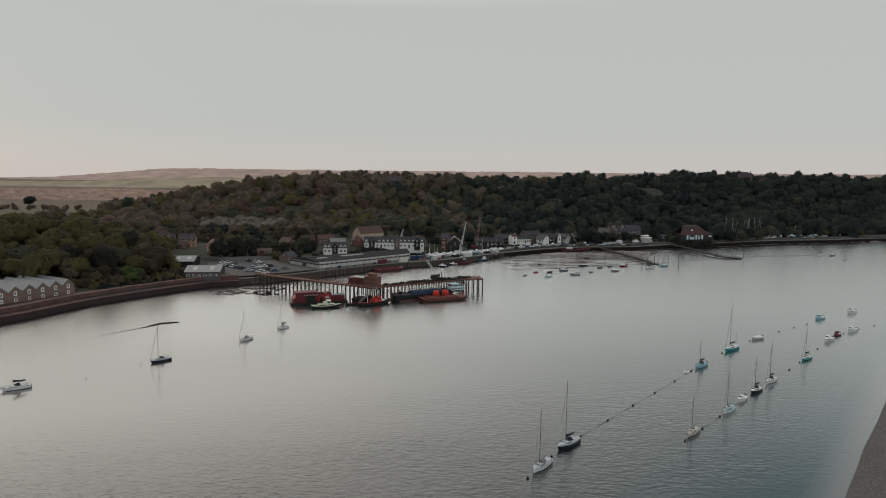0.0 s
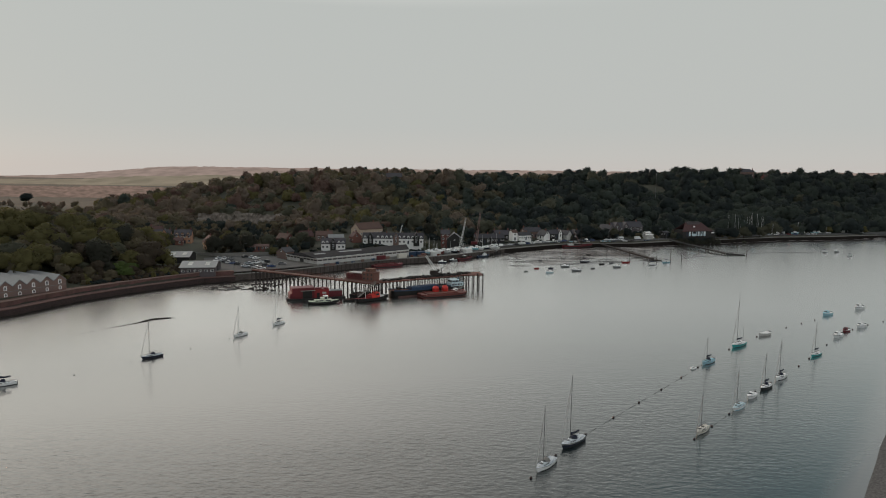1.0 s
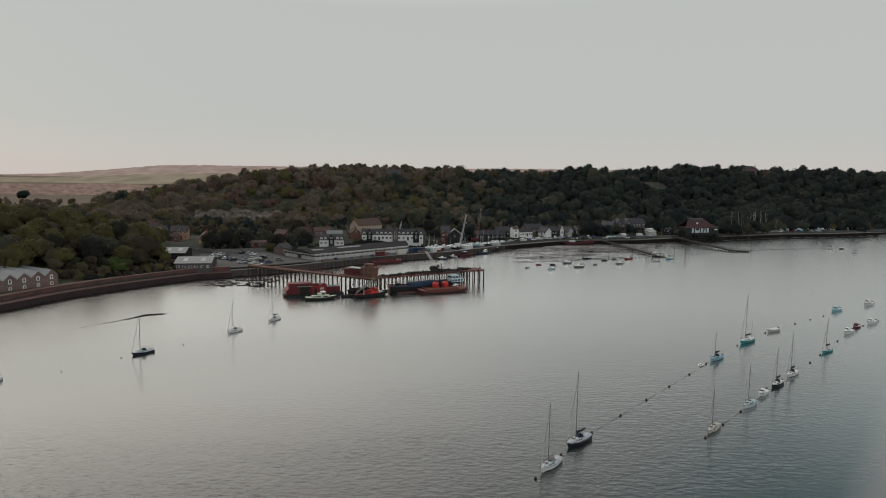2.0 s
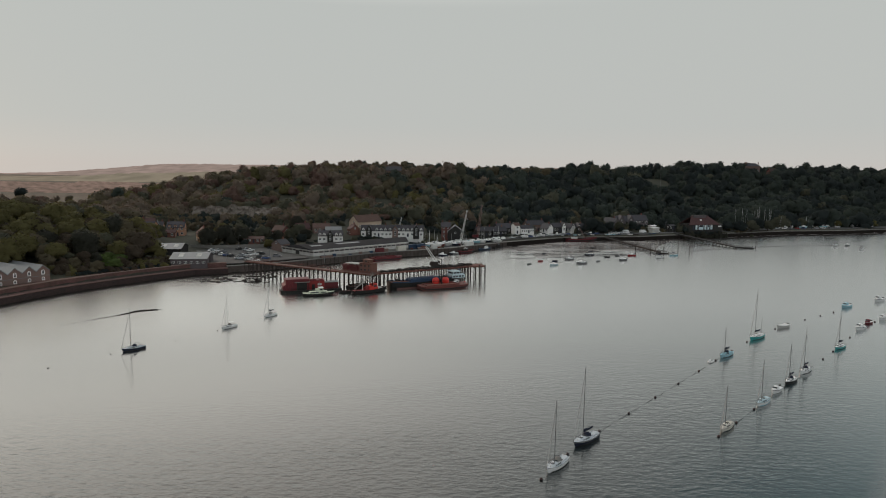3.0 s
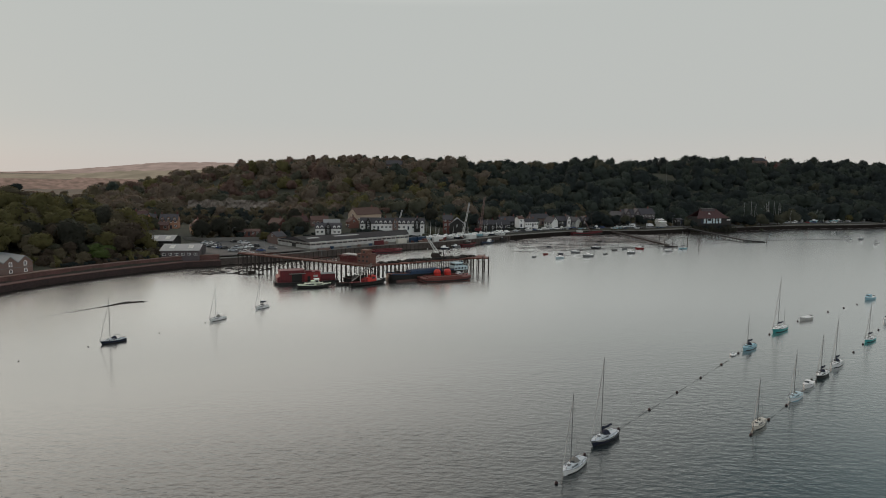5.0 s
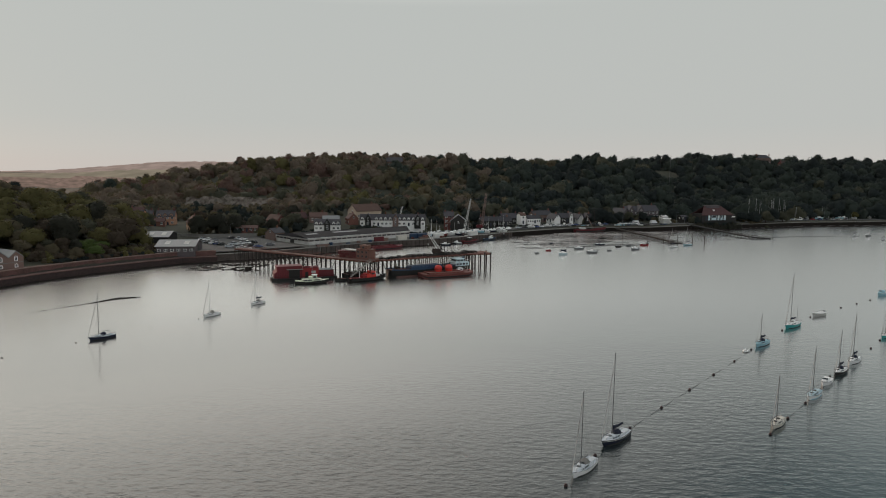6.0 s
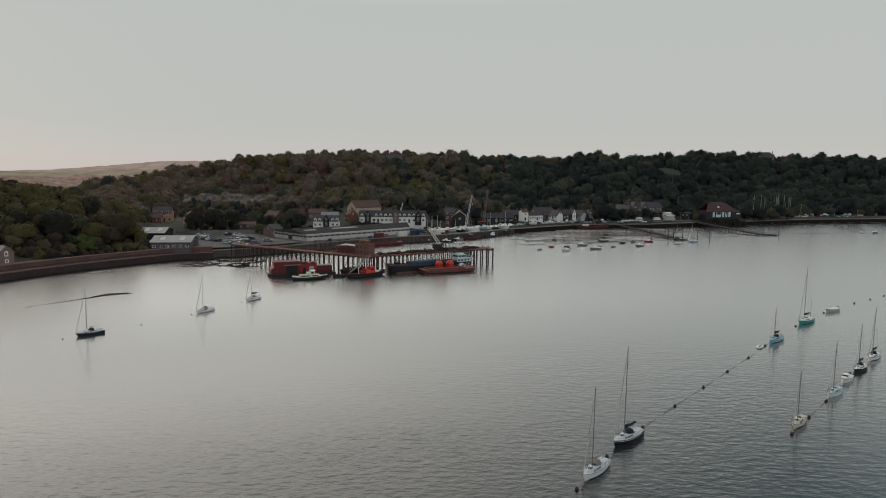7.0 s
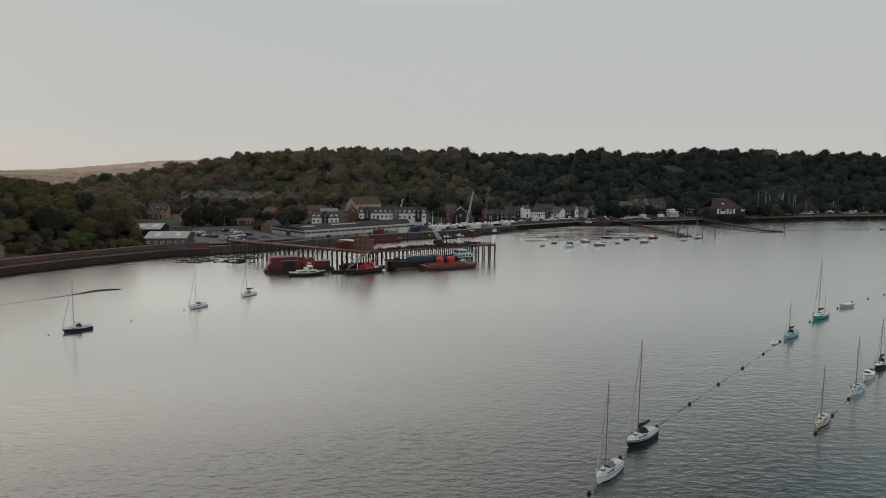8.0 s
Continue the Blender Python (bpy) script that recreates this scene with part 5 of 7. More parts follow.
def warehouse():
    """Long low warehouse on the quay: pale walls, ribbon windows, shallow dark roof with rooflights."""
    a, b, c, d = P(-50.2, 303), P(-10.5, 340), P(-14, 361), P(-67, 319)
    cx = (a + b + c + d) / 4
    z0, e, r = 2.62 * K, 2.62 * K + 4.2, 2.62 * K + 6.0
    w = thing("warehouse", "long low warehouse with pale walls and shallow dark roof", "warehouse", m=Matrix.Translation((0, 0, 0)))
    ring = [a, b, c, d]
    s = Shape()
    s.prism([(p.x, p.y) for p in ring], z0 - 1, e)
    part("wall", s, GRIMY, w, "stained pale painted wall")
    m1, m2 = (a + d) / 2, (b + c) / 2
    grow = [cx + (p - cx) * 1.015 for p in ring]
    lo = [(p.x, p.y, e + .02) for p in grow]
    hi = [(m1.x, m1.y, r), (m2.x, m2.y, r)]
    s = Shape()
    s.add(lo + hi, [(0, 1, 5, 4), (2, 3, 4, 5), (1, 2, 5), (3, 0, 4), (3, 2, 1, 0)])
    rf = part("roof", s, ASBEST, w, "shallow dark weathered roof")
    for p, q, n, skip in ((a, b, 20, ()), (d, a, 9, (4,))):
        t = (q - p).normalized()
        turn = heading(p, q)
        L = (q - p).length
        for i in range(n):
            pt = p + t * (L * (i + .5) / n)
            if i in skip:
                part("roller_door", Shape().box(-1.6, -.06, 0, 1.6, .04, 3.2), BLACK, w, m=Matrix.Translation((pt.x, pt.y, z0)) @ pose(0, 0, 0, 0, 0, turn))
            else:
                o = part("window", DWIN, None, w, m=Matrix.Translation((pt.x, pt.y, z0 + 2.75)) @ pose(0, 0, 0, 0, 0, turn) @ Matrix.Diagonal((L / n * .86, 1, 0.8, 1)))
                part("pane", PANE, None, o)
        part("plinth", Shape().box(0, -.09, -1, L, .0, 1.2), CONCRETE, w, m=Matrix.Translation((p.x, p.y, z0)) @ pose(0, 0, 0, 0, 0, turn))
        part("gutter", Shape().box(-.3, -.35, 4.15, L + .3, -.05, 4.36), WSTEEL, w, m=Matrix.Translation((p.x, p.y, z0)) @ pose(0, 0, 0, 0, 0, turn))
    for f0, f1, g in ((0.06, 0.16, 0.55), (0.30, 0.52, 0.6), (0.62, 0.75, 0.6)):
        p, q = (a * (1 - g) + m1 * g), (b * (1 - g) + m2 * g)
        u, v = p.lerp(q, f0), p.lerp(q, f1)
        zz = e + (r - e) * g + .1
        n = (m1 - a).normalized()
        up = (r - e) / (m1 - a).length
        s = Shape()
        v4 = [(u.x, u.y, zz), (v.x, v.y, zz), (v.x + n.x * 2, v.y + n.y * 2, zz + up * 2), (u.x + n.x * 2, u.y + n.y * 2, zz + up * 2)]
        s.add(v4 + [(x, y, z - .2) for x, y, z in v4], [(0, 1, 2, 3), (0, 4, 5, 1), (1, 5, 6, 2), (2, 6, 7, 3), (3, 7, 4, 0)])
        part("rooflight", s, SHEET, rf)


warehouse()
# small things on the quay beside the warehouse
house(-69.5, 327, 3.5, 7, 6.5, 3.4, 5.6, 60, BROWNBRICK, SLATE, "brown brick office beside the warehouse", cols=3, chimneys=1, category="office")


# ---- boats ----
def hull_shape(L, B, free, draft=0.35, transom=0.72, sheer=0.25, fullness=0.45, flare=0.82, rake=0.09):
    """Hull along +x (bow), waterline at z=0, with a raked stem. Returns hull and deck shapes and the sheer line."""
    rings, edge = [], []
    for u in (0, .06, .15, .25, .36, .47, .58, .68, .77, .85, .91, .96, 1.0):
        x = -L / 2 + L * u * (1 - rake)
        if u < fullness:
            w = transom + (1 - transom) * math.sin(math.pi / 2 * u / fullness)
        else:
            w = math.cos(math.pi / 2 * ((u - fullness) / (1 - fullness)) ** 1.45)
        w = max(w, 0.012) * B / 2
        top = free * (1 + sheer * (2 * u - 0.9) ** 2 + 0.12 * u)
        bow = rake * L * max(0, (u - 0.4) / 0.6) ** 1.6
        fine = flare * (1 - 0.42 * max(0, u - 0.45) ** 1.2)
        rings.append([(x + bow, -w, top), (x + bow * .45, -w * (fine + .10), top * .45), (x, -w * fine, 0.0), (x - bow * .3, -w * .4, -draft), (x - bow * .3, w * .4, -draft), (x, w * fine, 0.0), (x + bow * .45, w * (fine + .10), top * .45), (x + bow, w, top)])
        edge.append((x + bow, w, top))
    h = Shape()
    h.loft(rings)
    d = Shape()
    d.loft([[(x, -w * .97, z - .03), (x, 0, z + .05), (x, w * .97, z - .03)] for x, w, z in edge], caps=False)
    return h, d, edge


def stripe_shape(edge, z_lo, z_hi, out=0.012):
    s = Shape()
    for sg in (1, -1):
        s.loft([[(x, sg * (w + out), z * z_lo), (x, sg * (w + out), z * z_hi)] for x, w, z in edge], caps=False)
    return s


def yacht(x, y, turn, L, mast, hull, label, deck=None, hood=CANVAS, cover=CANVAS, boot=None, mizzen=0.0, cabin=True, group="moored yachts", z=0.0, name="yacht", spar=None, furled=True, stripe=None):
    """A moored sailing yacht with bare mast, sail stowed on the boom."""
    B = 0.31 * L
    free = 0.098 * L
    deck, spar = deck or WHITE, spar or ALLOY
    b = thing(name, label, "sailboat", m=at(x, y, z, turn), group=group)
    h, d, edge = hull_shape(L, B, free)
    hb = part("hull", h, hull, b, smooth=True)
    wl = [(-L / 2 + (px + L / 2) * .93, w * .845 * (1 - .22 * max(0, px / L)), 1) for px, w, _ in edge[:-2]]
    part("bootline", stripe_shape(wl, -.03, 0.13, .012), boot or BLACK, hb)
    if stripe:
        part("sheer_stripe", stripe_shape(edge, .80, .88, .012), stripe, hb)
    part("deck", d, deck, b)
    part("toerail", stripe_shape(edge, 0.98, 1.05, -.015), TIMBER if hull is CREAM else WSTEEL if hull is not WHITE else ROPE, b)
    top = free * 1.08
    if cabin:
        c = Shape()
        rings = []
        for u, w, hh in ((-.07, .31, 1.0), (.02, .32, 1.05), (.12, .29, .98), (.22, .23, .8), (.30, .14, .5), (.33, .08, .15)):
            rings.append([(u * L, -w * B, top - .06), (u * L, -w * B * .97, top + .16 * hh), (u * L, -w * B * .80, top + .38 * hh), (u * L, 0, top + .47 * hh), (u * L, w * B * .80, top + .38 * hh), (u * L, w * B * .97, top + .16 * hh), (u * L, w * B, top - .06)])
        c.loft(rings)
        cb = part("cabin", c, deck, b)
        for sg in (1, -1):
            for u0, u1, w in ((-.04, .03, .313), (.05, .11, .303), (.14, .18, .272)):
                part("cabin_window", Shape().box(u0 * L, sg * w * B - .035, top + .07, u1 * L, sg * w * B + .035, top + .25), GLASS, cb)
        part("hatch", Shape().box(.15 * L, -.26, top + .40, .15 * L + .52, .26, top + .47), GLASS, cb)
        part("companionway", Shape().box(-.10 * L, -.28, top + .2, .0 * L, .28, top + .52), TIMBER, cb)
        ck = part("cockpit", Shape().box(-.42 * L, -.2 * B, top - .06, -.075 * L, .2 * B, top + .03), TIMBER, b, "dark cockpit well")
        for sg in (1, -1):
            part("coaming", Shape().loft([[(u * L, sg * .21 * B, top - .02), (u * L, sg * .22 * B, top + .2), (u * L, sg * .26 * B, top + .2), (u * L, sg * .29 * B, top - .02)] for u in (-.43, -.07)]), deck, ck)
        part("tiller", Shape().rod((-.47 * L, 0, top + .3), (-.30 * L, .05, top + .5), .03, .02, 5), DECK, ck)
    if hood:
        s = Shape()
        rings = []
        for u, hh, ww in ((-.135, .82, .95), (-.09, .98, 1.0), (-.03, .95, 1.0), (.03, .62, .95), (.055, .38, .9)):
            rings.append([(u * L, -.27 * B * ww, top + .1), (u * L, -.255 * B * ww, top + hh * .62), (u * L, -.16 * B * ww, top + hh * .93), (u * L, 0, top + hh), (u * L, .16 * B * ww, top + hh * .93), (u * L, .255 * B * ww, top + hh * .62), (u * L, .27 * B * ww, top + .1)])
        s.loft(rings)
        sh = part("sprayhood", s, hood, b, "canvas sprayhood", smooth=True)
        part("hood_window", Shape().add([(.033 * L, -.15 * B, top + .62), (.033 * L, .15 * B, top + .62), (.056 * L, .15 * B, top + .44), (.056 * L, -.15 * B, top + .44), (.04 * L, -.15 * B, top + .66), (.04 * L, .15 * B, top + .66), (.063 * L, .15 * B, top + .48), (.063 * L, -.15 * B, top + .48)],
                                         [(4, 7, 6, 5), (0, 1, 2, 3), (0, 4, 5, 1), (2, 6, 7, 3)]), GLASS, sh)
    mx = .10 * L
    if mast:
        ms = part("mast", Shape().rod((mx, 0, top), (mx - .1, 0, mast), .075, .05, 7), spar, b)
        part("spreader", Shape().rod((mx - .05, -.55, mast * .6), (mx - .05, .55, mast * .6), .028, .028, 4).rod((mx - .08, -.4, mast * .82), (mx - .08, .4, mast * .82), .022, .022, 4), spar, ms)
        part("masthead", Shape().box(mx - .22, -.04, mast, mx + .05, .04, mast + .1).rod((mx - .2, 0, mast + .1), (mx - .2, 0, mast + .7), .012, .012, 3), spar, ms)
        rig = Shape()
        for sg in (1, -1):
            rig.rod((mx - .08, 0, mast * .97), (mx - .06, sg * .55, mast * .6), .008, .008, 3)
            rig.rod((mx - .06, sg * .55, mast * .6), (mx - .15, sg * .45 * B, top), .008, .008, 3)
            rig.rod((mx, 0, mast * .6), (mx + .3, sg * .42 * B, top), .007, .007, 3)
        rig.rod((mx - .09, 0, mast * .98), (.49 * L, 0, top * 1.1), .012, .012, 4)
        rig.rod((mx - .1, 0, mast), (-.49 * L, 0, top), .008, .008, 3)
        part("rigging", rig, ALLOY, b)
        if furled and mast > 8:
            f0, f1 = Vector((.48 * L, 0, top * 1.1 + .35)), Vector((mx - .07, 0, mast * .93))
            part("furled_headsail", Shape().rod(f0, f0.lerp(f1, .5), .05, .06, 6).rod(f0.lerp(f1, .5), f1, .06, .025, 6), GRIMY, b, "rolled headsail on the forestay")
        bm = part("boom", Shape().rod((mx - .1, 0, top + 1.25), (-.32 * L, 0, top + 1.12), .06, .05, 6), spar, b)
        if cover:
            s = Shape()
            s.loft([[(mx - .08 - u * (.41 * L), yy * (1 - .45 * u), top + 1.25 + zz * (1 - .5 * u) + .07 * math.sin(9 * u)) for yy, zz in ((-.17, 0), (-.13, .3), (0, .5), (.13, .3), (.17, 0), (0, -.1), (-.17, 0))] for u in (0, .15, .3, .5, .7, .85, 1)])
            part("sail_cover", s, cover, bm, smooth=True)
    if mizzen:
        part("mizzen_mast", Shape().rod((-.40 * L, 0, top), (-.41 * L, 0, mizzen), .06, .04, 6), spar, b)
    rl = Shape()
    for sg in (1, -1):
        pts = [(px, sg * w * .93, zz) for px, w, zz in edge[::2]]
        for p in pts:
            rl.rod(p, (p[0], p[1], p[2] + .55), .018, .018, 4)
        for p, q in zip(pts, pts[1:]):
            for up in (.28, .54):
                rl.rod((p[0], p[1], p[2] + up), (q[0], q[1], q[2] + up), .01, .01, 3)
    tail = edge[0]
    rl.rod((tail[0], -tail[1] * .93, tail[2] + .54), (tail[0], tail[1] * .93, tail[2] + .54), .018, .018, 4)
    part("guardrail", rl, ALLOY, b)
    if L > 5.5:
        part("rudder", Shape().loft([[(-L / 2 - .28, -.04, -.4), (-L / 2 - .16, -.04, free * .95), (-L / 2 + .03, -.04, free * .95), (-L / 2 + .03, -.04, -.4)], [(-L / 2 - .28, .04, -.4), (-L / 2 - .16, .04, free * .95), (-L / 2 + .03, .04, free * .95), (-L / 2 + .03, .04, -.4)]]), BLACK, b)
        part("bow_roller", Shape().box(.485 * L, -.07, free * 1.3, .515 * L, .07, free * 1.36), ALLOY, b)
    return b


def motorboat(x, y, turn, L, hull, label, cab=0.5, cabmat=None, z=0.0, group="moored boats", name="motorboat"):
    b = thing(name, label, "boat", m=at(x, y, z, turn), group=group)
    B, free = .36 * L, .14 * L
    h, d, edge = hull_shape(L, B, free, transom=.88)
    part("hull", h, hull, b, smooth=True)
    part("deck", d, WHITE if hull is not RED else TIMBER, b)
    part("gunwale", stripe_shape(edge, .93, 1.05, .02), BLACK if hull is WHITE else WHITE, b)
    if cab:
        t = free * 1.1
        s = Shape()
        s.loft([[(u * L, -w * B, t - .1), (u * L, -w * B * .85, t + hh), (u * L, w * B * .85, t + hh), (u * L, w * B, t - .1)] for u, w, hh in ((-.12, .34, cab * 1.8), (.12, .34, cab * 1.8), (.2, .31, cab), (.34, .2, cab * .5))])
        c = part("cabin", s, cabmat or WHITE, b)
        part("windscreen", Shape().add([(.125 * L, -.27 * B, t + cab * 1.65), (.125 * L, .27 * B, t + cab * 1.65), (.195 * L, .28 * B, t + cab * 1.05), (.195 * L, -.28 * B, t + cab * 1.05), (.135 * L, -.27 * B, t + cab * 1.72), (.135 * L, .27 * B, t + cab * 1.72), (.21 * L, .28 * B, t + cab * 1.08), (.21 * L, -.28 * B, t + cab * 1.08)],
                                      [(4, 5, 6, 7), (0, 3, 2, 1), (0, 1, 5, 4), (2, 3, 7, 6)]), GLASS, c)
    part("outboard", Shape().box(-L / 2 - .35, -.18, free * .3, -L / 2, .18, free + .5), BLACK, b)
    return b


def dinghy(x, y, turn, L, hull, label, z=0.0, group="tenders and dinghies"):
    b = thing("dinghy", label, "dinghy", m=at(x, y, z, turn), group=group)
    h, d, edge = hull_shape(L, .4 * L, .13 * L, draft=.15)
    part("hull", h, hull, b, smooth=True)
    part("interior", d, TIMBER, b, m=pose(0, 0, -.08))
    part("thwart", Shape().box(-.1 * L, -.17 * L, .1 * L, -.02 * L, .17 * L, .13 * L).box(.15 * L, -.14 * L, .1 * L, .22 * L, .14 * L, .13 * L), TIMBER, b)
    part("gunwale", stripe_shape(edge, .92, 1.08, .02), hull, b)
    return b


def inflatable(x, y, turn, L, label):
    b = thing("inflatable_dinghy", label, "dinghy", m=at(x, y, 0, turn), group="tenders and dinghies")
    pts = [(-.5 * L, -.2 * L), (.2 * L, -.2 * L), (.42 * L, -.1 * L), (.5 * L, 0), (.42 * L, .1 * L), (.2 * L, .2 * L), (-.5 * L, .2 * L)]
    s = Shape()
    for p, q in zip(pts, pts[1:]):
        s.rod((*p, .2), (*q, .2), .22, .22, 8)
    part("tube", s, WHITE, b, smooth=True)
    part("floor", Shape().box(-.48 * L, -.18 * L, .03, .3 * L, .18 * L, .12), TIMBER, b)
    return b


TROT = 49.0           # the mooring lines run this way, bows to the south-west
BOW = TROT + 180
yacht(18.9, 103.2, BOW + 4, 7.0, 11.4, WHITE, "white yacht with white deck and grey sprayhood", deck=ICYDECK, hood=CONCRETE, cover=None, mizzen=0, boot=BLACK, spar=ALLOY)
yacht(25.1, 112.4, BOW - 4, 7.6, 13.8, NAVY, "navy blue yacht with white deck and tall mast", deck=ICYDECK, hood=CANVAS, stripe=WSTEEL)
yacht(68.9, 162.6, BOW - 6, 6.8, 7.6, BLUE, "pale blue yacht with navy sprayhood", deck=BLUE, hood=CANVAS, boot=TIMBER)
yacht(84.0, 179.4, BOW - 8, 8.4, 14.6, TEAL, "turquoise yacht with white deck and dark cover", deck=WHITE, hood=None, boot=TIMBER, mizzen=6.0)
motorboat(97.2, 191.9, BOW - 20, 5.6, GRIMY, "low white open motor launch", cab=0.0)
motorboat(132.4, 220.8, BOW - 20, 5.6, BLUE, "sky blue motor cruiser with small cabin", cab=0.5, cabmat=BLUE)
motorboat(150.0, 231.6, BOW - 20, 5.8, WHITE, "white motor cruiser with grey cabin", cab=0.6)
yacht(49.9, 118.2, BOW, 5.9, 8.4, CREAM, "cream wooden yacht with brown cockpit and short mast", deck=CREAM, hood=None, boot=BLACK, cover=None, mizzen=0)
yacht(62.0, 130.6, BOW - 4, 6.3, 9.3, WHITE, "white and pale blue yacht with bare deck", deck=ICE, hood=None, boot=BLUE, cover=None)
motorboat(67.9, 137.3, BOW - 4, 4.6, WHITE, "small white covered motorboat", cab=0.35)
yacht(73.8, 143.3, BOW - 6, 6.2, 9.2, BLACK, "black-hulled yacht with dark sprayhood", hood=CANVAS)
yacht(80.7, 150.4, BOW - 6, 6.6, 10.8, WHITE, "white yacht with navy boom cover", hood=CANVAS)
yacht(100.1, 170.3, BOW - 10, 6.2, 9.5, TEAL, "small turquoise yacht with white cabin", hood=None)
motorboat(118.0, 190.7, BOW - 16, 5.4, WHITE, "white motor cruiser on its mooring", cab=0.5)
motorboat(124.5, 197.4, BOW - 16, 4.2, DKRED, "dark red motorboat beside a cruiser", cab=0.5, cabmat=DKRED)
motorboat(132.6, 203.0, BOW - 20, 5.4, WHITE, "white motor cruiser with open cockpit", cab=0.45)
inflatable(63.4, 157.6, BOW, 2.1, "small white inflatable dinghy on the mooring line")
yacht(-90.2, 141.6, BOW - 12, 6.6, 2.6, WHITE, "white yacht with dark boom cover", hood=CANVAS)
yacht(-67.6, 164.0, BOW - 2, 6.2, 10.9, NAVY, "navy blue yacht with pale deck and dark hood", deck=ICYDECK, hood=CANVAS, cover=None)
yacht(-52.2, 186.0, BOW + 8, 5.6, 9.6, WHITE, "small white yacht with grey hood", hood=CONCRETE, cover=None, spar=WSTEEL)
yacht(-44.9, 200.4, BOW + 8, 5.4, 9.0, WHITE, "small white yacht with dark boom cover", hood=CONCRETE, spar=WSTEEL)


def buoy(x, y, r=0.27):
    b = thing("mooring_buoy", "dark red round mooring buoy afloat", "buoy", m=at(x, y, 0), group="mooring buoys")
    part("float", BUOY_MESH, None, b, m=Matrix.Diagonal((r, r, r, 1)))
    part("ring", RING_MESH, None, b, m=Matrix.Diagonal((r, r, r, 1)))


BUOY_MESH = Shape().ball((0, 0, .35), 1, 1, .95, 10, 6).mesh("float", BUOY, True)
RING_MESH = Shape().rod((0, 0, 1.2), (0, 0, 1.55), .12, .12, 5).rod((-.2, 0, 1.5), (.2, 0, 1.5), .07, .07, 5).mesh("ring", RUST)
ROW1 = [(16.1, 99.2), (21.4, 107.5), (28.4, 116.6), (35.6, 124.9), (43.1, 133.5), (50.5, 141.9), (58.0, 150.5), (65.1, 158.9), (72.3, 166.9), (80.0, 175.8), (94.2, 189.9), (101.0, 195.9), (109.0, 201.9), (116.7, 207.5), (123.8, 212.8)]
ROW2 = [(47.2, 114.7), (52.8, 120.8), (58.9, 127.3), (64.9, 133.7), (70.1, 139.6), (76.8, 146.8), (83.6, 153.4), (90.5, 160.5), (96.8, 167.3), (103.0, 174.0), (109.4, 181.2), (128.1, 199.8), (136.8, 206.1), (145.0, 211.1)]
for x, y in ROW1 + ROW2:
    buoy(x, y)
for x, y in ((-78.9, 149.4), (-71.0, 160.3), (-61.0, 172.4), (-54.2, 183.0), (-46.9, 197.6)):
    buoy(x, y, 0.17)


def mooring_line(a, b):
    """A rope between two buoys that sags to the water half way."""
    n, r = 12, .024
    A, B = P(*a), P(*b)
    side = Vector((-(B - A).y, (B - A).x, 0)).normalized()
    rings = []
    for k in range(n + 1):
        p = A.lerp(B, k / n) + Vector((0, 0, -.03 + .30 * abs(2 * k / n - 1) ** 2 + .035 * math.sin(5 * k)))
        rings.append([tuple(p + side * r * math.cos(2 * math.pi * i / 5) + Vector((0, 0, r * math.sin(2 * math.pi * i / 5)))) for i in range(6)])
    thing("mooring_line", "thin dark rope strung between buoys", "rope", group="mooring lines", shape=Shape().loft(rings), mat=ROPE)


for a, b in list(zip(ROW1[2:9], ROW1[3:9])):
    mooring_line(a, b)
for k in (0, 1, 2, 3):
    mooring_line(ROW2[k], ROW2[k + 1])

# boats lying on and off the mudflat
for x, y, L, m, mast, lab in ((44.3, 311, 3.6, SHEET, 0, "grey"), (50.8, 320.8, 4.4, RED, 0, "red"), (57.6, 321.3, 4.6, NAVY, 0, "navy"), (54.7, 308.1, 5.4, ICE, 0, "pale blue"), (57, 348.7, 3.4, NAVY, 0, "navy"), (65.6, 327.9, 5.6, SHEET, 0, "grey"),
                              (70.3, 320.3, 4.0, NAVY, 0, "navy"), (68.5, 315, 5.8, SHEET, 0, "grey"), (79.3, 346, 6.4, NAVY, 8, "navy"), (87.5, 373.4, 5, BLACK, 0, "black"), (78.1, 322.9, 4, SHEET, 0, "grey"), (86.1, 337.7, 4.4, BLACK, 0, "black"),
                              (90.9, 327.8, 5.4, SHEET, 0, "grey"), (100.3, 345.4, 5.6, RED, 0, "red"), (92.3, 342.6, 5, SHEET, 0, "grey"), (111.3, 337.6, 6.4, WHITE, 10, "white"), (121.8, 347.2, 6.4, DBLUE, 10, "blue"), (235.3, 400.7, 7, WHITE, 8, "white"),
                              (242.9, 401.4, 6, SHEET, 0, "grey"), (238.7, 381.5, 6, WHITE, 8, "white"), (286, 392, 6.5, NAVY, 8, "navy"), (7, 337, 5, NAVY, 0, "navy"), (12.5, 343, 5, SHEET, 0, "grey")):
    zz = max(0.0, float(height([x], [y])[0])) + 0.03
    a = 195 + (x * 7.3) % 25
    if mast:
        yacht(x, y, a, L, mast, BLUE if m is DBLUE else m, "%s yacht moored off the mudflat" % lab, group="boats off the village", z=zz, hood=None)
    elif L > 5:
        motorboat(x, y, a, L, m, ("%s open motorboat lying off the mudflat" % (lab or "white")), cab=.4 if L > 5.3 else 0, z=zz, group="boats off the village")
    else:
        dinghy(x, y, a, L * .8, m, "%s rowing dinghy lying off the mudflat" % (lab or "white"), z=zz, group="boats off the village")


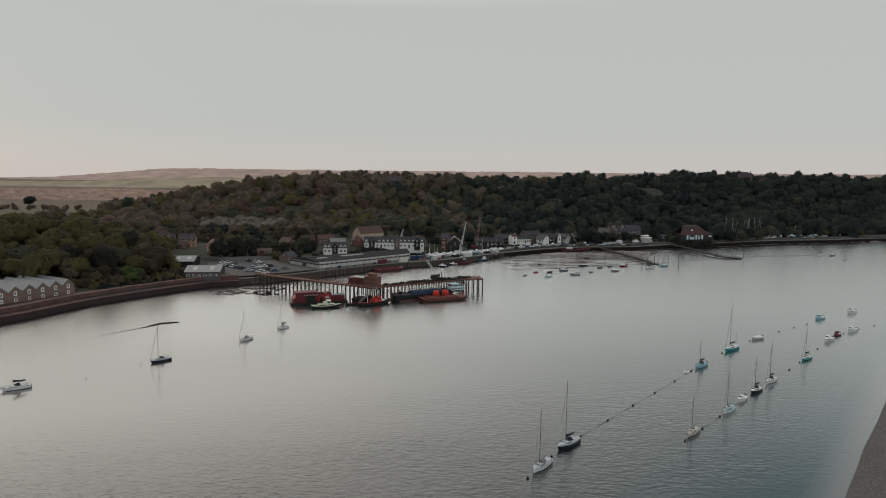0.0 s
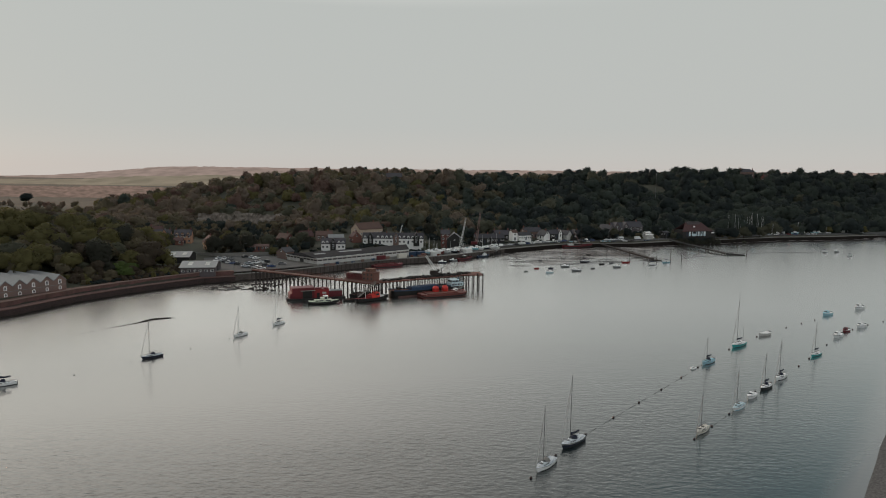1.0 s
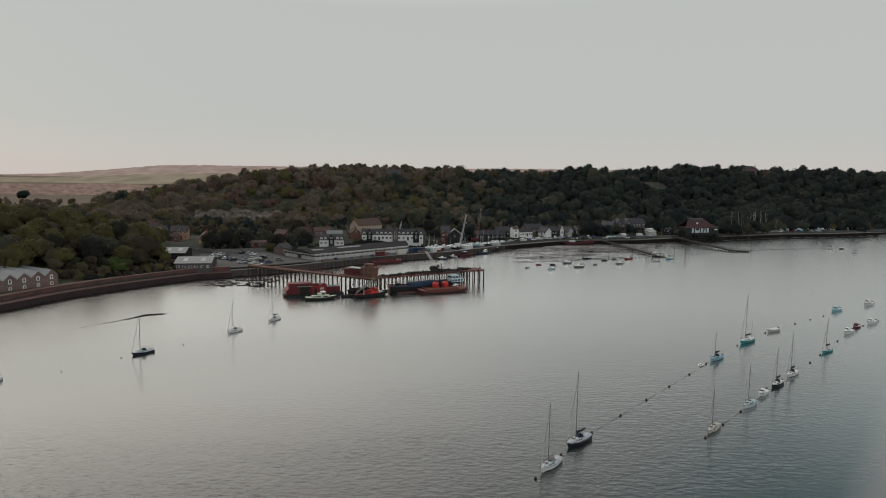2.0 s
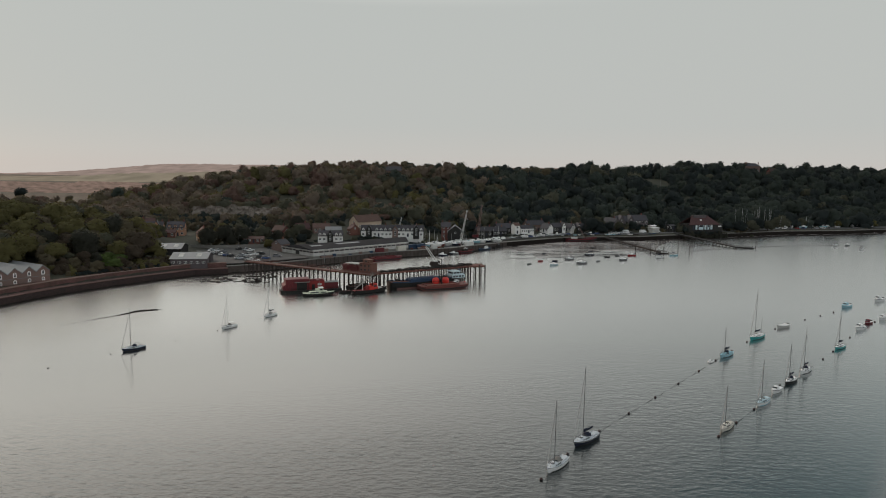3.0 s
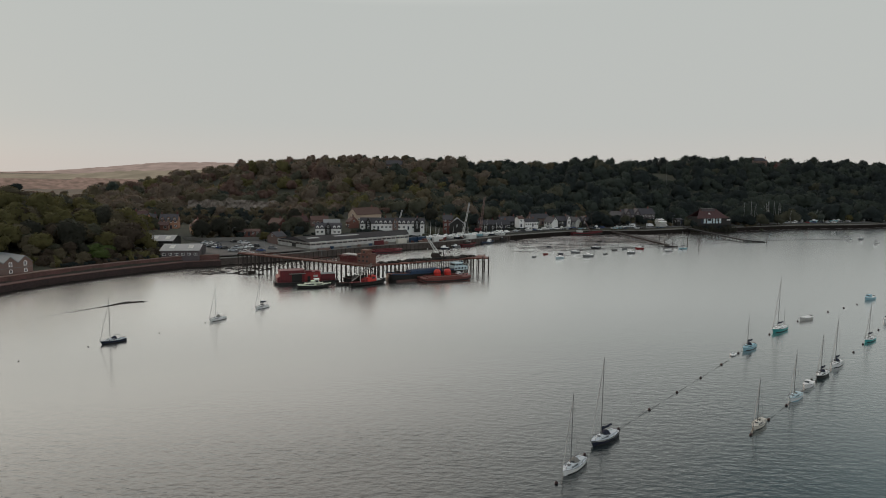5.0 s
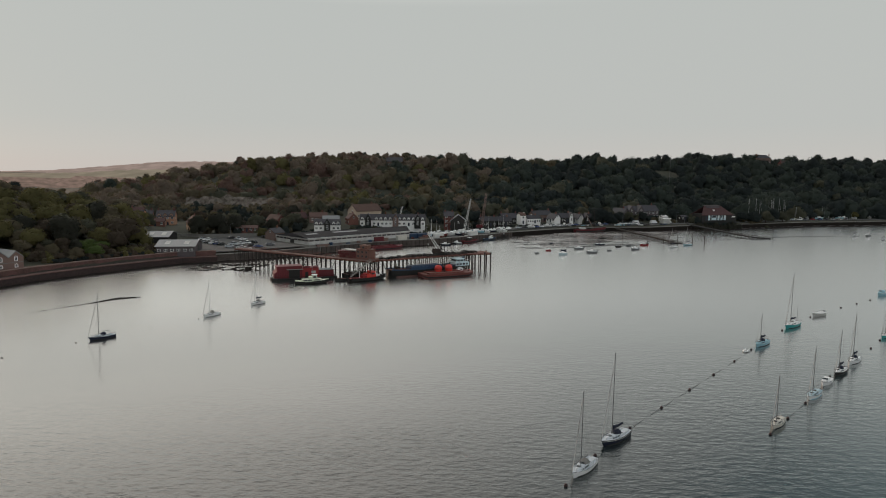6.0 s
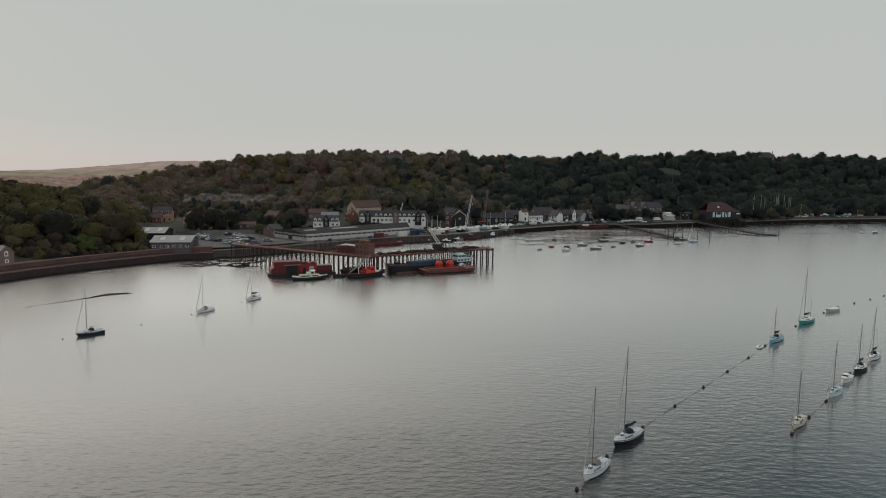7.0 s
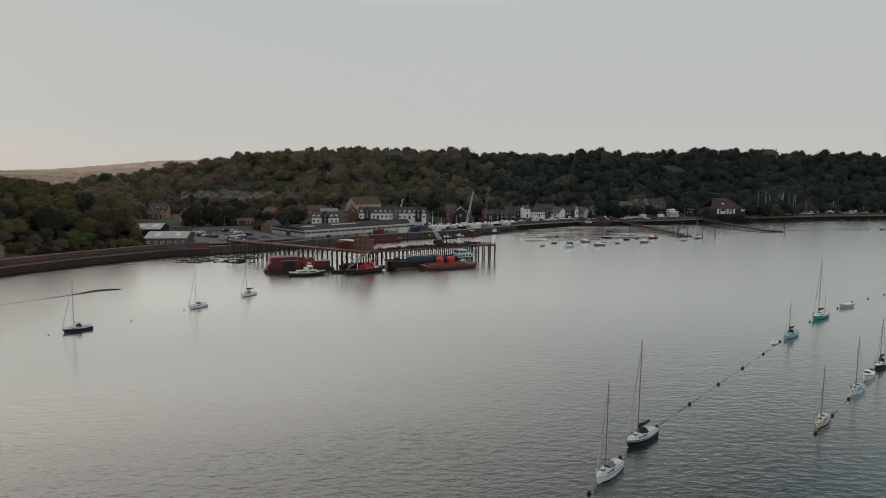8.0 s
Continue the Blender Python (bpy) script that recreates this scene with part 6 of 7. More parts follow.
# ---- the long pier ----
PIER_Z = 6.1 * K
PILE = Shape().rod((0, 0, -2.5), (0, 0, PIER_Z - .45), .2, .18, 8).mesh("post", TIMBER)
TALL = Shape().rod((0, 0, -2.5), (0, 0, PIER_Z + .5), .3, .27, 8).mesh("post", TIMBER)


def pier(name, label, a, b, width, spacing, rail=True, tall_end=False, drop=0.0, plank=None):
    A, B = P(*a) - Vector((0, 0, drop)), P(*b) - Vector((0, 0, drop))
    L = (B - A).length
    p = thing(name, label, "pier", m=Matrix.Translation(A) @ pose(0, 0, 0, 0, 0, heading(A, B)))
    # deck of cross planks on long beams
    d = Shape()
    n = int(L / 0.6)
    for i in range(n):
        z = PIER_Z - .02 * ((i * 7) % 3)
        d.box(L * i / n + .02, -width / 2 - .05 * ((i * 5) % 3), z - .12, L * (i + 1) / n - .02, width / 2 + .05 * ((i * 3) % 3), z)
    part("deck", d, plank or DECK, p, "weathered plank deck")
    for yy in (-width / 2 + .25, 0, width / 2 - .25):
        part("beam", Shape().box(0, yy - .15, PIER_Z - .55, L, yy + .15, PIER_Z - .14), RUST, p)
    k = int(L / spacing)
    for i in range(k + 1):
        x = L * i / k
        part("cross_beam", Shape().box(x - .15, -width / 2 - .1, PIER_Z - .85, x + .15, width / 2 + .1, PIER_Z - .56), TIMBER, p)
        for yy in (-width / 2 + .2, width / 2 - .2):
            part("post", TALL if tall_end and i >= k - 1 else PILE, None, p, m=pose(x, yy, 0))
        if i < k and i % 3 == 1:
            part("brace", Shape().rod((x, -width / 2 + .2, 1.6), (x, width / 2 - .2, PIER_Z - .9), .1, .1, 5), TIMBER, p)
    if rail:
        for yy in (-width / 2 + .08, width / 2 - .08):
            r = Shape()
            for i in range(int(L / 2) + 1):
                r.rod((i * 2, yy, PIER_Z), (i * 2, yy, PIER_Z + 1.05), .05, .05, 4)
            for z in (.55, 1.05):
                r.rod((0, yy, PIER_Z + z), (L, yy, PIER_Z + z), .045, .045, 4)
            part("railing", r, RUST, p)
    return p


pier("pier", "long timber pier on dark piles with reddish deck", (-70, 271), (-18.5, 240), 3.4, 2.25)
pier("pier", "wide derelict timber pier head on tall dark piles", (-20.5, 245.3), (16, 267.5), 4.6, 1.75, rail=False, drop=0.45, plank=RUST)
pier("pier", "timber pier end platform on tall dark piles", (12, 266), (20.5, 267.5), 7.5, 2.2, rail=False, tall_end=True, drop=0.3, plank=RUST)


def pier_clutter():
    rng = random.Random(5)
    A, B = P(-18, 246.9), P(16, 267.4)
    for i in range(110):
        q = A.lerp(B, rng.uniform(0.02, 1)) + Vector((rng.uniform(-1.4, 1.4), rng.uniform(-1.0, 1.4), 0))
        s = Shape()
        kind = i % 3
        if kind == 0:
            w, d, h = rng.uniform(.8, 2.2), rng.uniform(.6, 1.4), rng.uniform(.4, 1.2)
            s.box(-w / 2, -d / 2, 0, w / 2, d / 2, h * .85).box(-w / 2 - .05, -d / 2 - .05, h * .85, w / 2 + .05, d / 2 + .05, h)
            ob = thing("crate", "dark weathered crate on the pier", "crate", group="pier clutter", shape=s, mat=rng.choice([TIMBER, BLACK, TIMBER]))
        elif kind == 1:
            for k in range(6):
                s.ball((rng.uniform(-.9, .9), rng.uniform(-.6, .6), rng.uniform(.15, .5)), rng.uniform(.3, .7), rng.uniform(.3, .6), rng.uniform(.25, .5), 7, 4)
            ob = thing("net_heap", "dark heap of nets and rope on the pier", "heap", group="pier clutter", shape=s, mat=rng.choice([TIMBER, BLACK]))
        else:
            for k in range(5):
                s.rod((-1.4 + .1 * k, -.5 + .25 * k, .12 + .14 * (k % 2)), (1.5 - .15 * k, -.45 + .25 * k, .12 + .14 * (k % 2)), .12, .12, 6)
            ob = thing("timber_stack", "stack of old dark timbers on the pier", "timber", group="pier clutter", shape=s, mat=TIMBER)
        ob.matrix_basis = pose(q.x, q.y, PIER_Z - .45, 0, 0, rng.uniform(0, 180))


pier_clutter()


def pier_house():
    """Two-storey brick-red works house with open frame at the pier's elbow."""
    a, b = P(-32, 248.2), P(-20.5, 241.3)
    L = (b - a).length
    h = thing("pier_house", "red two-storey pier building with scaffold frame", "pier building", m=Matrix.Translation(a + Vector((0.6, 1.2, PIER_Z))) @ pose(0, 0, 0, 0, 0, heading(a, b)))
    part("platform", Shape().box(-.3, -.8, -.5, L + .8, 5.5, .02), DECK, h)
    part("body", Shape().box(L * .62, 0.2, .02, L, 4.2, 3.5), BRICK, h, "brick-red cabin")
    part("roof", Shape().box(L * .62 - .2, 0, 3.5, L + .2, 4.4, 3.72), RUST, h)
    for zz in (.7, 2.3):
        for i in range(3):
            window(h, L * (.68 + .12 * i), .2, zz, .8, .8, dark=True)
    fr = Shape()
    n = 7
    for i in range(n):
        x = L * .62 * i / (n - 1)
        for y in (.3, 3.8):
            fr.rod((x, y, 0), (x, y, 3.0), .06, .06, 5)
    for z in (1.0, 2.0, 3.0):
        for y in (.3, 3.8):
            fr.rod((0, y, z), (L * .62, y, z), .05, .05, 5)
    part("scaffold_frame", fr, DECK, h)
    part("low_cabin", Shape().box(.4, 1.0, .02, L * .6, 3.6, 2.2).box(.2, .8, 2.2, L * .6, 3.8, 2.4), DKRED, h)
    part("frame_roof", Shape().box(L * .15, .2, 3.0, L * .62, 3.9, 3.12), GRIMY, h, "pale sheet roof on the scaffold")
    up = part("upper_store", Shape().box(L * .70, .9, 3.72, L * .90, 3.6, 5.0).box(L * .68, .7, 5.0, L * .92, 3.8, 5.16), BRICK, h)
    window(up, L * .80, .9, 4.0, .9, .7, dark=True)
    br = Shape()
    for i in range(6):
        x0, x1 = L * .62 * i / 6, L * .62 * (i + 1) / 6
        br.rod((x0, .3, 0 if i % 2 else 3), (x1, .3, 3 if i % 2 else 0), .045, .045, 4)
    part("scaffold_brace", br, DECK, h)
    for i in range(8):
        x = L * i / 7
        for y in (-.5, 5.2):
            part("post", PILE, None, h, m=pose(x, y, -PIER_Z))


pier_house()
g = thing("gangway", "sloping grey gangway from pier to workboat", "gangway")
A, B = P(-19.0, 238.8) + Vector((0, 0, PIER_Z)), P(-25.0, 236.5) + Vector((0, 0, 1.7))
t = (B - A).normalized()
sd = Vector((-t.y, t.x, 0)).normalized() * .6
part("walkway", Shape().add([A + sd, A - sd, B - sd, B + sd, A + sd + Vector((0, 0, .15)), A - sd + Vector((0, 0, .15)), B - sd + Vector((0, 0, .15)), B + sd + Vector((0, 0, .15))], [(4, 5, 6, 7), (0, 3, 2, 1), (0, 1, 5, 4), (1, 2, 6, 5), (2, 3, 7, 6), (3, 0, 4, 7)]), CONCRETE, g)
for sg in (1, -1):
    s = Shape()
    for k in range(9):
        q = A.lerp(B, k / 8) + sd * sg
        s.rod(q, q + Vector((0, 0, 1.1)), .04, .04, 4)
        if k < 8:
            s.rod(q + Vector((0, 0, .1 if k % 2 else 1.1)), A.lerp(B, (k + 1) / 8) + sd * sg + Vector((0, 0, 1.1 if k % 2 else .1)), .03, .03, 4)
    s.rod(A + sd * sg + Vector((0, 0, 1.1)), B + sd * sg + Vector((0, 0, 1.1)), .05, .05, 4)
    part("handrail", s, CONCRETE, g)


def pontoon_shed():
    """Floating dark pontoon with a red tin boathouse on it."""
    a, b = P(-48.5, 234.8), P(-30.2, 241.8)
    L = (b - a).length
    p = thing("floating_shed", "red tin boathouse on a dark pontoon", "boathouse", m=Matrix.Translation(a) @ pose(0, 0, 0, 0, 0, heading(a, b)))
    part("pontoon", Shape().loft([[(x, y0, -.6), (x, y0, z), (x, y1, z), (x, y1, -.6), (x, y0, -.6)] for x, y0, y1, z in ((-.8, 1.4, 4.8, 1.2), (.8, .2, 6.4, .95), (L * .8, .2, 6.4, .85), (L + .5, .8, 5.6, .85))]), BLACK, p)
    tm = Shape().rod((0, 0, 0), (.3, 0, 0), .35, .35, 8).mesh("tyre_fender", TYRE)
    for i in range(9):
        part("tyre_fender", tm, None, p, m=pose(1 + i * L / 9.5, .1, .55))
    big = part("hall", Shape().box(1.2, 1.0, .8, L * .45, 6.0, 5.1), DKRED, p, "tall red sheet-metal hall")
    part("roof", Shape().box(1.0, .8, 5.1, L * .45 + .2, 6.2, 5.3), DKRED, big)
    part("doorway", Shape().box(L * .24, .93, .82, L * .41, 1.0, 4.0), BLACK, big)
    part("canopy", Shape().box(L * .20, -.1, 4.0, L * .46, 1.0, 4.16), CONCRETE, big)
    low = part("store", Shape().box(L * .45 + .02, 1.4, .8, L * .72, 5.6, 4.3), RED, p, "lower red sheet-metal store")
    part("roof", Shape().box(L * .45 + .25, 1.2, 4.3, L * .72 + .2, 5.8, 4.45), DKRED, low)
    part("lean_to", Shape().loft([[(x, 1.2, .8), (x, 1.2, z), (x, 5.6, z + .5), (x, 5.6, .8), (x, 1.2, .8)] for x, z in ((.2, 2.6), (1.18, 3.4))]), DKRED, p)
    part("parapet", Shape().box(L * .45 + .3, 1.3, 4.46, L * .58, 1.5, 5.0).box(L * .62, 1.3, 4.46, L * .70, 1.5, 4.8), DKRED, low)
    part("side_door", Shape().box(L * .50, 1.32, .85, L * .55, 1.4, 2.9), BLACK, low)
    part("notice_board", Shape().box(L * .60, 1.32, 2.4, L * .67, 1.38, 3.2), GRIMY, low)
    rail = Shape()
    for i in range(14):
        x = .4 + i * (L * .98) / 14
        rail.rod((x, .45, .85), (x, .45, 1.9), .035, .035, 4)
    rail.rod((.4, .45, 1.9), (L * .94, .45, 1.9), .03, .03, 4).rod((.4, .45, 1.4), (L * .94, .45, 1.4), .025, .025, 4)
    part("deck_rail", rail, BLACK, p)
    end = part("workshop", Shape().box(L * .72 + .22, 1.8, .8, L * .97, 5.2, 3.3), DKRED, p)
    part("roof", Shape().box(L * .72 + .24, 1.6, 3.3, L * .97 + .2, 5.4, 3.42), SHEET, end)
    r = Shape()
    for i in range(12):
        x = 1.2 + i * (L * .44) / 12
        r.box(x, .96, .85, x + .06, 1.0, 5.0)
    part("cladding_rib", r, RED, big)
    part("mast_pole", Shape().rod((L * .52, 3.4, 4.4), (L * .52, 3.4, 7.0), .06, .04, 5), ALLOY, p)
    return p


pontoon_shed()


def workboat(x, y, turn, L, hull, label, house_mat, house_u=0.0, free=None, decks=None, name="workboat", house_h=2.2, z=0.0, bulwark=True):
    b = thing(name, label, "workboat", m=at(x, y, z, turn), group="boats at the pier")
    free = free or .1 * L
    h, d, edge = hull_shape(L, .29 * L, free, transom=.8, sheer=.35)
    part("hull", h, hull, b, smooth=True)
    part("deck", d, decks or RUST, b)
    if bulwark:
        part("bulwark", stripe_shape(edge, .95, 1.25, .01), hull, b)
    part("rubbing_strake", stripe_shape(edge, .35, .75, .05), BLACK, b)
    if house_mat:
        t = free * 1.02
        w = .1 * L
        hx = house_u * L
        s = Shape()
        s.loft([[(hx + u * L, -w, t - .2), (hx + u * L, -w * .92, t + hh), (hx + u * L, w * .92, t + hh), (hx + u * L, w, t - .2)] for u, hh in ((-.12, house_h * .75), (-.02, house_h * .75), (-.018, house_h), (.10, house_h), (.125, house_h * .5))])
        c = part("wheelhouse", s, house_mat, b)
        part("wheelhouse_window", Shape().box(hx + .0 * L, -w * .99, t + house_h * .55, hx + .085 * L, -w * .9, t + house_h * .85).box(hx + .104 * L, -w * .7, t + house_h * .58, hx + .118 * L, w * .7, t + house_h * .88), GLASS, c)
        part("wheelhouse_roof", Shape().box(hx - .03 * L, -w * 1.05, t + house_h, hx + .12 * L, w * 1.05, t + house_h + .12), WHITE if house_mat is not ORANGE else ORANGE, c)
        part("mast", Shape().rod((hx, 0, t + house_h), (hx - .1, 0, t + house_h + 3), .07, .04, 5).rod((hx - .05, -.7, t + house_h + 2), (hx - .05, .7, t + house_h + 2), .03, .03, 4), ALLOY, c)
    return b


cc = workboat(-36.4, 232.8, 18, 12, BLACK, "black-hulled cabin cruiser with pale yellow-green cabin alongside the pontoon", GREENISH, .02, .95, GREENISH, "cabin_cruiser", 2.1, bulwark=False)
part("sheer_strake", stripe_shape(hull_shape(12, .29 * 12, .95, transom=.8, sheer=.35)[2], .97, 1.10, .06), GREENISH, cc)
part("coachroof", Shape().box(-3.6, -1.2, .9, 3.2, 1.2, 1.7), GREENISH, cc)
part("saloon_window", Shape().box(-3.2, -1.23, 1.2, -.2, -1.19, 1.55).box(.6, -1.23, 1.2, 2.6, -1.19, 1.55), GLASS, cc)
wb = workboat(-20.0, 239.6, 34, 15, BLACK, "black and red workboat with orange wheelhouse at the pier", ORANGE, .05, 1.0, RED, house_h=2.2)
part("foredeck_house", Shape().box(2.2, -1.3, 1.0, 4.4, 1.3, 1.9), WSTEEL, wb)
part("deck_crane", Shape().rod((-3.4, 0, 1.0), (-3.4, 0, 3.6), .16, .13, 7).rod((-3.4, 0, 3.5), (-6.0, .6, 4.6), .1, .07, 6), WSTEEL, wb)
part("red_casing", Shape().box(-2.6, -1.2, .95, .2, 1.2, 2.0).box(-2.2, -.8, 2.0, -1.0, .8, 2.5), RED, wb)
part("bow_rail", Shape().rod((4.6, -1.3, 1.5), (7.2, -.2, 2.3), .04, .04, 4).rod((4.6, 1.3, 1.5), (7.2, .2, 2.3), .04, .04, 4), WSTEEL, wb)
workboat(-27.6, 238.2, 20, 6.5, BLACK, "small dark launch beside the pier", None, decks=RUST)


def coaster():
    """Old coaster lying along the pier: black topsides, red-brown bottom, blue hatches, pale bridge aft."""
    c = thing("coaster", "old black and blue coaster moored along the pier", "ship", m=at(-0.4, 253.4, 0, 31.5))
    h, d, edge = hull_shape(36, 6.2, 2.4, draft=.6, transom=.8, sheer=.3)
    part("hull", h, BLACK, c, smooth=True)
    part("antifouling", stripe_shape([(x, w * .93, 1.0) for x, w, _ in edge[1:-1]], 0.0, 0.7, .02), WALLBRICK, c, "dull red-brown lower hull")
    part("deck", d, RUST, c)
    part("bulwark", stripe_shape(edge, .98, 1.14, .01), DBLUE, c)
    part("hatch_cover", Shape().box(-9.5, -2.2, 2.4, 4.5, 2.2, 3.5).box(-9, -1.8, 3.5, 4, 1.8, 3.8), DBLUE, c)
    br = part("bridge", Shape().box(10.6, -2.2, 2.6, 17.0, 2.2, 4.0).box(11.2, -1.8, 4.0, 14.6, 1.8, 5.3).box(11.0, -2.0, 5.3, 14.9, 2.0, 5.45), ICE, c)
    part("bridge_window", Shape().box(11.5, -1.86, 4.4, 12.7, -1.78, 5.05).box(13.0, -1.86, 4.4, 14.3, -1.78, 5.05).box(11.12, -1.6, 4.4, 11.22, 1.6, 5.05).box(11.0, -2.26, 2.95, 11.9, -2.18, 3.65).box(12.5, -2.26, 2.95, 13.4, -2.18, 3.65).box(14.0, -2.26, 2.95, 14.9, -2.18, 3.65).box(15.5, -2.26, 2.95, 16.3, -2.18, 3.65), GLASS, br)
    part("bridge_rail", Shape().rod((15, -2.1, 4.9), (17, -2.1, 4.9), .04, .04, 4).rod((15, -2.1, 4.0), (15, -2.1, 4.9), .04, .04, 4).rod((16, -2.1, 4.0), (16, -2.1, 4.9), .04, .04, 4).rod((17, -2.1, 4.0), (17, -2.1, 4.9), .04, .04, 4), WSTEEL, br)
    part("funnel", Shape().rod((15.6, 0, 4.0), (15.6, 0, 5.9), .5, .42, 9), DBLUE, c)
    part("derrick", Shape().rod((5.6, 0, 2.9), (5.6, 0, 9.4), .12, .08, 6).rod((5.6, 0, 4), (-2, 0, 8.4), .08, .06, 5), BLACK, c)
    part("anchor_windlass", Shape().box(-15, -.9, 3.2, -13.6, .9, 4.0).rod((-14.3, -1.2, 3.7), (-14.3, 1.2, 3.7), .3, .3, 8), BLACK, c)


coaster()


def barge(x, y, turn, L, B, label, cargo=True, mat=None, z=0.0):
    b = thing("barge", label, "barge", m=at(x, y, z, turn), group="barges")
    s = Shape()
    s.loft([[(u * L, -w * B, lo), (u * L, -w * B * 1.03, hi), (u * L, w * B * 1.03, hi), (u * L, w * B, lo), (u * L, -w * B, lo)] for u, w, lo, hi in ((-.5, .32, .5, 1.75), (-.42, .48, -.5, 1.55), (0, .5, -.6, 1.45), (.40, .48, -.5, 1.6), (.5, .36, .7, 1.9))])
    part("hull", s, mat or DKRED, b)
    part("deck", Shape().box(-.44 * L, -.45 * B, 1.45, .44 * L, .45 * B, 1.58), RUST, b)
    c = Shape()
    for y0, y1 in ((-.42 * B, -.36 * B), (.36 * B, .42 * B)):
        c.box(-.38 * L, y0, 1.58, .3 * L, y1, 2.0)
    c.box(-.38 * L, -.42 * B, 1.58, -.37 * L, .42 * B, 2.0).box(.29 * L, -.42 * B, 1.58, .3 * L, .42 * B, 2.0)
    part("coaming", c, mat or DKRED, b)
    part("rubbing_band", Shape().loft([[(u * L, -w * B * 1.05, lo), (u * L, -w * B * 1.07, hi), (u * L, w * B * 1.07, hi), (u * L, w * B * 1.05, lo), (u * L, -w * B * 1.05, lo)] for u, w, lo, hi in ((-.5, .32, 0.9, 1.3), (-.42, .48, .2, .75), (0, .5, .1, .6), (.40, .48, .2, .75), (.5, .36, .95, 1.4))]), BLACK, b)
    part("bollard", Shape().rod((.43 * L, -.2 * B, 1.6), (.43 * L, -.2 * B, 2.2), .15, .15, 7).rod((.43 * L, .2 * B, 1.6), (.43 * L, .2 * B, 2.2), .15, .15, 7), BLACK, b)
    return b


barge(4.8, 248.7, 24, 21, 7, "rust red flat barge alongside the pier", mat=BARGERED, z=0)


def red_floats():
    for i, (x, y) in enumerate(((2.4, 250.6), (5.9, 252.0))):
        f = thing("orange_float", "bright orange-red steel mooring float on the barge", "float", m=at(x, y, 1.60 / K, 20 + 30 * i), group="orange floats")
        part("drum", Shape().rod((0, 0, 0), (0, 0, 1.3), 1.4, 1.45, 16).ball((0, 0, 1.3), 1.45, 1.45, 1.2, 16, 8), ORANGE, f, smooth=False)
        part("band", Shape().rod((0, 0, .9), (0, 0, 1.1), 1.5, 1.5, 16), RED, f)
        part("lifting_eye", Shape().rod((0, 0, 2.45), (0, 0, 2.9), .18, .18, 6), BLACK, f)


red_floats()
workboat(9.6, 253.6, 24, 9, ORANGE, "orange-red launch beside the barge", WHITE, 0, .9, WHITE, "launch", 1.5)
motorboat(6.1, 338.1, 200, 5.2, NAVY, "small dark motorboat with white cabin moored off the quay", cab=.55, group="boats at the quay")
motorboat(11.8, 345.1, 190, 5.0, NAVY, "small dark motorboat with white cabin moored off the quay", cab=.55, group="boats at the quay")
barge(-20.2, 321.4, 34, 18, 5, "long low red barge at the warehouse quay", mat=DKRED, z=.1)
barge(-25.0, 245.5, 35, 9, 4, "small dark mooring barge under the pier", mat=BLACK)
workboat(28.5, 362, 32, 9, DBLUE, "blue fishing boat at the boatyard quay", WHITE, .1, .9, WHITE, "fishing_boat", 1.6)
workboat(18.2, 349.6, 38, 11, DKRED, "dark red hulled boat at the boatyard quay", TIMBER, -.1, 1.1, RUST, "fishing_boat", 1.8)
workboat(36, 372, 36, 10, BLACK, "black hulled boat at the boatyard quay", BLACK, 0, 1.0, TIMBER, "fishing_boat", 1.6)


# ---- cranes ----
def lattice(s, a, b, w0, w1, n, r=.05):
    a, b = Vector(a), Vector(b)
    q = (b - a).to_track_quat("Z", "Y")
    def c(k, i):
        w = w0 + (w1 - w0) * k / n
        return a.lerp(b, k / n) + q @ Vector(((w, w, 0), (-w, w, 0), (-w, -w, 0), (w, -w, 0))[i % 4])
    for i in range(4):
        s.rod(c(0, i), c(n, i), r * 1.3, r * 1.3, 4)
        for k in range(n):
            s.rod(c(k, i), c(k + 1, i + 1), r, r, 4)
            s.rod(c(k, i), c(k, i + 1), r, r, 4)
    return s


def crane(x, y, z, jib, w, mat, label, turn=0.0, n=12, body=None):
    """Crawler crane; jib: where its tip lies from the foot, metres."""
    c = thing("crane", label, "crane", m=at(x, y, z, turn), group="cranes")
    for yy in (-1.5, 1.1):
        part("track", Shape().loft([[(u, yy, z0), (u, yy, z1), (u, yy + .5, z1), (u, yy + .5, z0), (u, yy, z0)] for u, z0, z1 in ((-2, .3, .7), (-1.7, .02, .95), (1.7, .02, .95), (2, .3, .7))]), BLACK, c)
    part("body", Shape().box(-2.2, -1.2, .95, 1.2, 1.2, 2.6).box(-2.5, -1.1, 1.1, -2.2, 1.1, 2.2), body or mat, c)
    part("cab", Shape().box(.4, .5, 1.0, 1.8, 1.5, 2.9), body or WSTEEL, c)
    part("cab_window", Shape().box(.6, 1.48, 1.8, 1.6, 1.53, 2.7).box(1.78, .6, 1.8, 1.83, 1.4, 2.7), GLASS, c)
    foot = Vector((1.0, 0, 1.4))
    tip = foot + Vector(jib)
    part("jib", lattice(Shape(), foot, tip, w, w * .55, n), mat, c)
    r = Shape()
    r.rod(tip, (-1.8, 0, 2.7), .03, .03, 3)
    r.rod(tip, tip + Vector((0.3, 0, -min(5, jib[2] * .6))), .025, .025, 3)
    part("cable", r, BLACK, c)
    part("hook", Shape().rod(tip + Vector((.3, 0, -min(5, jib[2] * .6))), tip + Vector((.3, 0, -min(5, jib[2] * .6) - .6)), .2, .1, 6), mat, c)


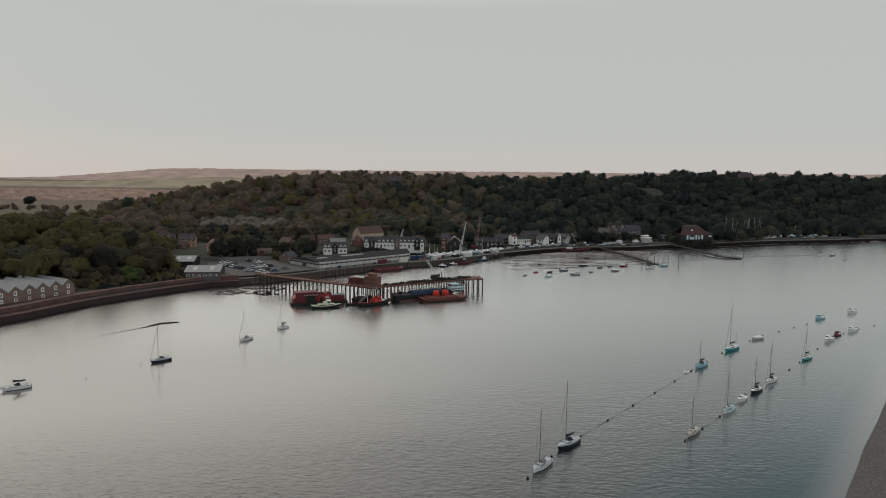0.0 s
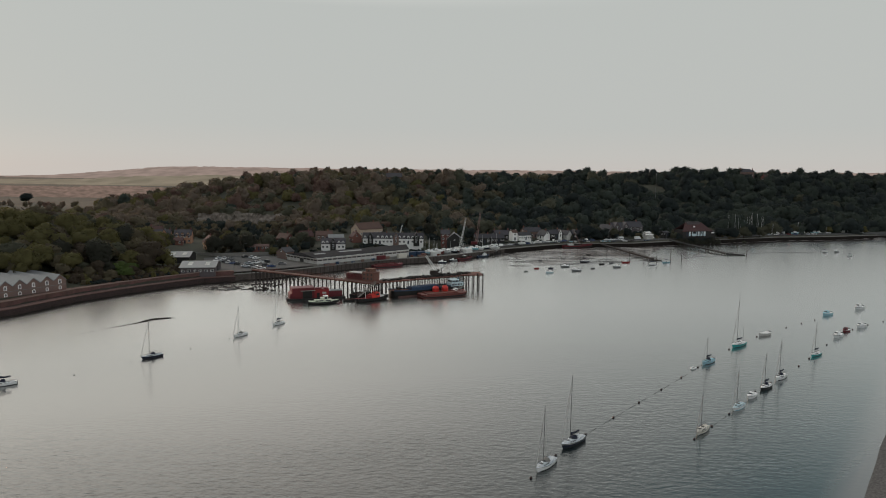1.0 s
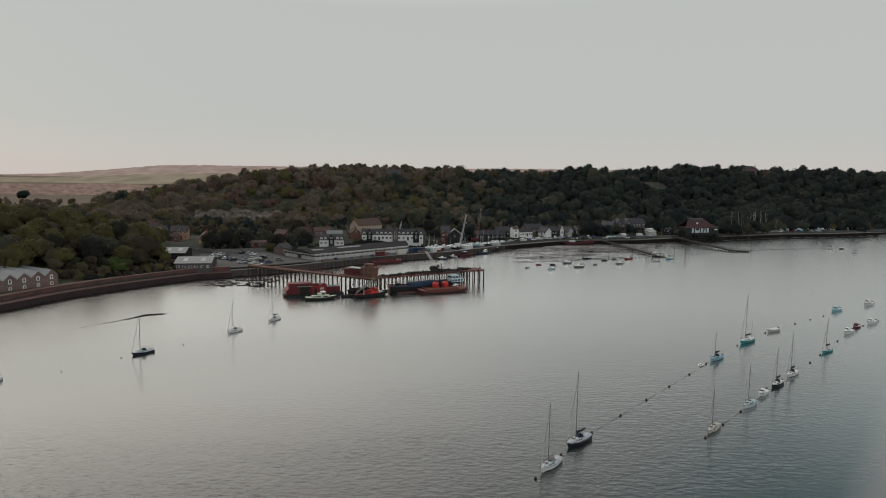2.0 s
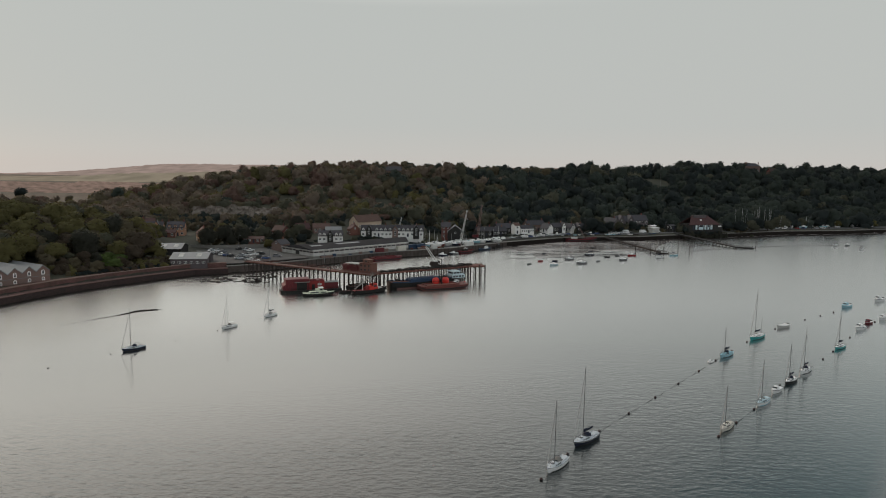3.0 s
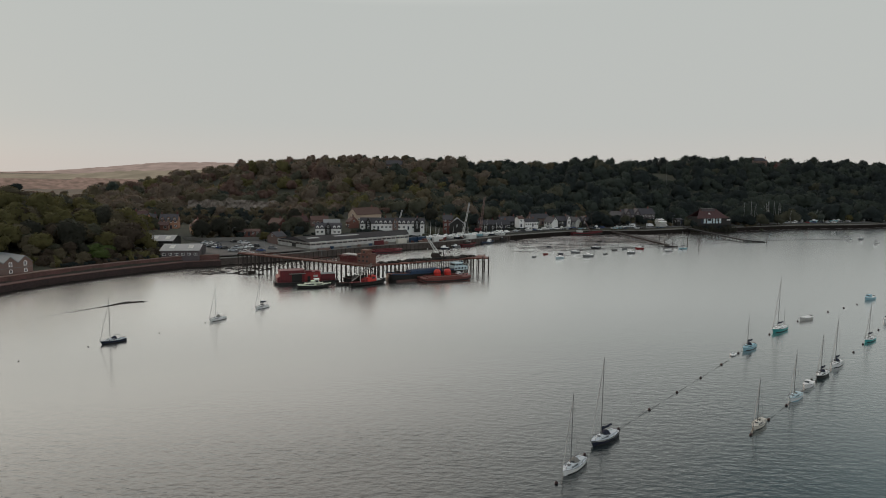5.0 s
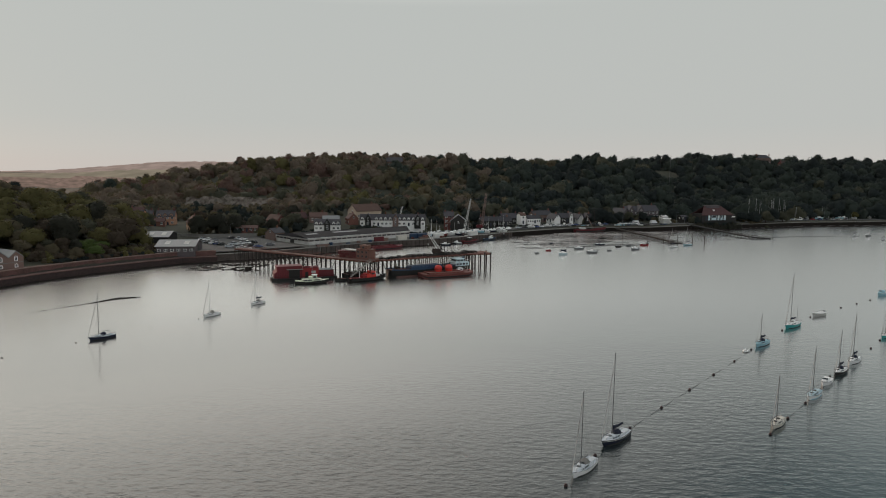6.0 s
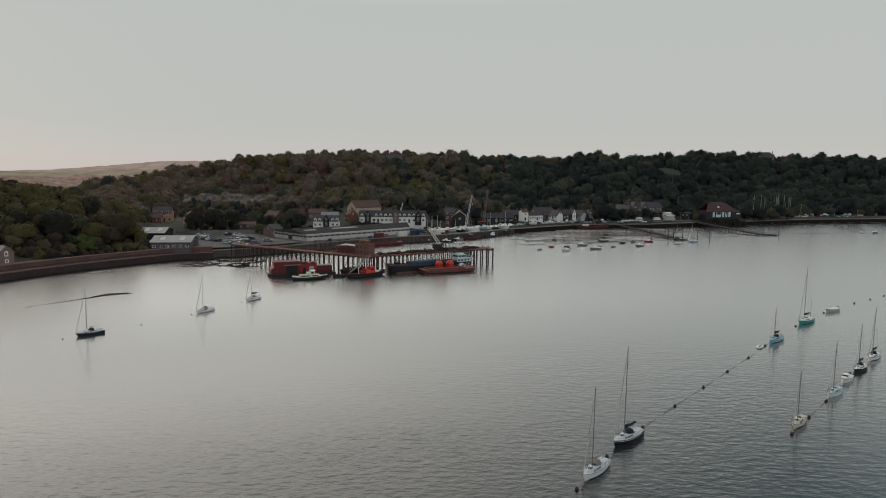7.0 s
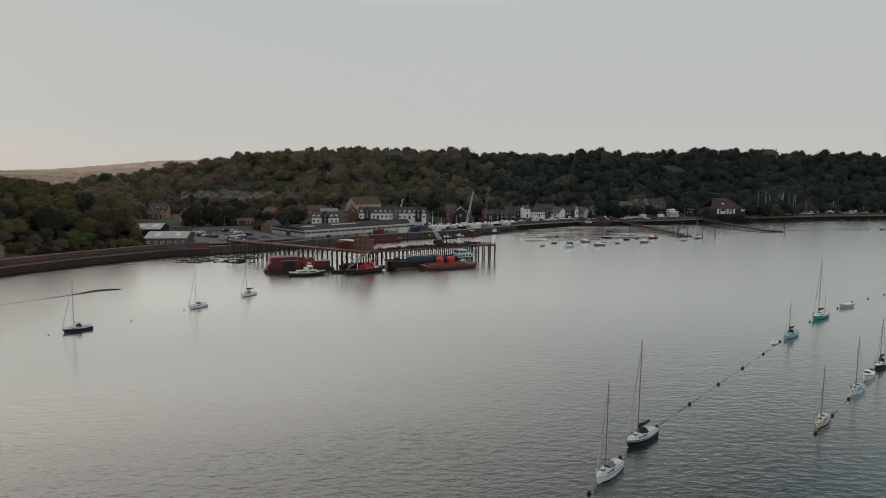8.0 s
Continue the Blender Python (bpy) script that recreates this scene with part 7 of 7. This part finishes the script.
crane(15.2, 366.5, 2.66, (3.6, 0, 19.0), .55, WSTEEL, "white lattice jib crane at the boatyard", n=16)
crane(25.6, 389, 3.2, (2.4, 0, 20.5), .75, CRANE, "faded rust-pink lattice jib crane behind the boatyard", n=16, body=DKRED)
crane(-18.4, 382, 7.1, (2.2, 0, 8.0), .5, WSTEEL, "white lattice jib crane behind the white terrace", n=12)
crane(2.3, 259.3, (PIER_Z - .44) / K, (-5.2, 1.0, 7.6), .55, WSTEEL, "white lattice jib crane with dark body on the pier", n=8, body=TIMBER)


# ---- boatyard ----
def boatyard():
    rng = random.Random(12)
    for i in range(30):
        x, y = -2 + i * 1.43 + rng.uniform(-.8, .8), 350 + i * 1.1 + rng.uniform(-2.6, 5.5)
        m, tone = rng.choice([(WHITE, "white"), (WHITE, "white"), (WHITE, "white"), (NAVY, "navy"), (DBLUE, "dark blue"), (BLUE, "pale blue"), (DKRED, "dull red"), (BLACK, "black")])
        L = rng.uniform(4.8, 8.2)
        motorboat(x, y, rng.uniform(0, 360), L, m, "%s boat laid up ashore on the quay" % tone, cab=rng.choice([.4, .5, .6]), z=2.65 + .35 / K, group="boats laid up ashore", name="laid_up_boat")
        cr = thing("boat_cradle", "timber cradle under a laid-up boat", "cradle", m=at(x, y, 2.64), group="boat cradles")
        for k in (-1, 1):
            part("bearer", Shape().box(k * L * .2 - .15, -1.0, 0, k * L * .2 + .15, 1.0, .25), TIMBER, cr)
    # containers, stacked stores
    for x, y, t, m, lab in ((-9.0, 344, 38, DBLUE, "dark blue shipping container on the quay"), (-5.0, 346, 38, DBLUE, "dark blue shipping container on the quay"), (-24, 328.0, 43, DKRED, "red shipping container beside the warehouse"), (-14, 336, 43, CREAM, "yellow skip on the quay"), (20, 358, 45, WSTEEL, "white portable cabin on the quay"), (3, 347, 40, WSTEEL, "white portable cabin on the quay")):
        c = thing("container", lab, "container", m=at(x, y, 2.64, t), group="quay containers")
        part("box", Shape().box(-3, -1.2, 0, 3, 1.2, 2.5), m, c)
        rb = Shape()
        for k in range(15):
            rb.box(-2.9 + k * .4, -1.24, .15, -2.75 + k * .4, -1.2, 2.4)
        part("corrugation", rb, m, c)
        part("door", Shape().box(3.0, -1.1, .1, 3.05, -.03, 2.4).box(3.0, .03, .1, 3.05, 1.1, 2.4), m, c)


boatyard()

# ---- cars ----
CAR_BODY = Shape()
CAR_BODY.loft([[(x, -.85, z0), (x, -.88, z0 + .3), (x, -.82, z1), (x, .82, z1), (x, .88, z0 + .3), (x, .85, z0)] for x, z0, z1 in ((-2.1, .35, .75), (-2.0, .25, .95), (-.9, .22, 1.0), (.9, .22, .98), (1.95, .25, .80), (2.15, .35, .62))])
CAR_CAB = Shape()
CAR_CAB.loft([[(x, -.74 * w, .95), (x, -.62 * w, z), (x, .62 * w, z), (x, .74 * w, .95)] for x, z, w in ((-1.8, 1.0, 1), (-1.3, 1.42, 1), (.2, 1.46, 1), (1.0, 1.0, 1))])
CAR_ROOF = Shape()
CAR_ROOF.loft([[(x, -.60, z), (x, 0, z + .05), (x, .60, z)] for x, z in ((-1.32, 1.43), (-.5, 1.475), (.22, 1.475))], caps=False)
CAR_MESH = [(CAR_BODY.mesh("body", m), CAR_ROOF.mesh("roof", m)) for m in CARS]
CAB_MESH = CAR_CAB.mesh("cabin_glass", GLASS)
WHEEL = Shape().rod((0, -.1, 0), (0, .1, 0), .32, .32, 12).mesh("wheel", TYRE)
RIM = Shape().rod((0, -.11, 0), (0, .11, 0), .2, .2, 8).mesh("rim", SHEET)
CAR_NAMES = ("white", "silver", "black", "dark blue", "red", "grey")


def car(x, y, turn, k, z=3.62):
    c = thing("car", "%s parked car on the tarmac" % CAR_NAMES[k], "car", m=at(x, y, z, turn), group="parked cars")
    bd = part("body", CAR_MESH[k][0], None, c)
    part("cabin_glass", CAB_MESH, None, bd)
    part("roof", CAR_MESH[k][1], None, bd)
    for wx in (-1.3, 1.3):
        for wy in (-.78, .78):
            w = part("wheel", WHEEL, None, c, m=pose(wx, wy, .32))
            part("rim", RIM, None, w)


for i, (x, y, t, k) in enumerate(((-97.2, 310.6, 75, 0), (-94.6, 308.6, 78, 1), (-92.2, 306.5, 70, 2), (-89.8, 304.5, 72, 0), (-87.4, 302.5, 75, 3), (-85, 300.5, 76, 2), (-98.7, 318.9, 60, 1), (-95.4, 317, 65, 0), (-92.6, 315.2, 60, 5), (-80.6, 301.8, 150, 1), (-78.4, 303.6, 150, 0), (-76.4, 306.3, 150, 0), (-74.2, 308.4, 150, 2),
                                 (-76.1, 291.3, 170, 5), (-79.4, 292.9, 20, 1), (-71.0, 286.6, 15, 0), (-74.0, 289.6, 165, 0), (-65.5, 301.3, 10, 5), (-71.8, 297.4, 20, 2), (-68.5, 294.0, 24, 3), (-84, 322, 60, 1), (-88, 324.5, 60, 2), (-81.5, 319.4, 60, 0))):
    car(x, y, t, k)
for i in range(9):
    car(236 + i * 5.2, 469.5 + i * 1.2, 80 + (i * 37) % 20, (i * 5 + 1) % 6, 3.68)
for i in range(5):
    car(110 + i * 3.4, 421 + i * 1.3, 20, (0, 0, 1, 0, 2)[i], 3.68)
for x, y in ((132, 430), (141.5, 433), (121, 428)):
    v = thing("van", "white parked van by the river road", "van", m=at(x, y, 3.68, 24), group="parked vans")
    part("body", Shape().loft([[(u, -.95, z0), (u, -.9, z1), (u, .9, z1), (u, .95, z0)] for u, z0, z1 in ((-2.6, .4, 2.2), (1.2, .4, 2.25), (1.8, .4, 1.4), (2.5, .4, 1.1))]), CARS[0], v)
    part("windscreen", Shape().add([(1.25, -.8, 2.15), (1.25, .8, 2.15), (1.78, .8, 1.5), (1.78, -.8, 1.5), (1.3, -.8, 2.2), (1.3, .8, 2.2), (1.85, .8, 1.52), (1.85, -.8, 1.52)], [(4, 7, 6, 5), (0, 1, 2, 3), (0, 4, 5, 1), (2, 6, 7, 3)]), GLASS, v)
    for wx in (-1.6, 1.6):
        for wy in (-.85, .85):
            part("wheel", WHEEL, None, v, m=pose(wx, wy, .32))

# low wall and fence behind the car park
wall_along("wall_car_park", "grey block wall behind the car park", [(-112, 328), (-100, 327), (-88, 331), (-70, 334)], .3, 3.2, 5.3, CONCRETE)


# ---- jetties and slipway at the village ----
def jetty(name, label, a, b, w, z0, z1, spacing, mat, posts=0.0):
    A, B = P(*a), P(*b)
    L = (B - A).length
    j = thing(name, label, "jetty", m=Matrix.Translation(A) @ pose(0, 0, 0, 0, 0, heading(A, B)))
    part("deck", Shape().add([(0, -w / 2, z0), (L, -w / 2, z1), (L, w / 2, z1), (0, w / 2, z0), (0, -w / 2, z0 + .25), (L, -w / 2, z1 + .25), (L, w / 2, z1 + .25), (0, w / 2, z0 + .25)], [(4, 5, 6, 7), (0, 3, 2, 1), (0, 1, 5, 4), (1, 2, 6, 5), (2, 3, 7, 6), (3, 0, 4, 7)]), mat, j)
    n = int(L / spacing)
    for i in range(n + 1):
        x = L * i / n
        zz = z0 + (z1 - z0) * i / n
        for y in (-w / 2, w / 2):
            part("post", Shape().rod((x, y, -1.5), (x, y, zz + (posts if posts and i % 3 == 0 else .3)), .16, .14, 6), TIMBER, j)
    for y in (-w / 2 - .06, w / 2):
        part("side_beam", Shape().add([(0, y, z0 - .5), (L, y, z1 - .5), (L, y + .06, z1 - .5), (0, y + .06, z0 - .5), (0, y, z0 + .3), (L, y, z1 + .3), (L, y + .06, z1 + .3), (0, y + .06, z0 + .3)], [(4, 5, 6, 7), (0, 3, 2, 1), (0, 1, 5, 4), (1, 2, 6, 5), (2, 3, 7, 6), (3, 0, 4, 7)]), mat, j)
    r = Shape()
    for y in (-w / 2, w / 2):
        for i in range(n + 1):
            r.rod((L * i / n, y, z0 + (z1 - z0) * i / n), (L * i / n, y, z0 + (z1 - z0) * i / n + 1.0), .05, .05, 4)
        r.rod((0, y, z0 + 1), (L, y, z1 + 1), .05, .05, 4)
    part("railing", r, TIMBER, j)


for x, y, h in ((-34.9, 248.9, 7.9), (4.4, 249.6, 11.6)):
    thing("mooring_dolphin", "tall dark steel post standing above the pier", "post", m=at(x, y, 0), group="mooring posts", shape=Shape().rod((0, 0, -2), (0, 0, h), .2, .17, 8).rod((0, 0, h), (0, 0, h + .35), .26, .22, 8).rod((-.7, 0, h * .86), (.7, 0, h * .86), .06, .06, 5), mat=BLACK)
jetty("jetty", "narrow dark timber landing jetty over the mud", (104.4, 413), (118.0, 356.5), 1.8, 2.7, .9, 4.0, TIMBER)
jetty("jetty", "low dark pontoon at the jetty end", (116, 356.2), (122, 354.6), 2.4, .3, .3, 5.0, TIMBER, 3.5)
jetty("jetty", "sloping dark club jetty on trestle legs", (153, 437), (168.9, 382.7), 2.4, 3.8, 1.1, 3.2, BLACK)
jetty("jetty", "low end of the club jetty", (168.9, 382.7), (178.6, 381.6), 2.0, 1.0, .3, 3.0, BLACK)
for x, y, h in ((179.9, 381.6, 8.2), (96, 366, 6), (112, 352, 7), (118, 350, 6), (126, 352, 6.5), (131, 350, 6), (106, 358, 5)):
    thing("mooring_post", "tall dark timber mooring post in the mud", "post", m=at(x, y, 0), group="mooring posts", shape=Shape().rod((0, 0, -1.5), (0, 0, h), .2, .16, 7).rod((0, 0, h), (0, 0, h + .2), .24, .1, 7), mat=TIMBER)

# old sailing barge at the village hard
yb = workboat(88.5, 405.5, 12, 22, DKRED, "old red sailing barge aground at the village hard", None, 0, 1.7, TIMBER, "sailing_barge", z=.4)
part("mainmast", Shape().rod((3, 0, 1.5), (2.6, 0, 15), .18, .1, 7), TIMBER, yb)
part("mizzen_mast", Shape().rod((-8.5, 0, 1.5), (-8.7, 0, 8), .1, .06, 6), TIMBER, yb)
part("sprit", Shape().rod((2.7, 0, 3), (-3.5, .5, 12.5), .12, .08, 6), TIMBER, yb)
part("furled_sail", Shape().rod((2.2, 0.2, 2.8), (-2.8, .6, 11.4), .2, .12, 7), CRANE, yb)
part("deckhouse", Shape().box(-7, -1.4, 1.6, -3.5, 1.4, 3.0).box(-7.2, -1.6, 3.0, -3.3, 1.6, 3.15), WSTEEL, yb)

# boat park with laid-up yachts below the wood
rng = random.Random(21)
for i in range(12):
    x, y = 208 + i * 2.7 + rng.uniform(-1, 1), 468 + i * 1.4 + rng.uniform(-2.5, 2.5)
    z = float(height([x], [y])[0])
    m = rng.choice([WHITE, WHITE, NAVY, BLUE])
    yacht(x, y, rng.uniform(0, 360), rng.uniform(6, 8), rng.uniform(10, 15), m, "laid-up yacht with bare mast in the boat park", group="laid-up yachts", z=z + .3, hood=None, cover=None, spar=WSTEEL)
for i in range(14):
    x, y = 240 + i * 6.2 + rng.uniform(-2, 2), 476 + i * 1.9 + rng.uniform(-2, 2)
    z = float(height([x], [y])[0])
    if i % 4 == 0:
        yacht(x, y, rng.uniform(0, 360), 6.5, rng.uniform(8, 11), WHITE, "laid-up yacht with bare mast beside the river road", group="laid-up yachts", z=z + .3, hood=None, cover=None, spar=WSTEEL)
    else:
        motorboat(x, y, rng.uniform(0, 360), rng.uniform(5, 7), WHITE if i % 3 else BLUE, "boat laid up ashore beside the river road", cab=.5, z=z + .35, group="boats laid up ashore", name="laid_up_boat")


# poles
def lamp_post(x, y, h, label="tall grey lamp post with a short arm"):
    z = float(height([x], [y])[0])
    p = thing("street_lamp", label, "street lamp", m=at(x, y, max(z, 2.6)), group="street lamps")
    part("pole", Shape().rod((0, 0, -.3), (0, 0, h), .09, .05, 6).rod((0, 0, h), (1.1, 0, h + .15), .04, .04, 5), SHEET, p)
    part("lantern", Shape().box(.8, -.12, h + .08, 1.4, .12, h + .24), SHEET, p)


for x, y, h in ((-82, 284, 7), (-66, 290, 7), (-90, 330, 7), (-44, 294, 6), (60, 396, 7), (146, 431, 8), (152, 434, 8), (262, 478, 9), (110, 418, 7)):
    lamp_post(x, y, h)
t = thing("telecom_mast", "slender white mast rising from the wooded slope", "mast", m=at(185, 560, float(height([185], [560])[0])))
part("pole", Shape().rod((0, 0, -1), (0, 0, 29), .12, .07, 7), ALLOY, t)
part("antenna", Shape().box(-.4, -.12, 27, -.2, .12, 28.8).box(.2, -.12, 27, .4, .12, 28.8), ALLOY, t)

# cars and laid-up boats along the village street
rng = random.Random(77)
for i in range(16):
    x = 46 + i * 3.6
    y = float(np.interp(x, [42, 59, 77, 95, 125], [385, 398, 411, 417, 422])) + rng.uniform(-.8, 1.4)
    if i in (11, 12):
        continue
    if i % 3 == 2:
        motorboat(x, y, rng.uniform(0, 360), rng.uniform(4.5, 6), rng.choice([WHITE, NAVY, DBLUE]), "small boat laid up by the village street", cab=.4, z=3.68 + .3, group="boats laid up ashore", name="laid_up_boat")
    else:
        car(x, y, rng.choice([25, 35, 120]), rng.choice([0, 1, 2, 2, 3, 5]), 3.68)


def quay_clutter():
    rng = random.Random(41)
    front = [(-46, 304), (-28, 322.5), (-15, 332.5), (0, 341.5), (11, 349), (25, 362.5), (40, 378)]
    for i in range(46):
        k = rng.randrange(len(front) - 1)
        u = rng.random()
        x, y = front[k][0] + (front[k + 1][0] - front[k][0]) * u, front[k][1] + (front[k + 1][1] - front[k][1]) * u
        off = rng.uniform(.6, 3.2) if x < -8 else rng.uniform(.6, 9)
        x, y = x - off * .65, y + off * .75
        s = Shape()
        kind = rng.randrange(4)
        if kind == 0:
            for j in range(rng.randint(2, 4)):
                s.rod((j * .7 - .8, .2 * (j % 2), 0), (j * .7 - .8, .2 * (j % 2), .9), .3, .3, 9)
            ob = thing("oil_drum", "group of painted oil drums on the quay", "drum", group="quay clutter", shape=s, mat=rng.choice([RUST, DBLUE, RUST]))
        elif kind == 1:
            for j in range(5):
                s.box(-.6, -.5, .16 * j, .6, .5, .16 * j + .04).box(-.6, -.5, .16 * j + .04, -.45, .5, .16 * j + .13).box(.45, -.5, .16 * j + .04, .6, .5, .16 * j + .13)
            ob = thing("pallet_stack", "stack of weathered timber pallets on the quay", "pallets", group="quay clutter", shape=s, mat=rng.choice([TIMBER, DECK]))
        elif kind == 2:
            w, h = rng.uniform(1.2, 2.8), rng.uniform(.9, 1.9)
            s.loft([[(-w, -.8, 0), (-w * 1.15, -.9, h), (-w * 1.15, .9, h), (-w, .8, 0)], [(w, -.8, 0), (w * 1.15, -.9, h), (w * 1.15, .9, h), (w, .8, 0)]])
            ob = thing("skip", "battered steel skip on the quay", "skip", group="quay clutter", shape=s, mat=rng.choice([BROWNBRICK, RUST, DBLUE, CONCRETE, RUST]))
        else:
            for j in range(7):
                s.rod((-2 + .1 * j, j * .2 - .6, .1 + .18 * (j % 2)), (2 - .2 * j, j * .2 - .6, .1 + .18 * (j % 2)), .09, .09, 6)
            ob = thing("spar_stack", "stack of spars and pipes on the quay", "spars", group="quay clutter", shape=s, mat=rng.choice([WSTEEL, TIMBER, ALLOY]))
        ob.matrix_basis = at(x, y, 2.645, rng.uniform(0, 180))
    # bare masts of laid-up boats
    for i in range(20):
        x, y = rng.uniform(-4, 38), 0
        y = float(np.interp(x, [-4, 11, 25, 40], [350, 358, 370, 386])) + rng.uniform(-2, 3)
        h = rng.uniform(5, 10)
        m = thing("laid_up_mast", "bare mast standing among laid-up boats", "mast", m=at(x, y, 2.64), group="laid-up masts", shape=Shape().rod((0, 0, 0), (.1, 0, h), .07, .04, 5).rod((-.4, 0, h * .6), (.5, 0, h * .6), .025, .025, 4), mat=WSTEEL)


quay_clutter()


def tenders():
    rng = random.Random(53)
    line = offset_line([(59, 390), (77, 403), (95, 409), (125, 414), (151, 427)], 2.6)
    for i in range(22):
        k = rng.choice([0, 1, 1, 2, 2, 2, 3])
        u = rng.random()
        a, b = line[k], line[k + 1]
        m, n = rng.choice([(WHITE, "white"), (WHITE, "white"), (DBLUE, "dark blue"), (BLUE, "pale blue"), (TIMBER, "dark wooden")])
        dinghy(a[0] + (b[0] - a[0]) * u, a[1] + (b[1] - a[1]) * u, rng.uniform(0, 360), rng.uniform(2.6, 4.0), m, "%s tender drawn up on the village hard" % n, z=3.68 + .2, group="tenders on the hard")


tenders()
